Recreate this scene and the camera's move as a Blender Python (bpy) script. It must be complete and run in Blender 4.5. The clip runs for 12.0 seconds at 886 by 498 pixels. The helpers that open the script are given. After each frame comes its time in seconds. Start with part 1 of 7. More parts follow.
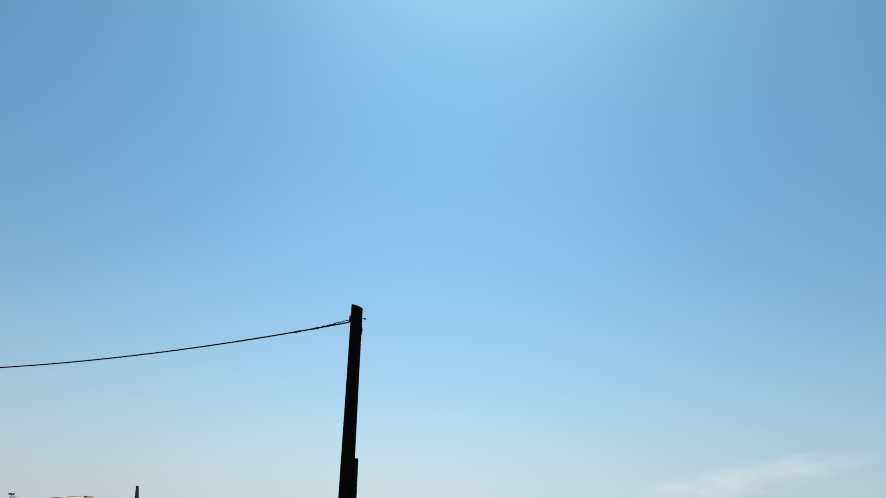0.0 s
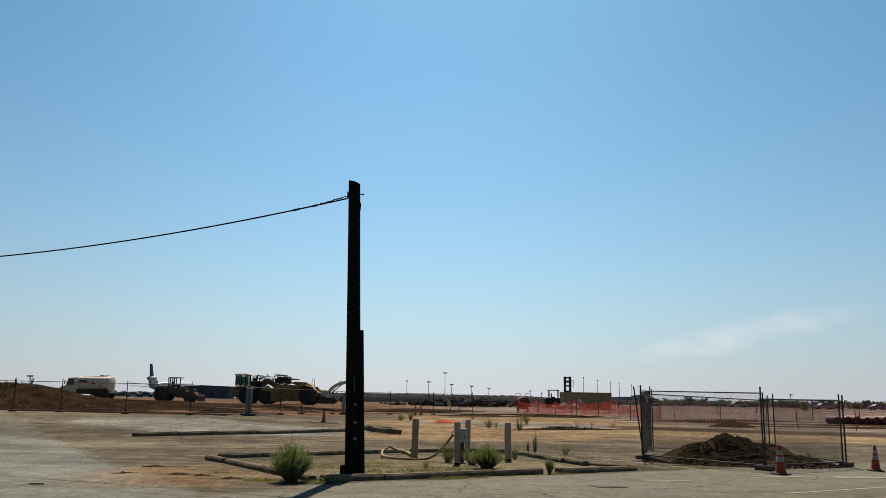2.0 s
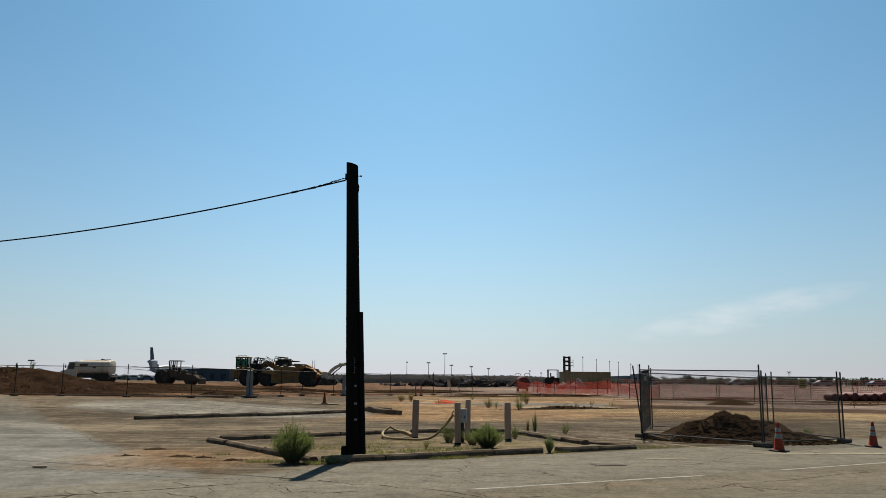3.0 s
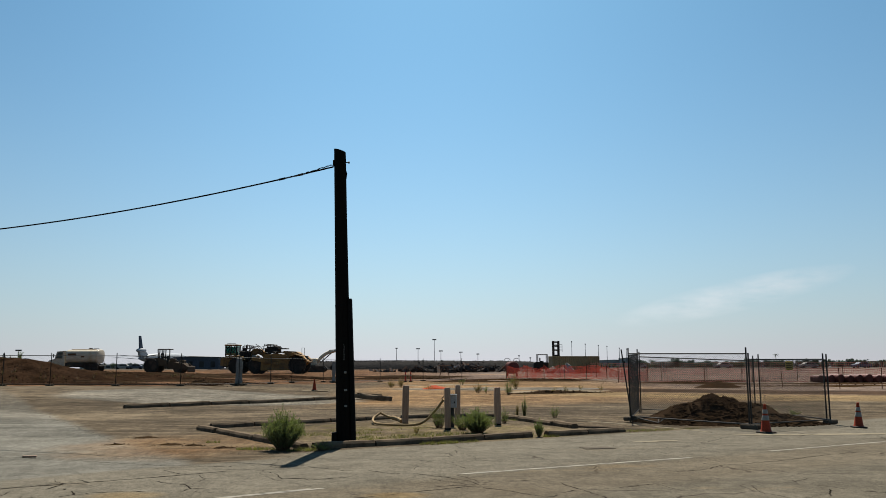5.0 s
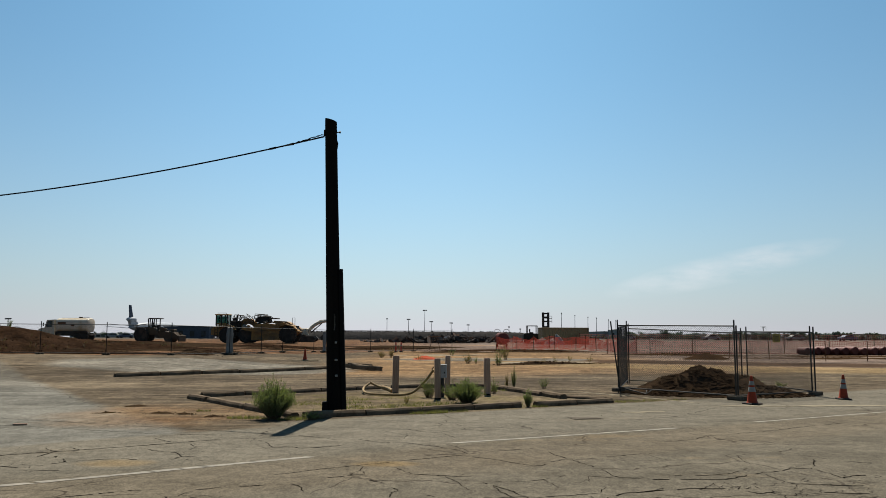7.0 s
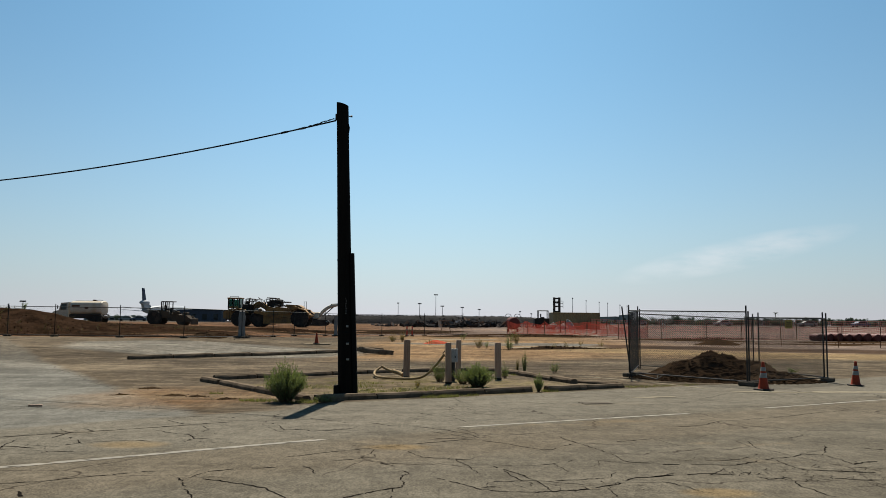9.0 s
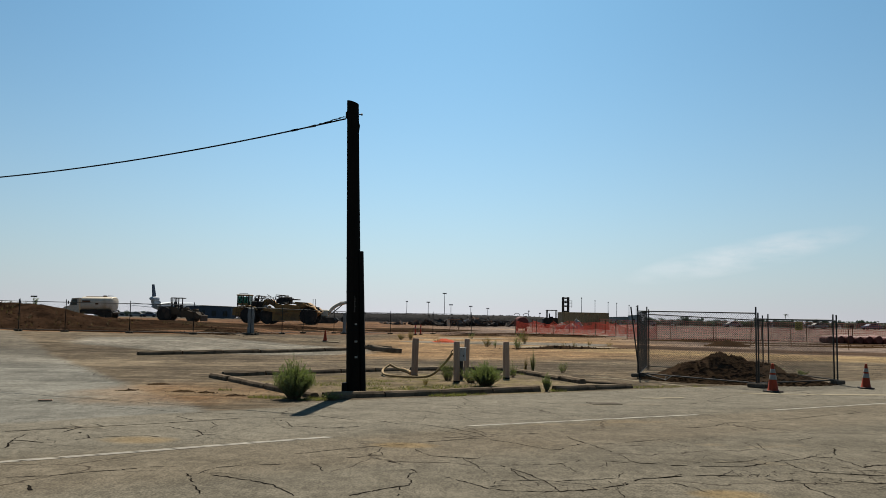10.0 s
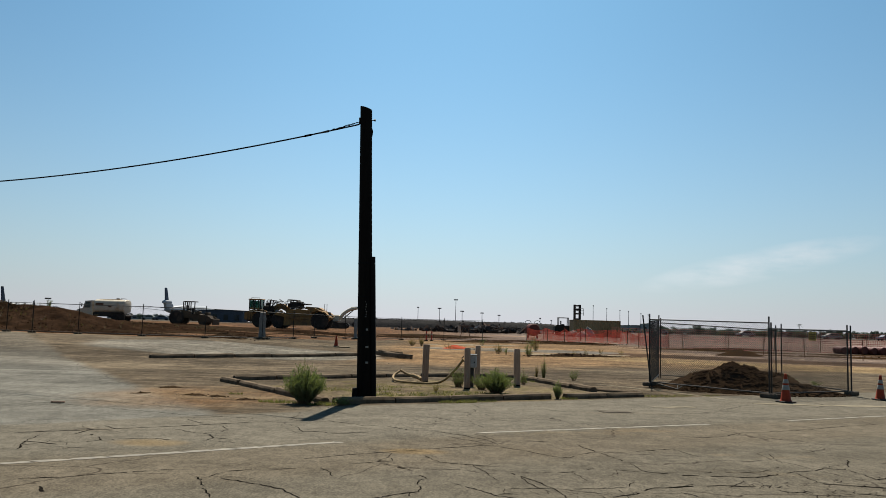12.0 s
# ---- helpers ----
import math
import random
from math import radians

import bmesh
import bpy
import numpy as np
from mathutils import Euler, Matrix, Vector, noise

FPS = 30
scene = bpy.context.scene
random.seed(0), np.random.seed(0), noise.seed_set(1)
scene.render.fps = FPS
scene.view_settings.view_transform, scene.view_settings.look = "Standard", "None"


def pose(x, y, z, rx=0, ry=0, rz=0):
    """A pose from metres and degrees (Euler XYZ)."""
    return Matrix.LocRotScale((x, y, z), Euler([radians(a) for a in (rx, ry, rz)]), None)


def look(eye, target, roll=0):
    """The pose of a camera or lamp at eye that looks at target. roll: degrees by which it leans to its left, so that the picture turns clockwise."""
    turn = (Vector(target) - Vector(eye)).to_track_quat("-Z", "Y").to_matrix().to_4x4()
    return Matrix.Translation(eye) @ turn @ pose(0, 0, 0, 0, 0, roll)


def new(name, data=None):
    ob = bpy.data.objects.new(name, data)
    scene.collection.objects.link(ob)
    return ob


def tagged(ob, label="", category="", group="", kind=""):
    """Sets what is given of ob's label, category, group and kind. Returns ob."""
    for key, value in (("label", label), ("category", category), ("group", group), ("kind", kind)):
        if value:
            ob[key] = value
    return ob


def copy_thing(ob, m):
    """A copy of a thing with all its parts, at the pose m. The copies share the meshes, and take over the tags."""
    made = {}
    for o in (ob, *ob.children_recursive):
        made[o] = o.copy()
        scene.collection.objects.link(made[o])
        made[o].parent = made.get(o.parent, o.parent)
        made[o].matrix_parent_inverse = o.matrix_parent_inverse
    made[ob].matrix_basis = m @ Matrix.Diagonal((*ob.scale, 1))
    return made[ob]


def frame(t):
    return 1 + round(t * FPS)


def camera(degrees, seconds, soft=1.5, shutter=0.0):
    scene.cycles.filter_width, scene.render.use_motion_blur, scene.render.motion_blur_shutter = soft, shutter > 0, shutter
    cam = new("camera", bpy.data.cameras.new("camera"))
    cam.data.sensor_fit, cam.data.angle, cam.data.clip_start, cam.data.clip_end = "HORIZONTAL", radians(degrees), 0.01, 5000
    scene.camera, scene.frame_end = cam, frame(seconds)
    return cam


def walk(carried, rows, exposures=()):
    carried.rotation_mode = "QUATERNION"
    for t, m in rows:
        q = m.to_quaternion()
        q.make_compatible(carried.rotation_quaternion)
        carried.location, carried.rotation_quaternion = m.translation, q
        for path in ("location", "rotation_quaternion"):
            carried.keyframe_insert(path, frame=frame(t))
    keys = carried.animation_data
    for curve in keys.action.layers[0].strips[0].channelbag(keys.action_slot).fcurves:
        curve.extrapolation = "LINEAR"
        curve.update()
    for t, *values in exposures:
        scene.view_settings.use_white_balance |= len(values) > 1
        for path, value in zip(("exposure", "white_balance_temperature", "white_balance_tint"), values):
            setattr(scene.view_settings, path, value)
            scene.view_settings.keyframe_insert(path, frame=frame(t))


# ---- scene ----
EYE = 1.6
cam = camera(57.0, 12.0, soft=0.8)
# seconds, turn to the right, look up, lean to the left (degrees); the camera stands on one spot at the roadside
TURNS = [
    (0.0, -0.84, 19.48, 3.25),
    (0.1, -0.84, 18.40, 3.02),
    (0.2, -0.83, 17.74, 2.80),
    (0.3, -0.81, 16.17, 2.33),
    (0.4, -0.79, 15.06, 1.90),
    (0.5, -0.79, 14.89, 1.84),
    (1.0, -0.88, 13.79, 1.64),
    (1.5, -0.52, 11.73, 1.16),
    (2.0, -0.33, 10.57, 0.99),
    (2.5, -0.23, 9.89, 0.66),
    (3.0, -0.22, 9.25, 0.47),
    (5.0, 0.59, 8.27, -0.11),
    (5.5, 1.19, 8.20, -0.25),
    (6.0, 1.44, 7.51, -0.28),
    (6.5, 1.29, 6.90, 0.04),
    (7.0, 1.23, 6.24, 0.20),
    (9.0, 0.44, 5.15, 0.48),
    (9.5, 0.12, 5.16, 0.74),
    (10.0, -0.20, 5.05, 0.99),
    (10.5, 0.00, 5.38, 1.50),
    (11.0, -0.39, 5.40, 1.94),
    (11.5, -0.78, 5.50, 2.06),
    (12.0, -1.04, 5.47, 1.61),
]
walk(cam, [(t, pose(0, 0, EYE, 0, 0, -yaw) @ pose(0, 0, 0, 90 + up) @ pose(0, 0, 0, 0, 0, lean)) for t, yaw, up, lean in TURNS])
scene.view_settings.exposure = 1.0

# ---- world, sun ----
SUN_UP, SUN_RIGHT = 55.5, 3.0
world = bpy.data.worlds.new("sky")
scene.world = world
world.use_nodes = True
wt = world.node_tree
wt.nodes.clear()
sky = wt.nodes.new("ShaderNodeTexSky")
sky.sky_type, sky.sun_disc = "NISHITA", False
sky.sun_elevation, sky.sun_rotation = radians(SUN_UP), radians(SUN_RIGHT)
sky.altitude, sky.air_density, sky.dust_density, sky.ozone_density = 30, 1.0, 0.9, 1.5
coord = wt.nodes.new("ShaderNodeTexCoord")


def wmath(op, a, b=None, c=None):
    n = wt.nodes.new("ShaderNodeMath")
    n.operation = op
    for i, v in enumerate((a, b, c)):
        if v is None:
            continue
        if isinstance(v, (int, float)):
            n.inputs[i].default_value = v
        else:
            wt.links.new(v, n.inputs[i])
    return n.outputs[0]


# a thin wisp of cirrus low over the horizon
sep = wt.nodes.new("ShaderNodeSeparateXYZ")
wt.links.new(coord.outputs["Generated"], sep.inputs[0])
az = wmath("ARCTAN2", sep.outputs[0], sep.outputs[1])
el = wmath("ARCSINE", sep.outputs[2])
flat = wt.nodes.new("ShaderNodeCombineXYZ")
wt.links.new(wmath("MULTIPLY", az, 9.0), flat.inputs[0])
wt.links.new(wmath("MULTIPLY", el, 30.0), flat.inputs[1])
puff = wt.nodes.new("ShaderNodeTexNoise")
puff.inputs["Scale"].default_value, puff.inputs["Detail"].default_value, puff.inputs["Roughness"].default_value = 1.6, 6.0, 0.55
wt.links.new(flat.outputs[0], puff.inputs["Vector"])
u = wmath("SUBTRACT", az, radians(20.0))
axis = wmath("ADD", wmath("MULTIPLY", u, 0.20), radians(4.6))
v = wmath("SUBTRACT", el, axis)
ru = wmath("POWER", wmath("ABSOLUTE", wmath("DIVIDE", u, radians(7.8))), 2.0)
rv = wmath("POWER", wmath("ABSOLUTE", wmath("DIVIDE", v, radians(1.15))), 2.0)
near = wmath("SUBTRACT", 1.0, wmath("ADD", ru, rv))
wisp = wmath("MULTIPLY", wmath("MAXIMUM", near, 0.0), wmath("MULTIPLY", wmath("MAXIMUM", wmath("SUBTRACT", puff.outputs[0], 0.32), 0.0), 2.2))
wisp = wmath("MINIMUM", wmath("MULTIPLY", wisp, 0.8), 0.42)
mix = wt.nodes.new("ShaderNodeMixRGB")
mix.inputs[2].default_value = (8.6, 8.9, 9.2, 1)
wt.links.new(wisp, mix.inputs[0])
# blue of a dry clear day, paling to grey haze at the horizon
tint = wt.nodes.new("ShaderNodeMixRGB")
tint.blend_type, tint.inputs[0].default_value, tint.inputs[2].default_value = "MULTIPLY", 1.0, (0.53, 0.98, 1.09, 1)
wt.links.new(sky.outputs[0], tint.inputs[1])
haze = wt.nodes.new("ShaderNodeMixRGB")
haze.inputs[2].default_value = (6.45, 6.35, 7.0, 1)
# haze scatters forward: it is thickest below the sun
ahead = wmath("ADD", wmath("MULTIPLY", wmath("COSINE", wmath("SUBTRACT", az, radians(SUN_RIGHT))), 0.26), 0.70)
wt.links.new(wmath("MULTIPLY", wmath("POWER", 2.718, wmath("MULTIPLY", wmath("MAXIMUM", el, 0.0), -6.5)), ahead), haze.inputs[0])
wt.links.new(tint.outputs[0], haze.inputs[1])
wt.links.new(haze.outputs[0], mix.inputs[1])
# the dusty air is brighter round the sun's bearing and falls off to both sides
off = wmath("DIVIDE", wmath("SUBTRACT", az, radians(-3.0)), 0.30)
glow = wmath("ADD", wmath("MULTIPLY", wmath("POWER", 2.718, wmath("MULTIPLY", wmath("MULTIPLY", off, off), -0.5)), 0.24), 0.84)
grey3 = wt.nodes.new("ShaderNodeCombineXYZ")
for i in range(3):
    wt.links.new(glow, grey3.inputs[i])
fall = wt.nodes.new("ShaderNodeMixRGB")
fall.blend_type, fall.inputs[0].default_value = "MULTIPLY", 1.0
wt.links.new(mix.outputs[0], fall.inputs[1])
wt.links.new(grey3.outputs[0], fall.inputs[2])
back = wt.nodes.new("ShaderNodeBackground")
back.inputs["Strength"].default_value = 0.049
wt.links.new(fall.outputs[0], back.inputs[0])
wout = wt.nodes.new("ShaderNodeOutputWorld")
wt.links.new(back.outputs[0], wout.inputs[0])

sun = new("sun", bpy.data.lights.new("sun", "SUN"))
sun.data.energy, sun.data.angle, sun.data.color = 5.0, radians(0.53), (1.0, 0.93, 0.82)
sx, sy, sz = math.sin(radians(SUN_RIGHT)) * math.cos(radians(SUN_UP)), math.cos(radians(SUN_RIGHT)) * math.cos(radians(SUN_UP)), math.sin(radians(SUN_UP))
sun.matrix_world = look((sx * 60, sy * 60, sz * 60), (0, 0, 0))


# ---- materials ----
class Nodes:
    """A small writer of node materials."""

    def __init__(self, name, rough=0.8, metal=0.0, spec=0.35):
        self.mat = bpy.data.materials.new(name)
        self.mat.use_nodes = True
        self.t = self.mat.node_tree
        self.bsdf = self.t.nodes["Principled BSDF"]
        self.bsdf.inputs["Roughness"].default_value = rough
        self.bsdf.inputs["Metallic"].default_value = metal
        self.bsdf.inputs["Specular IOR Level"].default_value = spec
        self.co = self.t.nodes.new("ShaderNodeTexCoord").outputs["Object"]

    def put(self, sock, v):
        if isinstance(v, (int, float)):
            sock.default_value = v
        elif isinstance(v, tuple):
            sock.default_value = (*v, 1) if len(v) == 3 and len(sock.default_value) == 4 else v
        else:
            self.t.links.new(v, sock)

    def math(self, op, a, b=0.0, clamp=False):
        n = self.t.nodes.new("ShaderNodeMath")
        n.operation, n.use_clamp = op, clamp
        self.put(n.inputs[0], a), self.put(n.inputs[1], b)
        return n.outputs[0]

    def scaled(self, s, turn=0.0):
        n = self.t.nodes.new("ShaderNodeMapping")
        self.put(n.inputs[0], self.co)
        n.inputs["Scale"].default_value = s
        n.inputs["Rotation"].default_value = (0, 0, turn)
        return n.outputs[0]

    def noise(self, scale, detail=4.0, rough=0.55, vec=None, distort=0.0):
        n = self.t.nodes.new("ShaderNodeTexNoise")
        self.put(n.inputs["Vector"], self.co if vec is None else vec)
        n.inputs["Scale"].default_value, n.inputs["Detail"].default_value = scale, detail
        n.inputs["Roughness"].default_value, n.inputs["Distortion"].default_value = rough, distort
        return n.outputs[0]

    def cells(self, scale, vec=None):
        n = self.t.nodes.new("ShaderNodeTexVoronoi")
        n.feature = "DISTANCE_TO_EDGE"
        self.put(n.inputs["Vector"], self.co if vec is None else vec)
        n.inputs["Scale"].default_value = scale
        return n.outputs["Distance"]

    def ramp(self, v, lo, hi):
        n = self.t.nodes.new("ShaderNodeMapRange")
        n.interpolation_type = "SMOOTHSTEP"
        self.put(n.inputs[0], v)
        n.inputs[1].default_value, n.inputs[2].default_value = lo, hi
        return n.outputs[0]

    def mix(self, f, a, b, mode="MIX"):
        n = self.t.nodes.new("ShaderNodeMixRGB")
        n.blend_type = mode
        self.put(n.inputs[0], f), self.put(n.inputs[1], a), self.put(n.inputs[2], b)
        return n.outputs[0]

    def bump(self, h, strength=0.4, dist=0.01):
        n = self.t.nodes.new("ShaderNodeBump")
        n.inputs["Strength"].default_value, n.inputs["Distance"].default_value = strength, dist
        self.put(n.inputs["Height"], h)
        self.put(self.bsdf.inputs["Normal"], n.outputs[0])

    def colour(self, v):
        self.put(self.bsdf.inputs["Base Color"], v)
        return self.mat


def surface(name, a, b, scale=3.0, fine=40.0, rough=0.8, metal=0.0, bump=0.3, dist=0.01, stretch=(1, 1, 1), spec=0.12, vary=0.0, stain=None):
    """Two tones in broad patches, a fine grain and relief; vary: a lighter or darker tone for each object."""
    n = Nodes(name, rough, metal, spec)
    vec = n.scaled(stretch)
    broad = n.ramp(n.noise(scale, 5, 0.6, vec), 0.3, 0.7)
    grain = n.noise(fine, 3, 0.6, vec)
    c = n.mix(broad, a, b)
    c = n.mix(n.ramp(grain, 0.35, 0.75), c, tuple(min(1, k * 0.62) for k in a))
    if stain:
        c = n.mix(n.math("MULTIPLY", n.ramp(n.noise(scale * 0.45, 6, 0.65), 0.5, 0.68), 0.8), c, stain)
    if vary:
        info = n.t.nodes.new("ShaderNodeObjectInfo")
        k = n.math("ADD", n.math("MULTIPLY", info.outputs["Random"], 2 * vary), 1 - vary)
        g = n.t.nodes.new("ShaderNodeCombineXYZ")
        for i in range(3):
            n.put(g.inputs[i], k)
        c = n.mix(1.0, c, g.outputs[0], "MULTIPLY")
    n.colour(c)
    n.put(n.bsdf.inputs["Roughness"], n.math("ADD", n.math("MULTIPLY", grain, 0.2), rough - 0.1, True))
    n.bump(grain, bump, dist)
    return n.mat


def ground_material():
    n = Nodes("ground", 0.95, 0.0, 0.02)
    sp = n.t.nodes.new("ShaderNodeSeparateXYZ")
    n.put(sp.inputs[0], n.co)
    x, y = sp.outputs[0], sp.outputs[1]
    wob = n.math("SUBTRACT", n.noise(0.35, 6, 0.65), 0.5)
    wob2 = n.math("SUBTRACT", n.noise(0.09, 5, 0.6), 0.5)
    grit = n.noise(55, 4, 0.7)
    patch = n.noise(0.5, 7, 0.68)
    broad = n.noise(0.13, 5, 0.6)
    # weathered asphalt
    tar = n.mix(n.ramp(patch, 0.35, 0.7), (0.067, 0.059, 0.044), (0.091, 0.080, 0.060))
    tar = n.mix(n.math("MULTIPLY", n.ramp(broad, 0.52, 0.7), 0.6), tar, (0.053, 0.043, 0.029))
    tar = n.mix(n.math("MULTIPLY", n.ramp(n.noise(0.7, 6, 0.7, n.scaled((0.35, 1, 1), radians(31))), 0.58, 0.72), 0.55), tar, (0.109, 0.078, 0.042))
    tar = n.mix(n.math("MULTIPLY", n.ramp(grit, 0.52, 0.72), 0.5), tar, (0.043, 0.034, 0.023))
    # pale concrete apron
    slab = n.mix(n.ramp(patch, 0.3, 0.7), (0.076, 0.072, 0.060), (0.100, 0.095, 0.080))
    slab = n.mix(n.math("MULTIPLY", n.ramp(n.noise(1.1, 6, 0.7), 0.55, 0.75), 0.45), slab, (0.062, 0.054, 0.040))
    slab = n.mix(n.math("MULTIPLY", n.ramp(grit, 0.55, 0.75), 0.35), slab, (0.070, 0.059, 0.041))
    # dusty lot, dragged by wheels
    drag = n.noise(1.5, 10, 0.74, n.scaled((0.42, 1.0, 1.0), radians(-12)), 0.6)
    dust = n.mix(n.ramp(drag, 0.36, 0.62), (0.026, 0.020, 0.012), (0.082, 0.063, 0.042))
    dust = n.mix(n.math("MULTIPLY", n.ramp(broad, 0.45, 0.7), 0.7), dust, (0.098, 0.078, 0.052))
    dust = n.mix(n.math("MULTIPLY", n.ramp(grit, 0.5, 0.7), 0.4), dust, (0.043, 0.030, 0.017))
    # browner wheel lane and one ochre stain on the asphalt
    lane_s = n.math("ADD", n.math("SUBTRACT", y, n.math("MULTIPLY", x, 0.6)), n.math("MULTIPLY", wob, 0.8))
    tar = n.mix(n.math("MULTIPLY", n.math("MULTIPLY", n.ramp(lane_s, 9.2, 10.2), n.ramp(lane_s, 12.4, 11.7)), 0.30), tar, (0.098, 0.076, 0.050))
    tar = n.mix(n.math("MULTIPLY", n.ramp(lane_s, 12.0, 13.2), 0.45), tar, (0.112, 0.101, 0.079))
    for sx0, sy0, rx0, ry0 in ((-3.96, 10.73, 0.62, 0.42), (-0.50, 10.68, 0.55, 0.30), (2.75, 7.95, 0.45, 0.25)):
        ox, oy = n.math("DIVIDE", n.math("SUBTRACT", x, sx0), rx0), n.math("DIVIDE", n.math("SUBTRACT", y, sy0), ry0)
        spot = n.math("ADD", n.math("ADD", n.math("MULTIPLY", ox, ox), n.math("MULTIPLY", oy, oy)), n.math("MULTIPLY", wob, 1.6))
        tar = n.mix(n.math("MULTIPLY", n.ramp(spot, 1.1, 0.1), 0.4), tar, (0.150, 0.096, 0.034))
    # graded orange earth and dark turned earth
    clay = n.mix(n.ramp(drag, 0.36, 0.64), (0.078, 0.044, 0.020), (0.172, 0.108, 0.054))
    clay = n.mix(n.math("MULTIPLY", n.ramp(patch, 0.5, 0.72), 0.3), clay, (0.170, 0.126, 0.074))
    soil = n.mix(n.ramp(drag, 0.36, 0.62), (0.040, 0.021, 0.010), (0.108, 0.057, 0.028))
    soil = n.mix(n.math("MULTIPLY", n.ramp(patch, 0.5, 0.7), 0.4), soil, (0.030, 0.015, 0.007))
    plain = n.mix(n.ramp(n.noise(0.02, 5, 0.6), 0.3, 0.7), (0.040, 0.036, 0.028), (0.060, 0.050, 0.038))

    s = n.math("SUBTRACT", y, n.math("MULTIPLY", x, 0.6))
    q = n.math("ADD", n.math("ADD", x, n.math("MULTIPLY", y, 0.63)), -4.80)
    c = dust
    f_clay = n.math("MULTIPLY", n.ramp(n.math("ADD", n.math("SUBTRACT", y, n.math("MULTIPLY", x, 0.35)), n.math("MULTIPLY", wob2, 16.0)), 31.0, 39.0),
                    n.ramp(n.math("ADD", x, n.math("MULTIPLY", wob2, 10.0)), -7.0, -2.0))
    c = n.mix(n.math("MULTIPLY", f_clay, 0.85), c, clay)
    # paler stripped earth along the haul road
    pale = n.mix(n.ramp(drag, 0.3, 0.7), (0.062, 0.045, 0.035), (0.122, 0.095, 0.080))
    c = n.mix(n.math("MULTIPLY", n.math("MULTIPLY", n.ramp(x, 9.0, 19.0), n.ramp(n.math("ADD", y, n.math("MULTIPLY", wob2, 8.0)), 40.0, 47.0)), 0.85), c, pale)
    # a bright ochre lane of dry sand and, behind it, a dark band of damp turned earth, both along the haul road
    haul = n.math("ADD", n.math("ADD", y, n.math("MULTIPLY", x, 0.50)), n.math("MULTIPLY", wob2, 4.0))
    right = n.ramp(n.math("ADD", x, n.math("MULTIPLY", wob, 3.0)), 3.0, 10.0)
    ochre = n.mix(n.ramp(drag, 0.35, 0.65), (0.115, 0.078, 0.038), (0.185, 0.132, 0.070))
    c = n.mix(n.math("MULTIPLY", n.math("MULTIPLY", n.ramp(haul, 46.0, 48.5), n.ramp(haul, 54.5, 53.5)), n.math("MULTIPLY", right, 0.9)), c, ochre)
    c = n.mix(n.math("MULTIPLY", n.math("MULTIPLY", n.ramp(haul, 54.3, 55.3), n.ramp(haul, 61.0, 59.0)), n.math("MULTIPLY", right, 0.92)), c, (0.034, 0.019, 0.010))
    f_slab = n.ramp(n.math("ADD", q, n.math("MULTIPLY", wob, 1.3)), 0.35, -0.35)
    f_slab = n.math("MULTIPLY", f_slab, n.math("SUBTRACT", 1.0, n.math("MULTIPLY", n.ramp(n.math("ADD", y, n.math("MULTIPLY", wob2, 14.0)), 24.0, 40.0), 0.65)))
    c = n.mix(f_slab, c, slab)
    # old slab left in the lot
    px, py = n.math("DIVIDE", n.math("ADD", x, 11.0), 8.5), n.math("DIVIDE", n.math("ADD", y, -41.0), 5.5)
    r2 = n.math("ADD", n.math("ADD", n.math("MULTIPLY", px, px), n.math("MULTIPLY", py, py)), n.math("MULTIPLY", wob2, 1.6))
    c = n.mix(n.math("MULTIPLY", n.ramp(r2, 1.15, 0.75), 0.7), c, n.mix(n.ramp(drag, 0.35, 0.6), slab, (0.115, 0.106, 0.087)))
    px, py = n.math("DIVIDE", n.math("ADD", x, -4.0), 7.0), n.math("DIVIDE", n.math("ADD", y, -54.0), 2.6)
    r2 = n.math("ADD", n.math("ADD", n.math("MULTIPLY", px, px), n.math("MULTIPLY", py, py)), n.math("MULTIPLY", wob2, 1.2))
    c = n.mix(n.math("MULTIPLY", n.ramp(r2, 1.1, 0.8), 0.8), c, slab)
    # sand washed out beside the island
    px, py = n.math("DIVIDE", n.math("ADD", x, 5.4), 2.6), n.math("DIVIDE", n.math("ADD", y, -17.6), 2.8)
    r2 = n.math("ADD", n.math("ADD", n.math("MULTIPLY", px, px), n.math("MULTIPLY", py, py)), n.math("MULTIPLY", wob, 2.4))
    c = n.mix(n.math("MULTIPLY", n.ramp(r2, 1.35, 0.1), 0.58), c, n.mix(n.ramp(patch, 0.35, 0.65), (0.092, 0.050, 0.022), (0.116, 0.078, 0.042)))
    # moss and dry sand inside the island
    px, py = n.math("DIVIDE", n.math("ADD", x, 0.4), 4.2), n.math("DIVIDE", n.math("ADD", y, -21.2), 3.6)
    r2 = n.math("ADD", n.math("ADD", n.math("MULTIPLY", px, px), n.math("MULTIPLY", py, py)), n.math("MULTIPLY", wob, 1.2))
    c = n.mix(n.math("MULTIPLY", n.ramp(r2, 1.1, 0.7), 0.6), c, n.mix(n.ramp(n.noise(1.4, 8, 0.72), 0.42, 0.6), (0.105, 0.078, 0.048), (0.078, 0.064, 0.022)))
    # turned earth beyond the fence
    edge = n.math("ADD", n.math("MULTIPLY", n.math("MAXIMUM", n.math("ADD", x, 16.5), 0.0), 1.62), 49.3)
    edge = n.math("MINIMUM", edge, 71.0)
    f_soil = n.ramp(n.math("ADD", n.math("SUBTRACT", y, edge), n.math("MULTIPLY", wob, 1.6)), -0.6, 0.8)
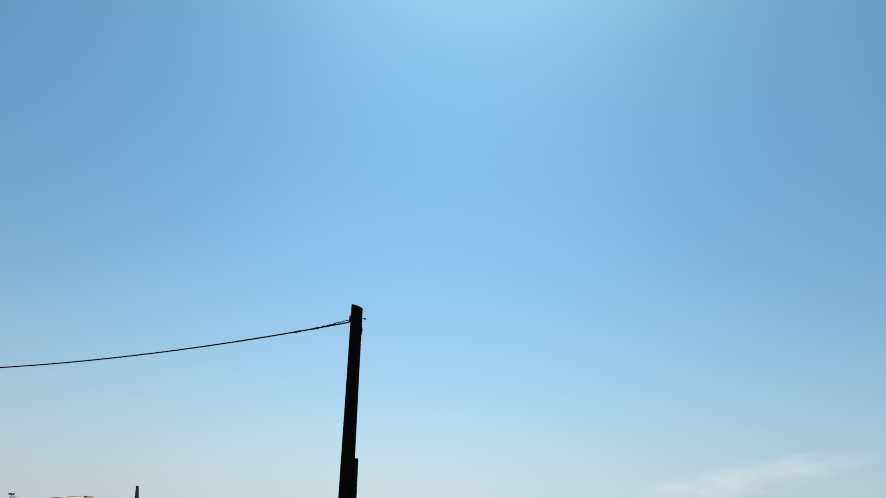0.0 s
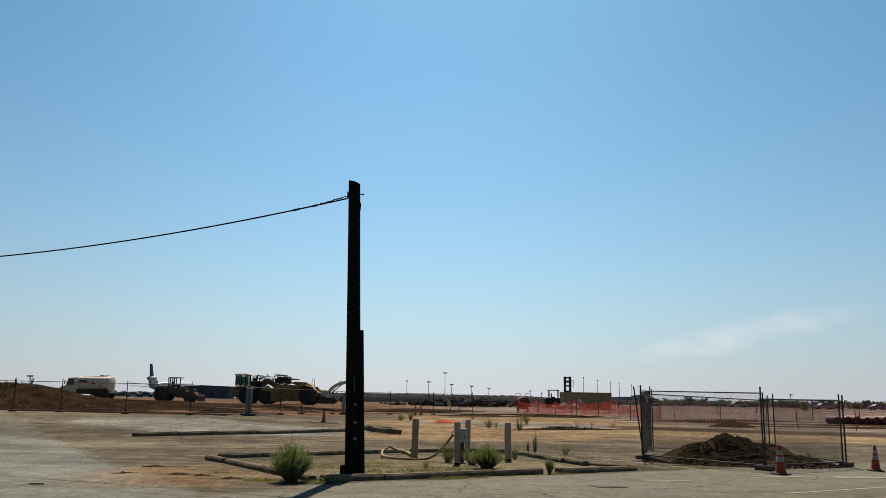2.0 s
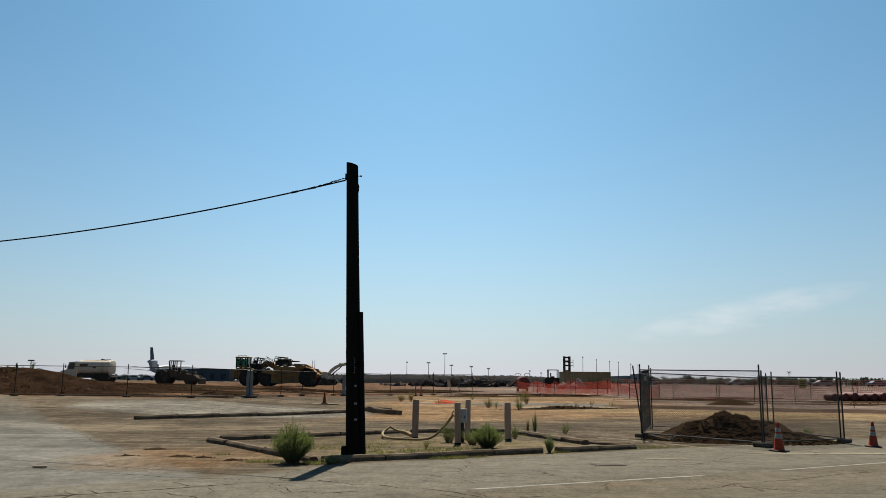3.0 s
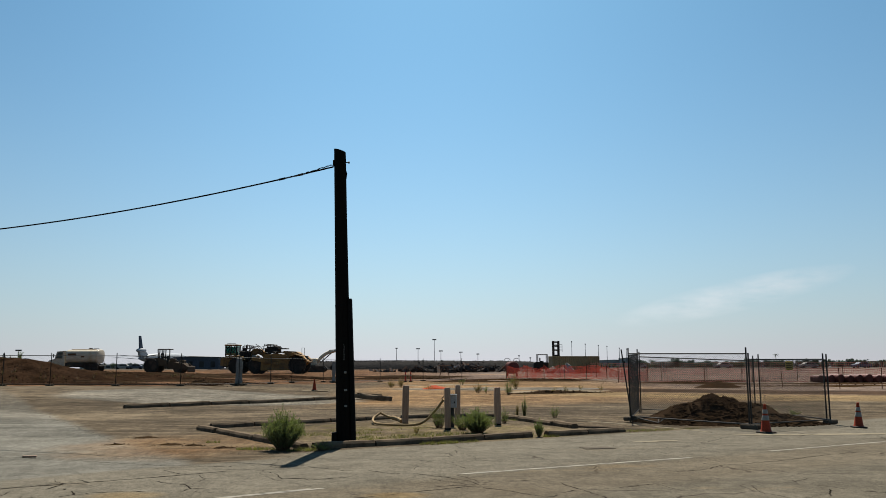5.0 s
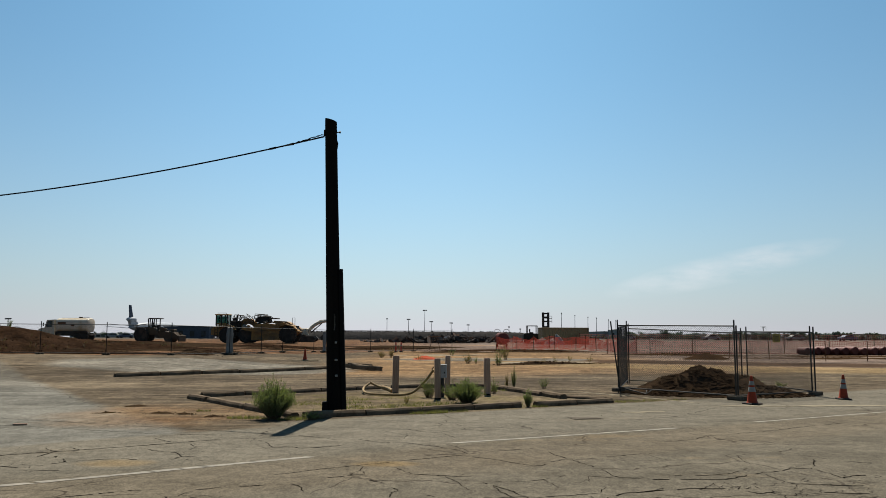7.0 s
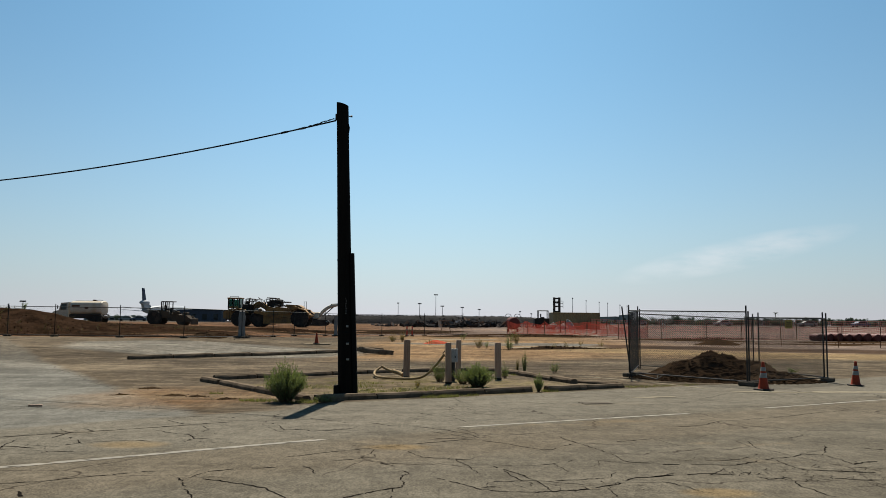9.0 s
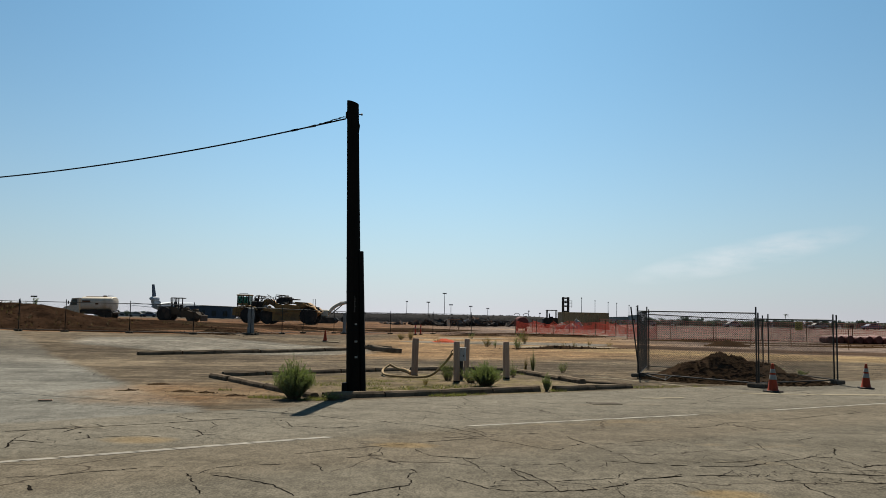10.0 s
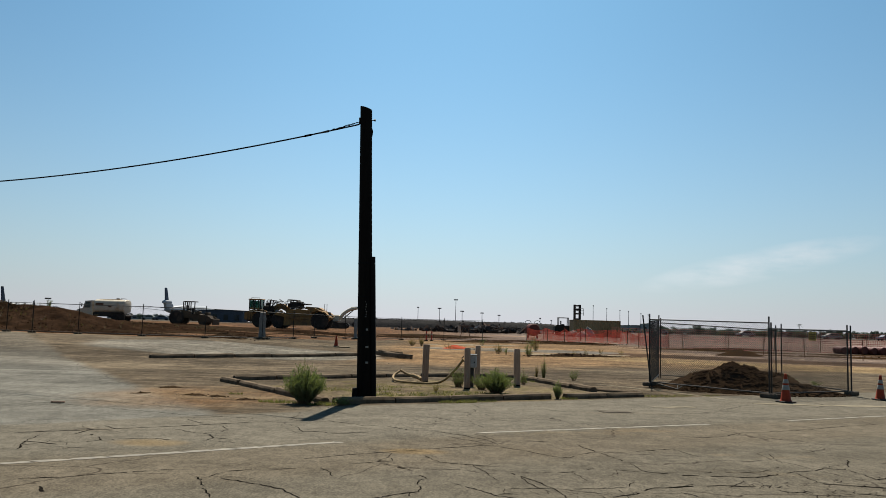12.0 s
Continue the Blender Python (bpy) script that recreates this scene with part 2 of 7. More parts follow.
    c = n.mix(f_soil, c, n.mix(n.ramp(x, -12.0, 12.0), soil, n.mix(n.ramp(broad, 0.2, 0.5), clay, pale)))
    c = n.mix(n.ramp(y, 105.0, 190.0), c, plain)
    f_road = n.ramp(n.math("ADD", s, n.math("MULTIPLY", wob, 0.7)), 17.75, 17.35)
    f_left = n.ramp(n.math("ADD", n.math("SUBTRACT", y, n.math("MULTIPLY", x, 0.8)), n.math("MULTIPLY", wob, 0.9)), 17.5, 17.0)
    f_left = n.math("MAXIMUM", f_left, n.ramp(x, -3.4, -2.0))
    c = n.mix(n.math("MULTIPLY", f_road, f_left), c, tar)
    # hair cracks in the old paving
    warp = n.t.nodes.new("ShaderNodeMixRGB")
    warp.blend_type, warp.inputs[0].default_value = "ADD", 0.55
    n.put(warp.inputs[1], n.co)
    noise_col = n.t.nodes.new("ShaderNodeTexNoise")
    noise_col.inputs["Scale"].default_value, noise_col.inputs["Detail"].default_value = 1.6, 5.0
    n.put(noise_col.inputs["Vector"], n.co)
    n.put(warp.inputs[2], noise_col.outputs["Color"])
    hair = n.ramp(n.cells(0.42, warp.outputs[0]), 0.008, 0.002)
    hair = n.math("MULTIPLY", n.math("MULTIPLY", hair, n.ramp(s, 17.6, 16.8)), n.ramp(n.noise(0.4, 3), 0.47, 0.56))
    c = n.mix(n.math("MULTIPLY", hair, 0.75), c, (0.013, 0.009, 0.006))
    # wear and dirt at several sizes over all of it
    mid = n.noise(2.6, 9, 0.74, None, 0.6)
    fine = n.noise(42.0, 6, 0.78)
    lane = n.noise(1.3, 6, 0.7, n.scaled((0.12, 1.0, 1.0), radians(31)))
    shade = n.math("ADD", n.math("MULTIPLY", n.ramp(mid, 0.34, 0.66), 0.38), n.math("MULTIPLY", n.ramp(fine, 0.38, 0.62), 0.74))
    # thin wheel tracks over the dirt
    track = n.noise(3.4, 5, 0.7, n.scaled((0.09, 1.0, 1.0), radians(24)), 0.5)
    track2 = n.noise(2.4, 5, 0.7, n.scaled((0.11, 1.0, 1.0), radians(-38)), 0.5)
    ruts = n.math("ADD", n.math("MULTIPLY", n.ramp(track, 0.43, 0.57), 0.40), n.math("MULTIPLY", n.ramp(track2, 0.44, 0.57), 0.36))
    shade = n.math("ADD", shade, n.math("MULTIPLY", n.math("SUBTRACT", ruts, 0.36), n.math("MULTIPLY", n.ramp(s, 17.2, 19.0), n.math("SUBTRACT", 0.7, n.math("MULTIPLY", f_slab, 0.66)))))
    # crumbs and scuffs dragged towards the road
    scuff = n.noise(4.5, 9, 0.76, n.scaled((1.0, 0.22, 1.0), radians(-8)), 0.6)
    scuff2 = n.noise(1.4, 8, 0.74, n.scaled((1.0, 0.20, 1.0), radians(12)), 0.6)
    rub = n.math("ADD", n.math("MULTIPLY", n.ramp(scuff, 0.40, 0.60), 0.34), n.math("MULTIPLY", n.ramp(scuff2, 0.40, 0.60), 0.24))
    shade = n.math("ADD", shade, n.math("MULTIPLY", n.math("SUBTRACT", rub, 0.31), n.math("MULTIPLY", n.ramp(s, 17.0, 19.0), n.math("SUBTRACT", 1.0, n.math("MULTIPLY", f_slab, 0.6)))))
    crumb = n.noise(9.0, 7, 0.78, n.scaled((1.0, 0.30, 1.0), radians(4)))
    chip = n.noise(16.0, 6, 0.80, n.scaled((1.0, 0.45, 1.0), radians(-6)))
    shade = n.math("ADD", shade, n.math("MULTIPLY", n.math("SUBTRACT", n.ramp(crumb, 0.40, 0.60), 0.5), n.math("ADD", n.math("MULTIPLY", n.ramp(s, 17.0, 19.0), 0.22), 0.12)))
    shade = n.math("ADD", shade, n.math("MULTIPLY", n.math("SUBTRACT", n.ramp(chip, 0.40, 0.60), 0.5), 0.30))
    # broad damp and dry blotches, and drifts of dust across the lot
    blotch = n.noise(0.24, 6, 0.66, n.scaled((0.55, 1.0, 1.0), radians(14)), 0.8)
    drift = n.noise(0.16, 5, 0.62, n.scaled((0.30, 1.0, 1.0), radians(-9)), 0.5)
    wide = n.math("ADD", n.math("MULTIPLY", n.ramp(blotch, 0.40, 0.60), 0.44), n.math("MULTIPLY", n.ramp(drift, 0.42, 0.58), 0.36))
    shade = n.math("ADD", shade, n.math("MULTIPLY", n.math("SUBTRACT", wide, 0.40), n.math("ADD", n.math("MULTIPLY", n.ramp(s, 17.4, 24.0), 0.85), 0.15)))
    shade = n.math("MAXIMUM", shade, 0.22)
    shade = n.math("ADD", n.math("ADD", shade, n.math("MULTIPLY", n.ramp(lane, 0.32, 0.68), 0.16)), 0.36)
    grey = n.t.nodes.new("ShaderNodeCombineXYZ")
    for i in range(3):
        n.put(grey.inputs[i], shade)
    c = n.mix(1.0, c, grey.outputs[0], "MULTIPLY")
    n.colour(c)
    n.bump(n.math("ADD", n.math("MULTIPLY", grit, 0.35), n.math("ADD", n.math("MULTIPLY", drag, 1.5), n.math("MULTIPLY", patch, 1.0))), 0.5, 0.03)
    return n.mat


def glass(name, tint, rough=0.05):
    n = Nodes(name, rough, 0.0, 0.5)
    n.bsdf.inputs["Transmission Weight"].default_value = 0.85
    n.bsdf.inputs["IOR"].default_value = 1.2
    return n.colour(tint)


M_GROUND = ground_material()
M_TAR_POLE = surface("creosoted wood", (0.007, 0.006, 0.005), (0.012, 0.010, 0.008), 2.0, 30, 0.9, bump=0.6, stretch=(6, 6, 0.6), spec=0.05)
M_GUARD = surface("black plastic guard", (0.006, 0.006, 0.006), (0.010, 0.010, 0.009), 3, 40, 0.6, bump=0.2, spec=0.03)
M_WIRE = surface("wire", (0.009, 0.009, 0.010), (0.015, 0.015, 0.015), 3, 40, 0.6, spec=0.0)
M_STEEL = surface("galvanised steel", (0.040, 0.040, 0.037), (0.027, 0.027, 0.025), 4, 60, 0.55, metal=0.2, bump=0.15)
M_LINK = surface("weathered wire mesh", (0.032, 0.032, 0.031), (0.022, 0.022, 0.021), 4, 60, 0.8, metal=0.0, spec=0.03, bump=0.1)
# galvanised grey, with the haze of distance painted into the colour
M_MAST = surface("galvanised mast steel with haze tint", (0.150, 0.155, 0.160), (0.120, 0.124, 0.130), 0.5, 6, 0.7, bump=0.0, spec=0.05)
M_RUST = surface("rusted steel", (0.12, 0.055, 0.028), (0.07, 0.035, 0.02), 5, 50, 0.85, bump=0.4)
M_KERB = surface("kerb concrete", (0.134, 0.101, 0.069), (0.080, 0.060, 0.041), 3.2, 45, 0.95, bump=0.5, spec=0.02, vary=0.12, stain=(0.044, 0.030, 0.018))
M_CONCRETE = surface("concrete", (0.096, 0.082, 0.064), (0.070, 0.059, 0.045), 2.2, 45, 0.95, bump=0.4, spec=0.02, stain=(0.043, 0.035, 0.027))
M_POST = surface("weathered timber", (0.370, 0.245, 0.172), (0.250, 0.162, 0.112), 3, 40, 0.9, bump=0.6, stretch=(8, 8, 0.7), vary=0.15)
M_BOX = surface("grey box paint", (0.310, 0.318, 0.312), (0.240, 0.248, 0.242), 5, 40, 0.5, bump=0.1, stain=(0.216, 0.186, 0.147))
M_HOSE = surface("sun-bleached hose", (0.251, 0.172, 0.080), (0.197, 0.132, 0.062), 5, 40, 0.75, bump=0.2)
M_DIRT = surface("dug earth", (0.026, 0.017, 0.010), (0.044, 0.029, 0.018), 2.5, 22, 0.95, bump=0.9, dist=0.03, vary=0.0, spec=0.0)
M_BERM = surface("bank earth", (0.016, 0.009, 0.005), (0.040, 0.023, 0.014), 0.9, 7, 0.95, bump=0.9, dist=0.12, stain=(0.006, 0.004, 0.002), spec=0.0)
M_ORANGE = surface("orange plastic", (0.285, 0.040, 0.014), (0.200, 0.030, 0.012), 6, 40, 0.6, bump=0.1, stain=(0.130, 0.030, 0.016))
M_DRUM = surface("red-brown plastic drum", (0.118, 0.036, 0.028), (0.082, 0.027, 0.022), 2, 30, 0.6, bump=0.1, vary=0.2)
M_WHITE = surface("reflective white", (0.250, 0.236, 0.208), (0.190, 0.176, 0.150), 6, 60, 0.45, bump=0.05, stain=(0.169, 0.156, 0.134))
M_RUBBER = surface("black rubber", (0.015, 0.014, 0.013), (0.028, 0.025, 0.022), 3, 40, 0.85, bump=0.3, stain=(0.052, 0.038, 0.028))
M_YELLOW = surface("dusty machine yellow", (0.262, 0.146, 0.048), (0.160, 0.094, 0.040), 1.4, 14, 0.7, bump=0.2, stain=(0.078, 0.050, 0.032))
M_BLACK = surface("dark machine steel", (0.020, 0.018, 0.017), (0.035, 0.031, 0.026), 2, 30, 0.7, bump=0.2, stain=(0.070, 0.052, 0.035))
M_CREAM = surface("cream truck paint", (0.530, 0.465, 0.360), (0.430, 0.370, 0.278), 0.9, 16, 0.5, bump=0.1, stain=(0.295, 0.218, 0.134))
M_GLASS = glass("green cab glass", (0.060, 0.190, 0.150))
M_GLASS_DARK = glass("smoked glass", (0.10, 0.13, 0.14))
M_TAN = surface("tan container paint", (0.255, 0.185, 0.100), (0.205, 0.148, 0.080), 0.6, 12, 0.7, bump=0.1, stain=(0.170, 0.115, 0.060))
M_TARP = surface("pale tarpaulin", (0.270, 0.255, 0.225), (0.190, 0.178, 0.155), 2, 16, 0.9, spec=0.02, bump=0.4, dist=0.05)
M_AIRWHITE = surface("aircraft white", (0.300, 0.310, 0.325), (0.250, 0.265, 0.285), 0.1, 2, 0.4, bump=0.0)
M_AIRBLUE = surface("aircraft grey-blue", (0.062, 0.077, 0.110), (0.082, 0.096, 0.125), 0.1, 2, 0.45, bump=0.0)
M_ROOFDARK = surface("dark cladding", (0.045, 0.055, 0.075), (0.065, 0.075, 0.095), 0.2, 3, 0.7, bump=0.1)
M_WALLPALE = surface("pale wall", (0.288, 0.282, 0.264), (0.240, 0.231, 0.210), 0.2, 3, 0.8, bump=0.1)
M_DUSTY = surface("machine under dust", (0.088, 0.060, 0.036), (0.055, 0.039, 0.025), 0.9, 14, 0.8, bump=0.2, stain=(0.05, 0.038, 0.026))
M_SCRAPE = surface("scraped earth", (0.046, 0.027, 0.014), (0.030, 0.018, 0.010), 0.9, 9, 0.95, bump=0.7, dist=0.06, spec=0.0)
M_FARBANK = surface("far bank earth", (0.026, 0.025, 0.025), (0.036, 0.034, 0.032), 0.15, 2.5, 0.95, bump=0.5, dist=0.2, spec=0.0)
M_WRAP = surface("grey wrapping", (0.23, 0.22, 0.205), (0.165, 0.158, 0.147), 3, 20, 0.9, bump=0.4, spec=0.03)
M_RAG = surface("orange netting heap", (0.33, 0.050, 0.016), (0.24, 0.036, 0.012), 3, 25, 0.8, bump=0.5, spec=0.03)
M_SLAB = surface("old slab", (0.205, 0.170, 0.122), (0.142, 0.117, 0.083), 1.3, 20, 0.95, bump=0.4, stain=(0.095, 0.077, 0.052), spec=0.0)


def scrap_material():
    n = Nodes("scrap metal", 0.95, 0.0, 0.02)
    geo = n.t.nodes.new("ShaderNodeNewGeometry")
    r = geo.outputs["Random Per Island"]
    c = n.mix(n.ramp(r, 0.0, 0.75), (0.012, 0.011, 0.011), (0.048, 0.043, 0.041))
    c = n.mix(n.ramp(r, 0.95, 0.97), c, (0.24, 0.24, 0.24))
    return n.colour(n.mix(n.math("MULTIPLY", n.ramp(n.noise(1.2, 5), 0.5, 0.65), 0.6), c, (0.10, 0.05, 0.028)))


M_SCRAP = scrap_material()
M_STRIP = surface("worn concrete strip", (0.200, 0.174, 0.128), (0.140, 0.121, 0.089), 2.0, 25, 0.95, bump=0.3, spec=0.0)
M_BARK = surface("bark", (0.11, 0.085, 0.06), (0.075, 0.058, 0.042), 3, 30, 0.9, bump=0.5)
M_SIGN = surface("sun-faded ochre sign", (0.46, 0.30, 0.06), (0.36, 0.23, 0.05), 4, 30, 0.6, bump=0.05)
M_STEM = surface("dry stalk", (0.133, 0.095, 0.049), (0.091, 0.063, 0.035), 6, 40, 0.9, bump=0.1)


def leaf_material(name, a, b):
    n = Nodes(name, 0.7, 0.0, 0.2)
    geo = n.t.nodes.new("ShaderNodeNewGeometry")
    c = n.mix(geo.outputs["Random Per Island"], a, b)
    n.colour(c)
    tr = n.t.nodes.new("ShaderNodeBsdfTranslucent")
    n.put(tr.inputs[0], n.mix(1.0, c, (1.5, 1.6, 0.8), "MULTIPLY"))
    add = n.t.nodes.new("ShaderNodeMixShader")
    add.inputs[0].default_value = 0.32
    n.put(add.inputs[1], n.bsdf.outputs[0]), n.put(add.inputs[2], tr.outputs[0])
    n.put(n.t.nodes["Material Output"].inputs[0], add.outputs[0])
    return n.mat


def net_material(name, a, b):
    """Thin plastic strands that let the light through."""
    n = Nodes(name, 0.6, 0.0, 0.1)
    c = n.mix(n.ramp(n.noise(0.8, 5, 0.6), 0.35, 0.65), a, b)
    n.colour(c)
    tr = n.t.nodes.new("ShaderNodeBsdfTranslucent")
    n.put(tr.inputs[0], c)
    both = n.t.nodes.new("ShaderNodeMixShader")
    both.inputs[0].default_value = 0.22
    n.put(both.inputs[1], n.bsdf.outputs[0]), n.put(both.inputs[2], tr.outputs[0])
    n.put(n.t.nodes["Material Output"].inputs[0], both.outputs[0])
    return n.mat


M_NET = net_material("orange netting", (0.440, 0.078, 0.050), (0.330, 0.056, 0.038))
M_NETFAR = net_material("faded netting", (0.330, 0.135, 0.115), (0.260, 0.100, 0.086))
M_LEAF = leaf_material("shrub leaf", (0.062, 0.080, 0.032), (0.138, 0.156, 0.075))
M_LEAF_DRY = leaf_material("dry weed leaf", (0.084, 0.064, 0.025), (0.141, 0.102, 0.045))
M_STRAW = leaf_material("straw on the bank", (0.042, 0.030, 0.018), (0.072, 0.054, 0.032))
M_GRASS = leaf_material("short grass", (0.060, 0.064, 0.020), (0.125, 0.112, 0.046))
# bluish leaf tones: haze over the airfield is mixed into them
M_TREE = leaf_material("hazed far tree leaf", (0.030, 0.043, 0.042), (0.046, 0.060, 0.060))


def paint_material():
    n = Nodes("worn road paint", 0.8)
    worn = n.ramp(n.noise(3.4, 8, 0.78), 0.37, 0.54)
    return n.colour(n.mix(n.math("MULTIPLY", worn, 0.85), (0.158, 0.138, 0.100), (0.096, 0.083, 0.060)))


M_PAINT = paint_material()
M_CRACK = surface("crack fill", (0.008, 0.007, 0.006), (0.014, 0.012, 0.010), 4, 40, 0.98, bump=0.2, spec=0.0)


# ---- mesh writers ----
class Shape:
    """Collects vertices and faces for one mesh."""

    def __init__(self):
        self.v, self.f = [], []

    def add(self, verts, faces, m=None):
        o = len(self.v)
        self.v += [tuple(m @ Vector(p)) for p in verts] if m is not None else [tuple(p) for p in verts]
        self.f += [tuple(i + o for i in face) for face in faces]
        return self

    def box(self, c, size, bevel=0.0, m=None):
        """A block with cut edges, middle c."""
        hx, hy, hz = (k / 2 for k in size)
        b = min(bevel, 0.45 * min(size))
        mm = Matrix.Translation(c) if m is None else m @ Matrix.Translation(c)
        if b <= 0:
            vs = [(i * hx, j * hy, k * hz) for i in (-1, 1) for j in (-1, 1) for k in (-1, 1)]
            return self.add(vs, [(0, 1, 3, 2), (4, 6, 7, 5), (0, 4, 5, 1), (2, 3, 7, 6), (0, 2, 6, 4), (1, 5, 7, 3)], mm)
        bm = bmesh.new()
        bmesh.ops.create_cube(bm, size=1.0, matrix=Matrix.Diagonal((*size, 1)))
        bmesh.ops.bevel(bm, geom=bm.edges[:], offset=b, segments=1, affect="EDGES")
        bm.verts.index_update()
        self.add([v.co.copy() for v in bm.verts], [[v.index for v in f.verts] for f in bm.faces], mm)
        bm.free()
        return self

    def tube(self, points, radii, n=10, caps=True, m=None):
        """A round bar along points."""
        pts = [Vector(p) for p in points]
        rs = radii if isinstance(radii, (list, tuple)) else [radii] * len(pts)
        verts, faces = [], []
        side = None
        for i, p in enumerate(pts):
            d = (pts[min(i + 1, len(pts) - 1)] - pts[max(i - 1, 0)]).normalized()
            if side is None:
                side = d.orthogonal().normalized()
            side = (side - d * side.dot(d)).normalized()
            up = d.cross(side)
            verts += [p + (side * math.cos(2 * math.pi * k / n) + up * math.sin(2 * math.pi * k / n)) * rs[i] for k in range(n)]
        for i in range(len(pts) - 1):
            faces += [(i * n + k, i * n + (k + 1) % n, (i + 1) * n + (k + 1) % n, (i + 1) * n + k) for k in range(n)]
        if caps:
            faces += [tuple(range(n))[::-1], tuple(range((len(pts) - 1) * n, len(pts) * n))]
        return self.add(verts, faces, m)

    def lathe(self, profile, n=24, m=None):
        """A turned form: (radius, height) rows about z."""
        verts = [(r * math.cos(2 * math.pi * k / n), r * math.sin(2 * math.pi * k / n), z) for r, z in profile for k in range(n)]
        faces = [(i * n + k, i * n + (k + 1) % n, (i + 1) * n + (k + 1) % n, (i + 1) * n + k) for i in range(len(profile) - 1) for k in range(n)]
        faces += [tuple(range(n))[::-1], tuple(range((len(profile) - 1) * n, len(profile) * n))]
        return self.add(verts, faces, m)

    def prism(self, outline, y0, y1, m=None):
        """An outline of (x, z) pushed from y0 to y1."""
        n = len(outline)
        verts = [(x, y0, z) for x, z in outline] + [(x, y1, z) for x, z in outline]
        faces = [tuple(range(n)), tuple(range(n, 2 * n))[::-1]] + [(k, k + n, (k + 1) % n + n, (k + 1) % n) for k in range(n)]
        return self.add(verts, faces, m)

    def mesh(self, name, material, smooth=35.0):
        me = bpy.data.meshes.new(name)
        me.from_pydata(self.v, [], self.f)
        me.materials.append(material)
        if smooth:
            me.polygons.foreach_set("use_smooth", [True] * len(me.polygons))
            me.set_sharp_from_angle(angle=radians(smooth))
        me.update()
        return me


def part(name, shape, material, parent=None, label="", smooth=35.0):
    """Links a shape as one mesh object, under a thing or under a part."""
    ob = new(name, shape.mesh(name, material, smooth))
    if parent is not None:
        ob.parent = parent
    return tagged(ob, label)


def thing(name, place, label, category, group="", kind=""):
    """An empty at a thing's base, that parents its parts."""
    ob = new(name)
    ob.empty_display_size = 0.2
    ob.matrix_basis = place
    return tagged(ob, label, category, group, kind)


def step(a, b, v):
    k = min(max((v - a) / (b - a), 0.0), 1.0)
    return k * k * (3 - 2 * k)


def lie(x, y):
    """The height of the ground."""
    d = math.hypot(x, y)
    z = 0.0135 * min(max(d - 38, 0.0), 95.0)
    return z + 0.35 * (1 - step(-16, -6, x)) * step(30, 46, d) * (1 - step(80, 130, d))


def on(x, y, turn=0.0, dz=0.0):
    return pose(x, y, lie(x, y) + dz, 0, 0, turn)


# ---- ground ----
def spread(near, far, first, grow):
    out, v, s = [0.0], 0.0, first
    while v < far:
        v += s
        if v > near:
            s *= grow
        out.append(v)
    return out


def build_ground():
    half = spread(26, 4200, 0.7, 1.13)
    xs = sorted({-v for v in half} | set(half))
    ys = [-v for v in spread(4, 400, 2.0, 1.5)][:0:-1] + spread(75, 4600, 0.6, 1.09)
    verts = []
    for yy in ys:
        for xx in xs:
            d = math.hypot(xx, yy)
            rough = 0.0
            if yy > 5 and d < 200:
                rough = 0.05 * step(46, 60, d) * noise.noise((xx * 0.5, yy * 0.5, 3.0)) + 0.10 * step(60, 90, d) * noise.noise((xx * 0.13, yy * 0.2, 7.0))
            verts.append((xx, yy, lie(xx, yy) + rough))
    w = len(xs)
    faces = [(j * w + i, j * w + i + 1, (j + 1) * w + i + 1, (j + 1) * w + i) for j in range(len(ys) - 1) for i in range(w - 1)]
    ob = part("ground", Shape().add(verts, faces), M_GROUND, smooth=180)
    return tagged(ob, "dusty lot of worn asphalt, pale concrete and orange earth", "ground", kind="structure")


build_ground()


def road_marking(a, b, width=0.11, chip=0.3, piece=0.0):
    """A strip of worn paint along the road from a to b, chipped across where the surface has cracked."""
    rng = random.Random(int(a[0] * 10) + 500)
    dx, dy = b[0] - a[0], b[1] - a[1]
    k = math.hypot(dx, dy)
    ux, uy = dx / k, dy / k
    s = Shape()
    at = 0.0
    while at < k:
        run = rng.uniform(0.12, 0.5)
        if piece:
            run = piece * rng.uniform(0.7, 1.4)
        elif noise.noise((at * 0.5, a[0], 2.0)) < 0.1:
            run *= 2.5
        e = min(at + run, k)
        n = max(2, int((e - at) / 0.06))
        verts, faces = [], []
        for i in range(n + 1):
            t = at + (e - at) * i / n
            w = width / 2 * (1 + 0.22 * noise.noise((t * 6, a[0], 1.0)))
            o = 0.012 * noise.noise((t * 3, a[1], 5.0))
            skew = rng.uniform(0.02, 0.07) if i in (0, n) else 0
            x, y = a[0] + ux * t - uy * o, a[1] + uy * t + ux * o
            verts += [(x + uy * w + ux * skew, y - ux * w + uy * skew, 0.004), (x - uy * w - ux * skew, y + ux * w - uy * skew, 0.004)]
            if i:
                faces.append((2 * i - 2, 2 * i, 2 * i + 1, 2 * i - 1))
        s.add(verts, faces)
        at = e + (rng.uniform(0.02, 0.045) if piece else rng.uniform(0.01, 0.05)) * (1 + chip * rng.choice((0, 0, 0, 4)))
    return tagged(part("road_marking", s, M_PAINT), "worn white lane line on cracked asphalt", "road marking", "lane lines", "structure")


road_marking((-6.65, 7.62), (-1.54, 11.30), 0.125, 0.1, 0.3)
road_marking((0.42, 12.75), (4.57, 14.91), 0.10, 0.1)
road_marking((6.43, 15.99), (10.6, 18.44), 0.10)


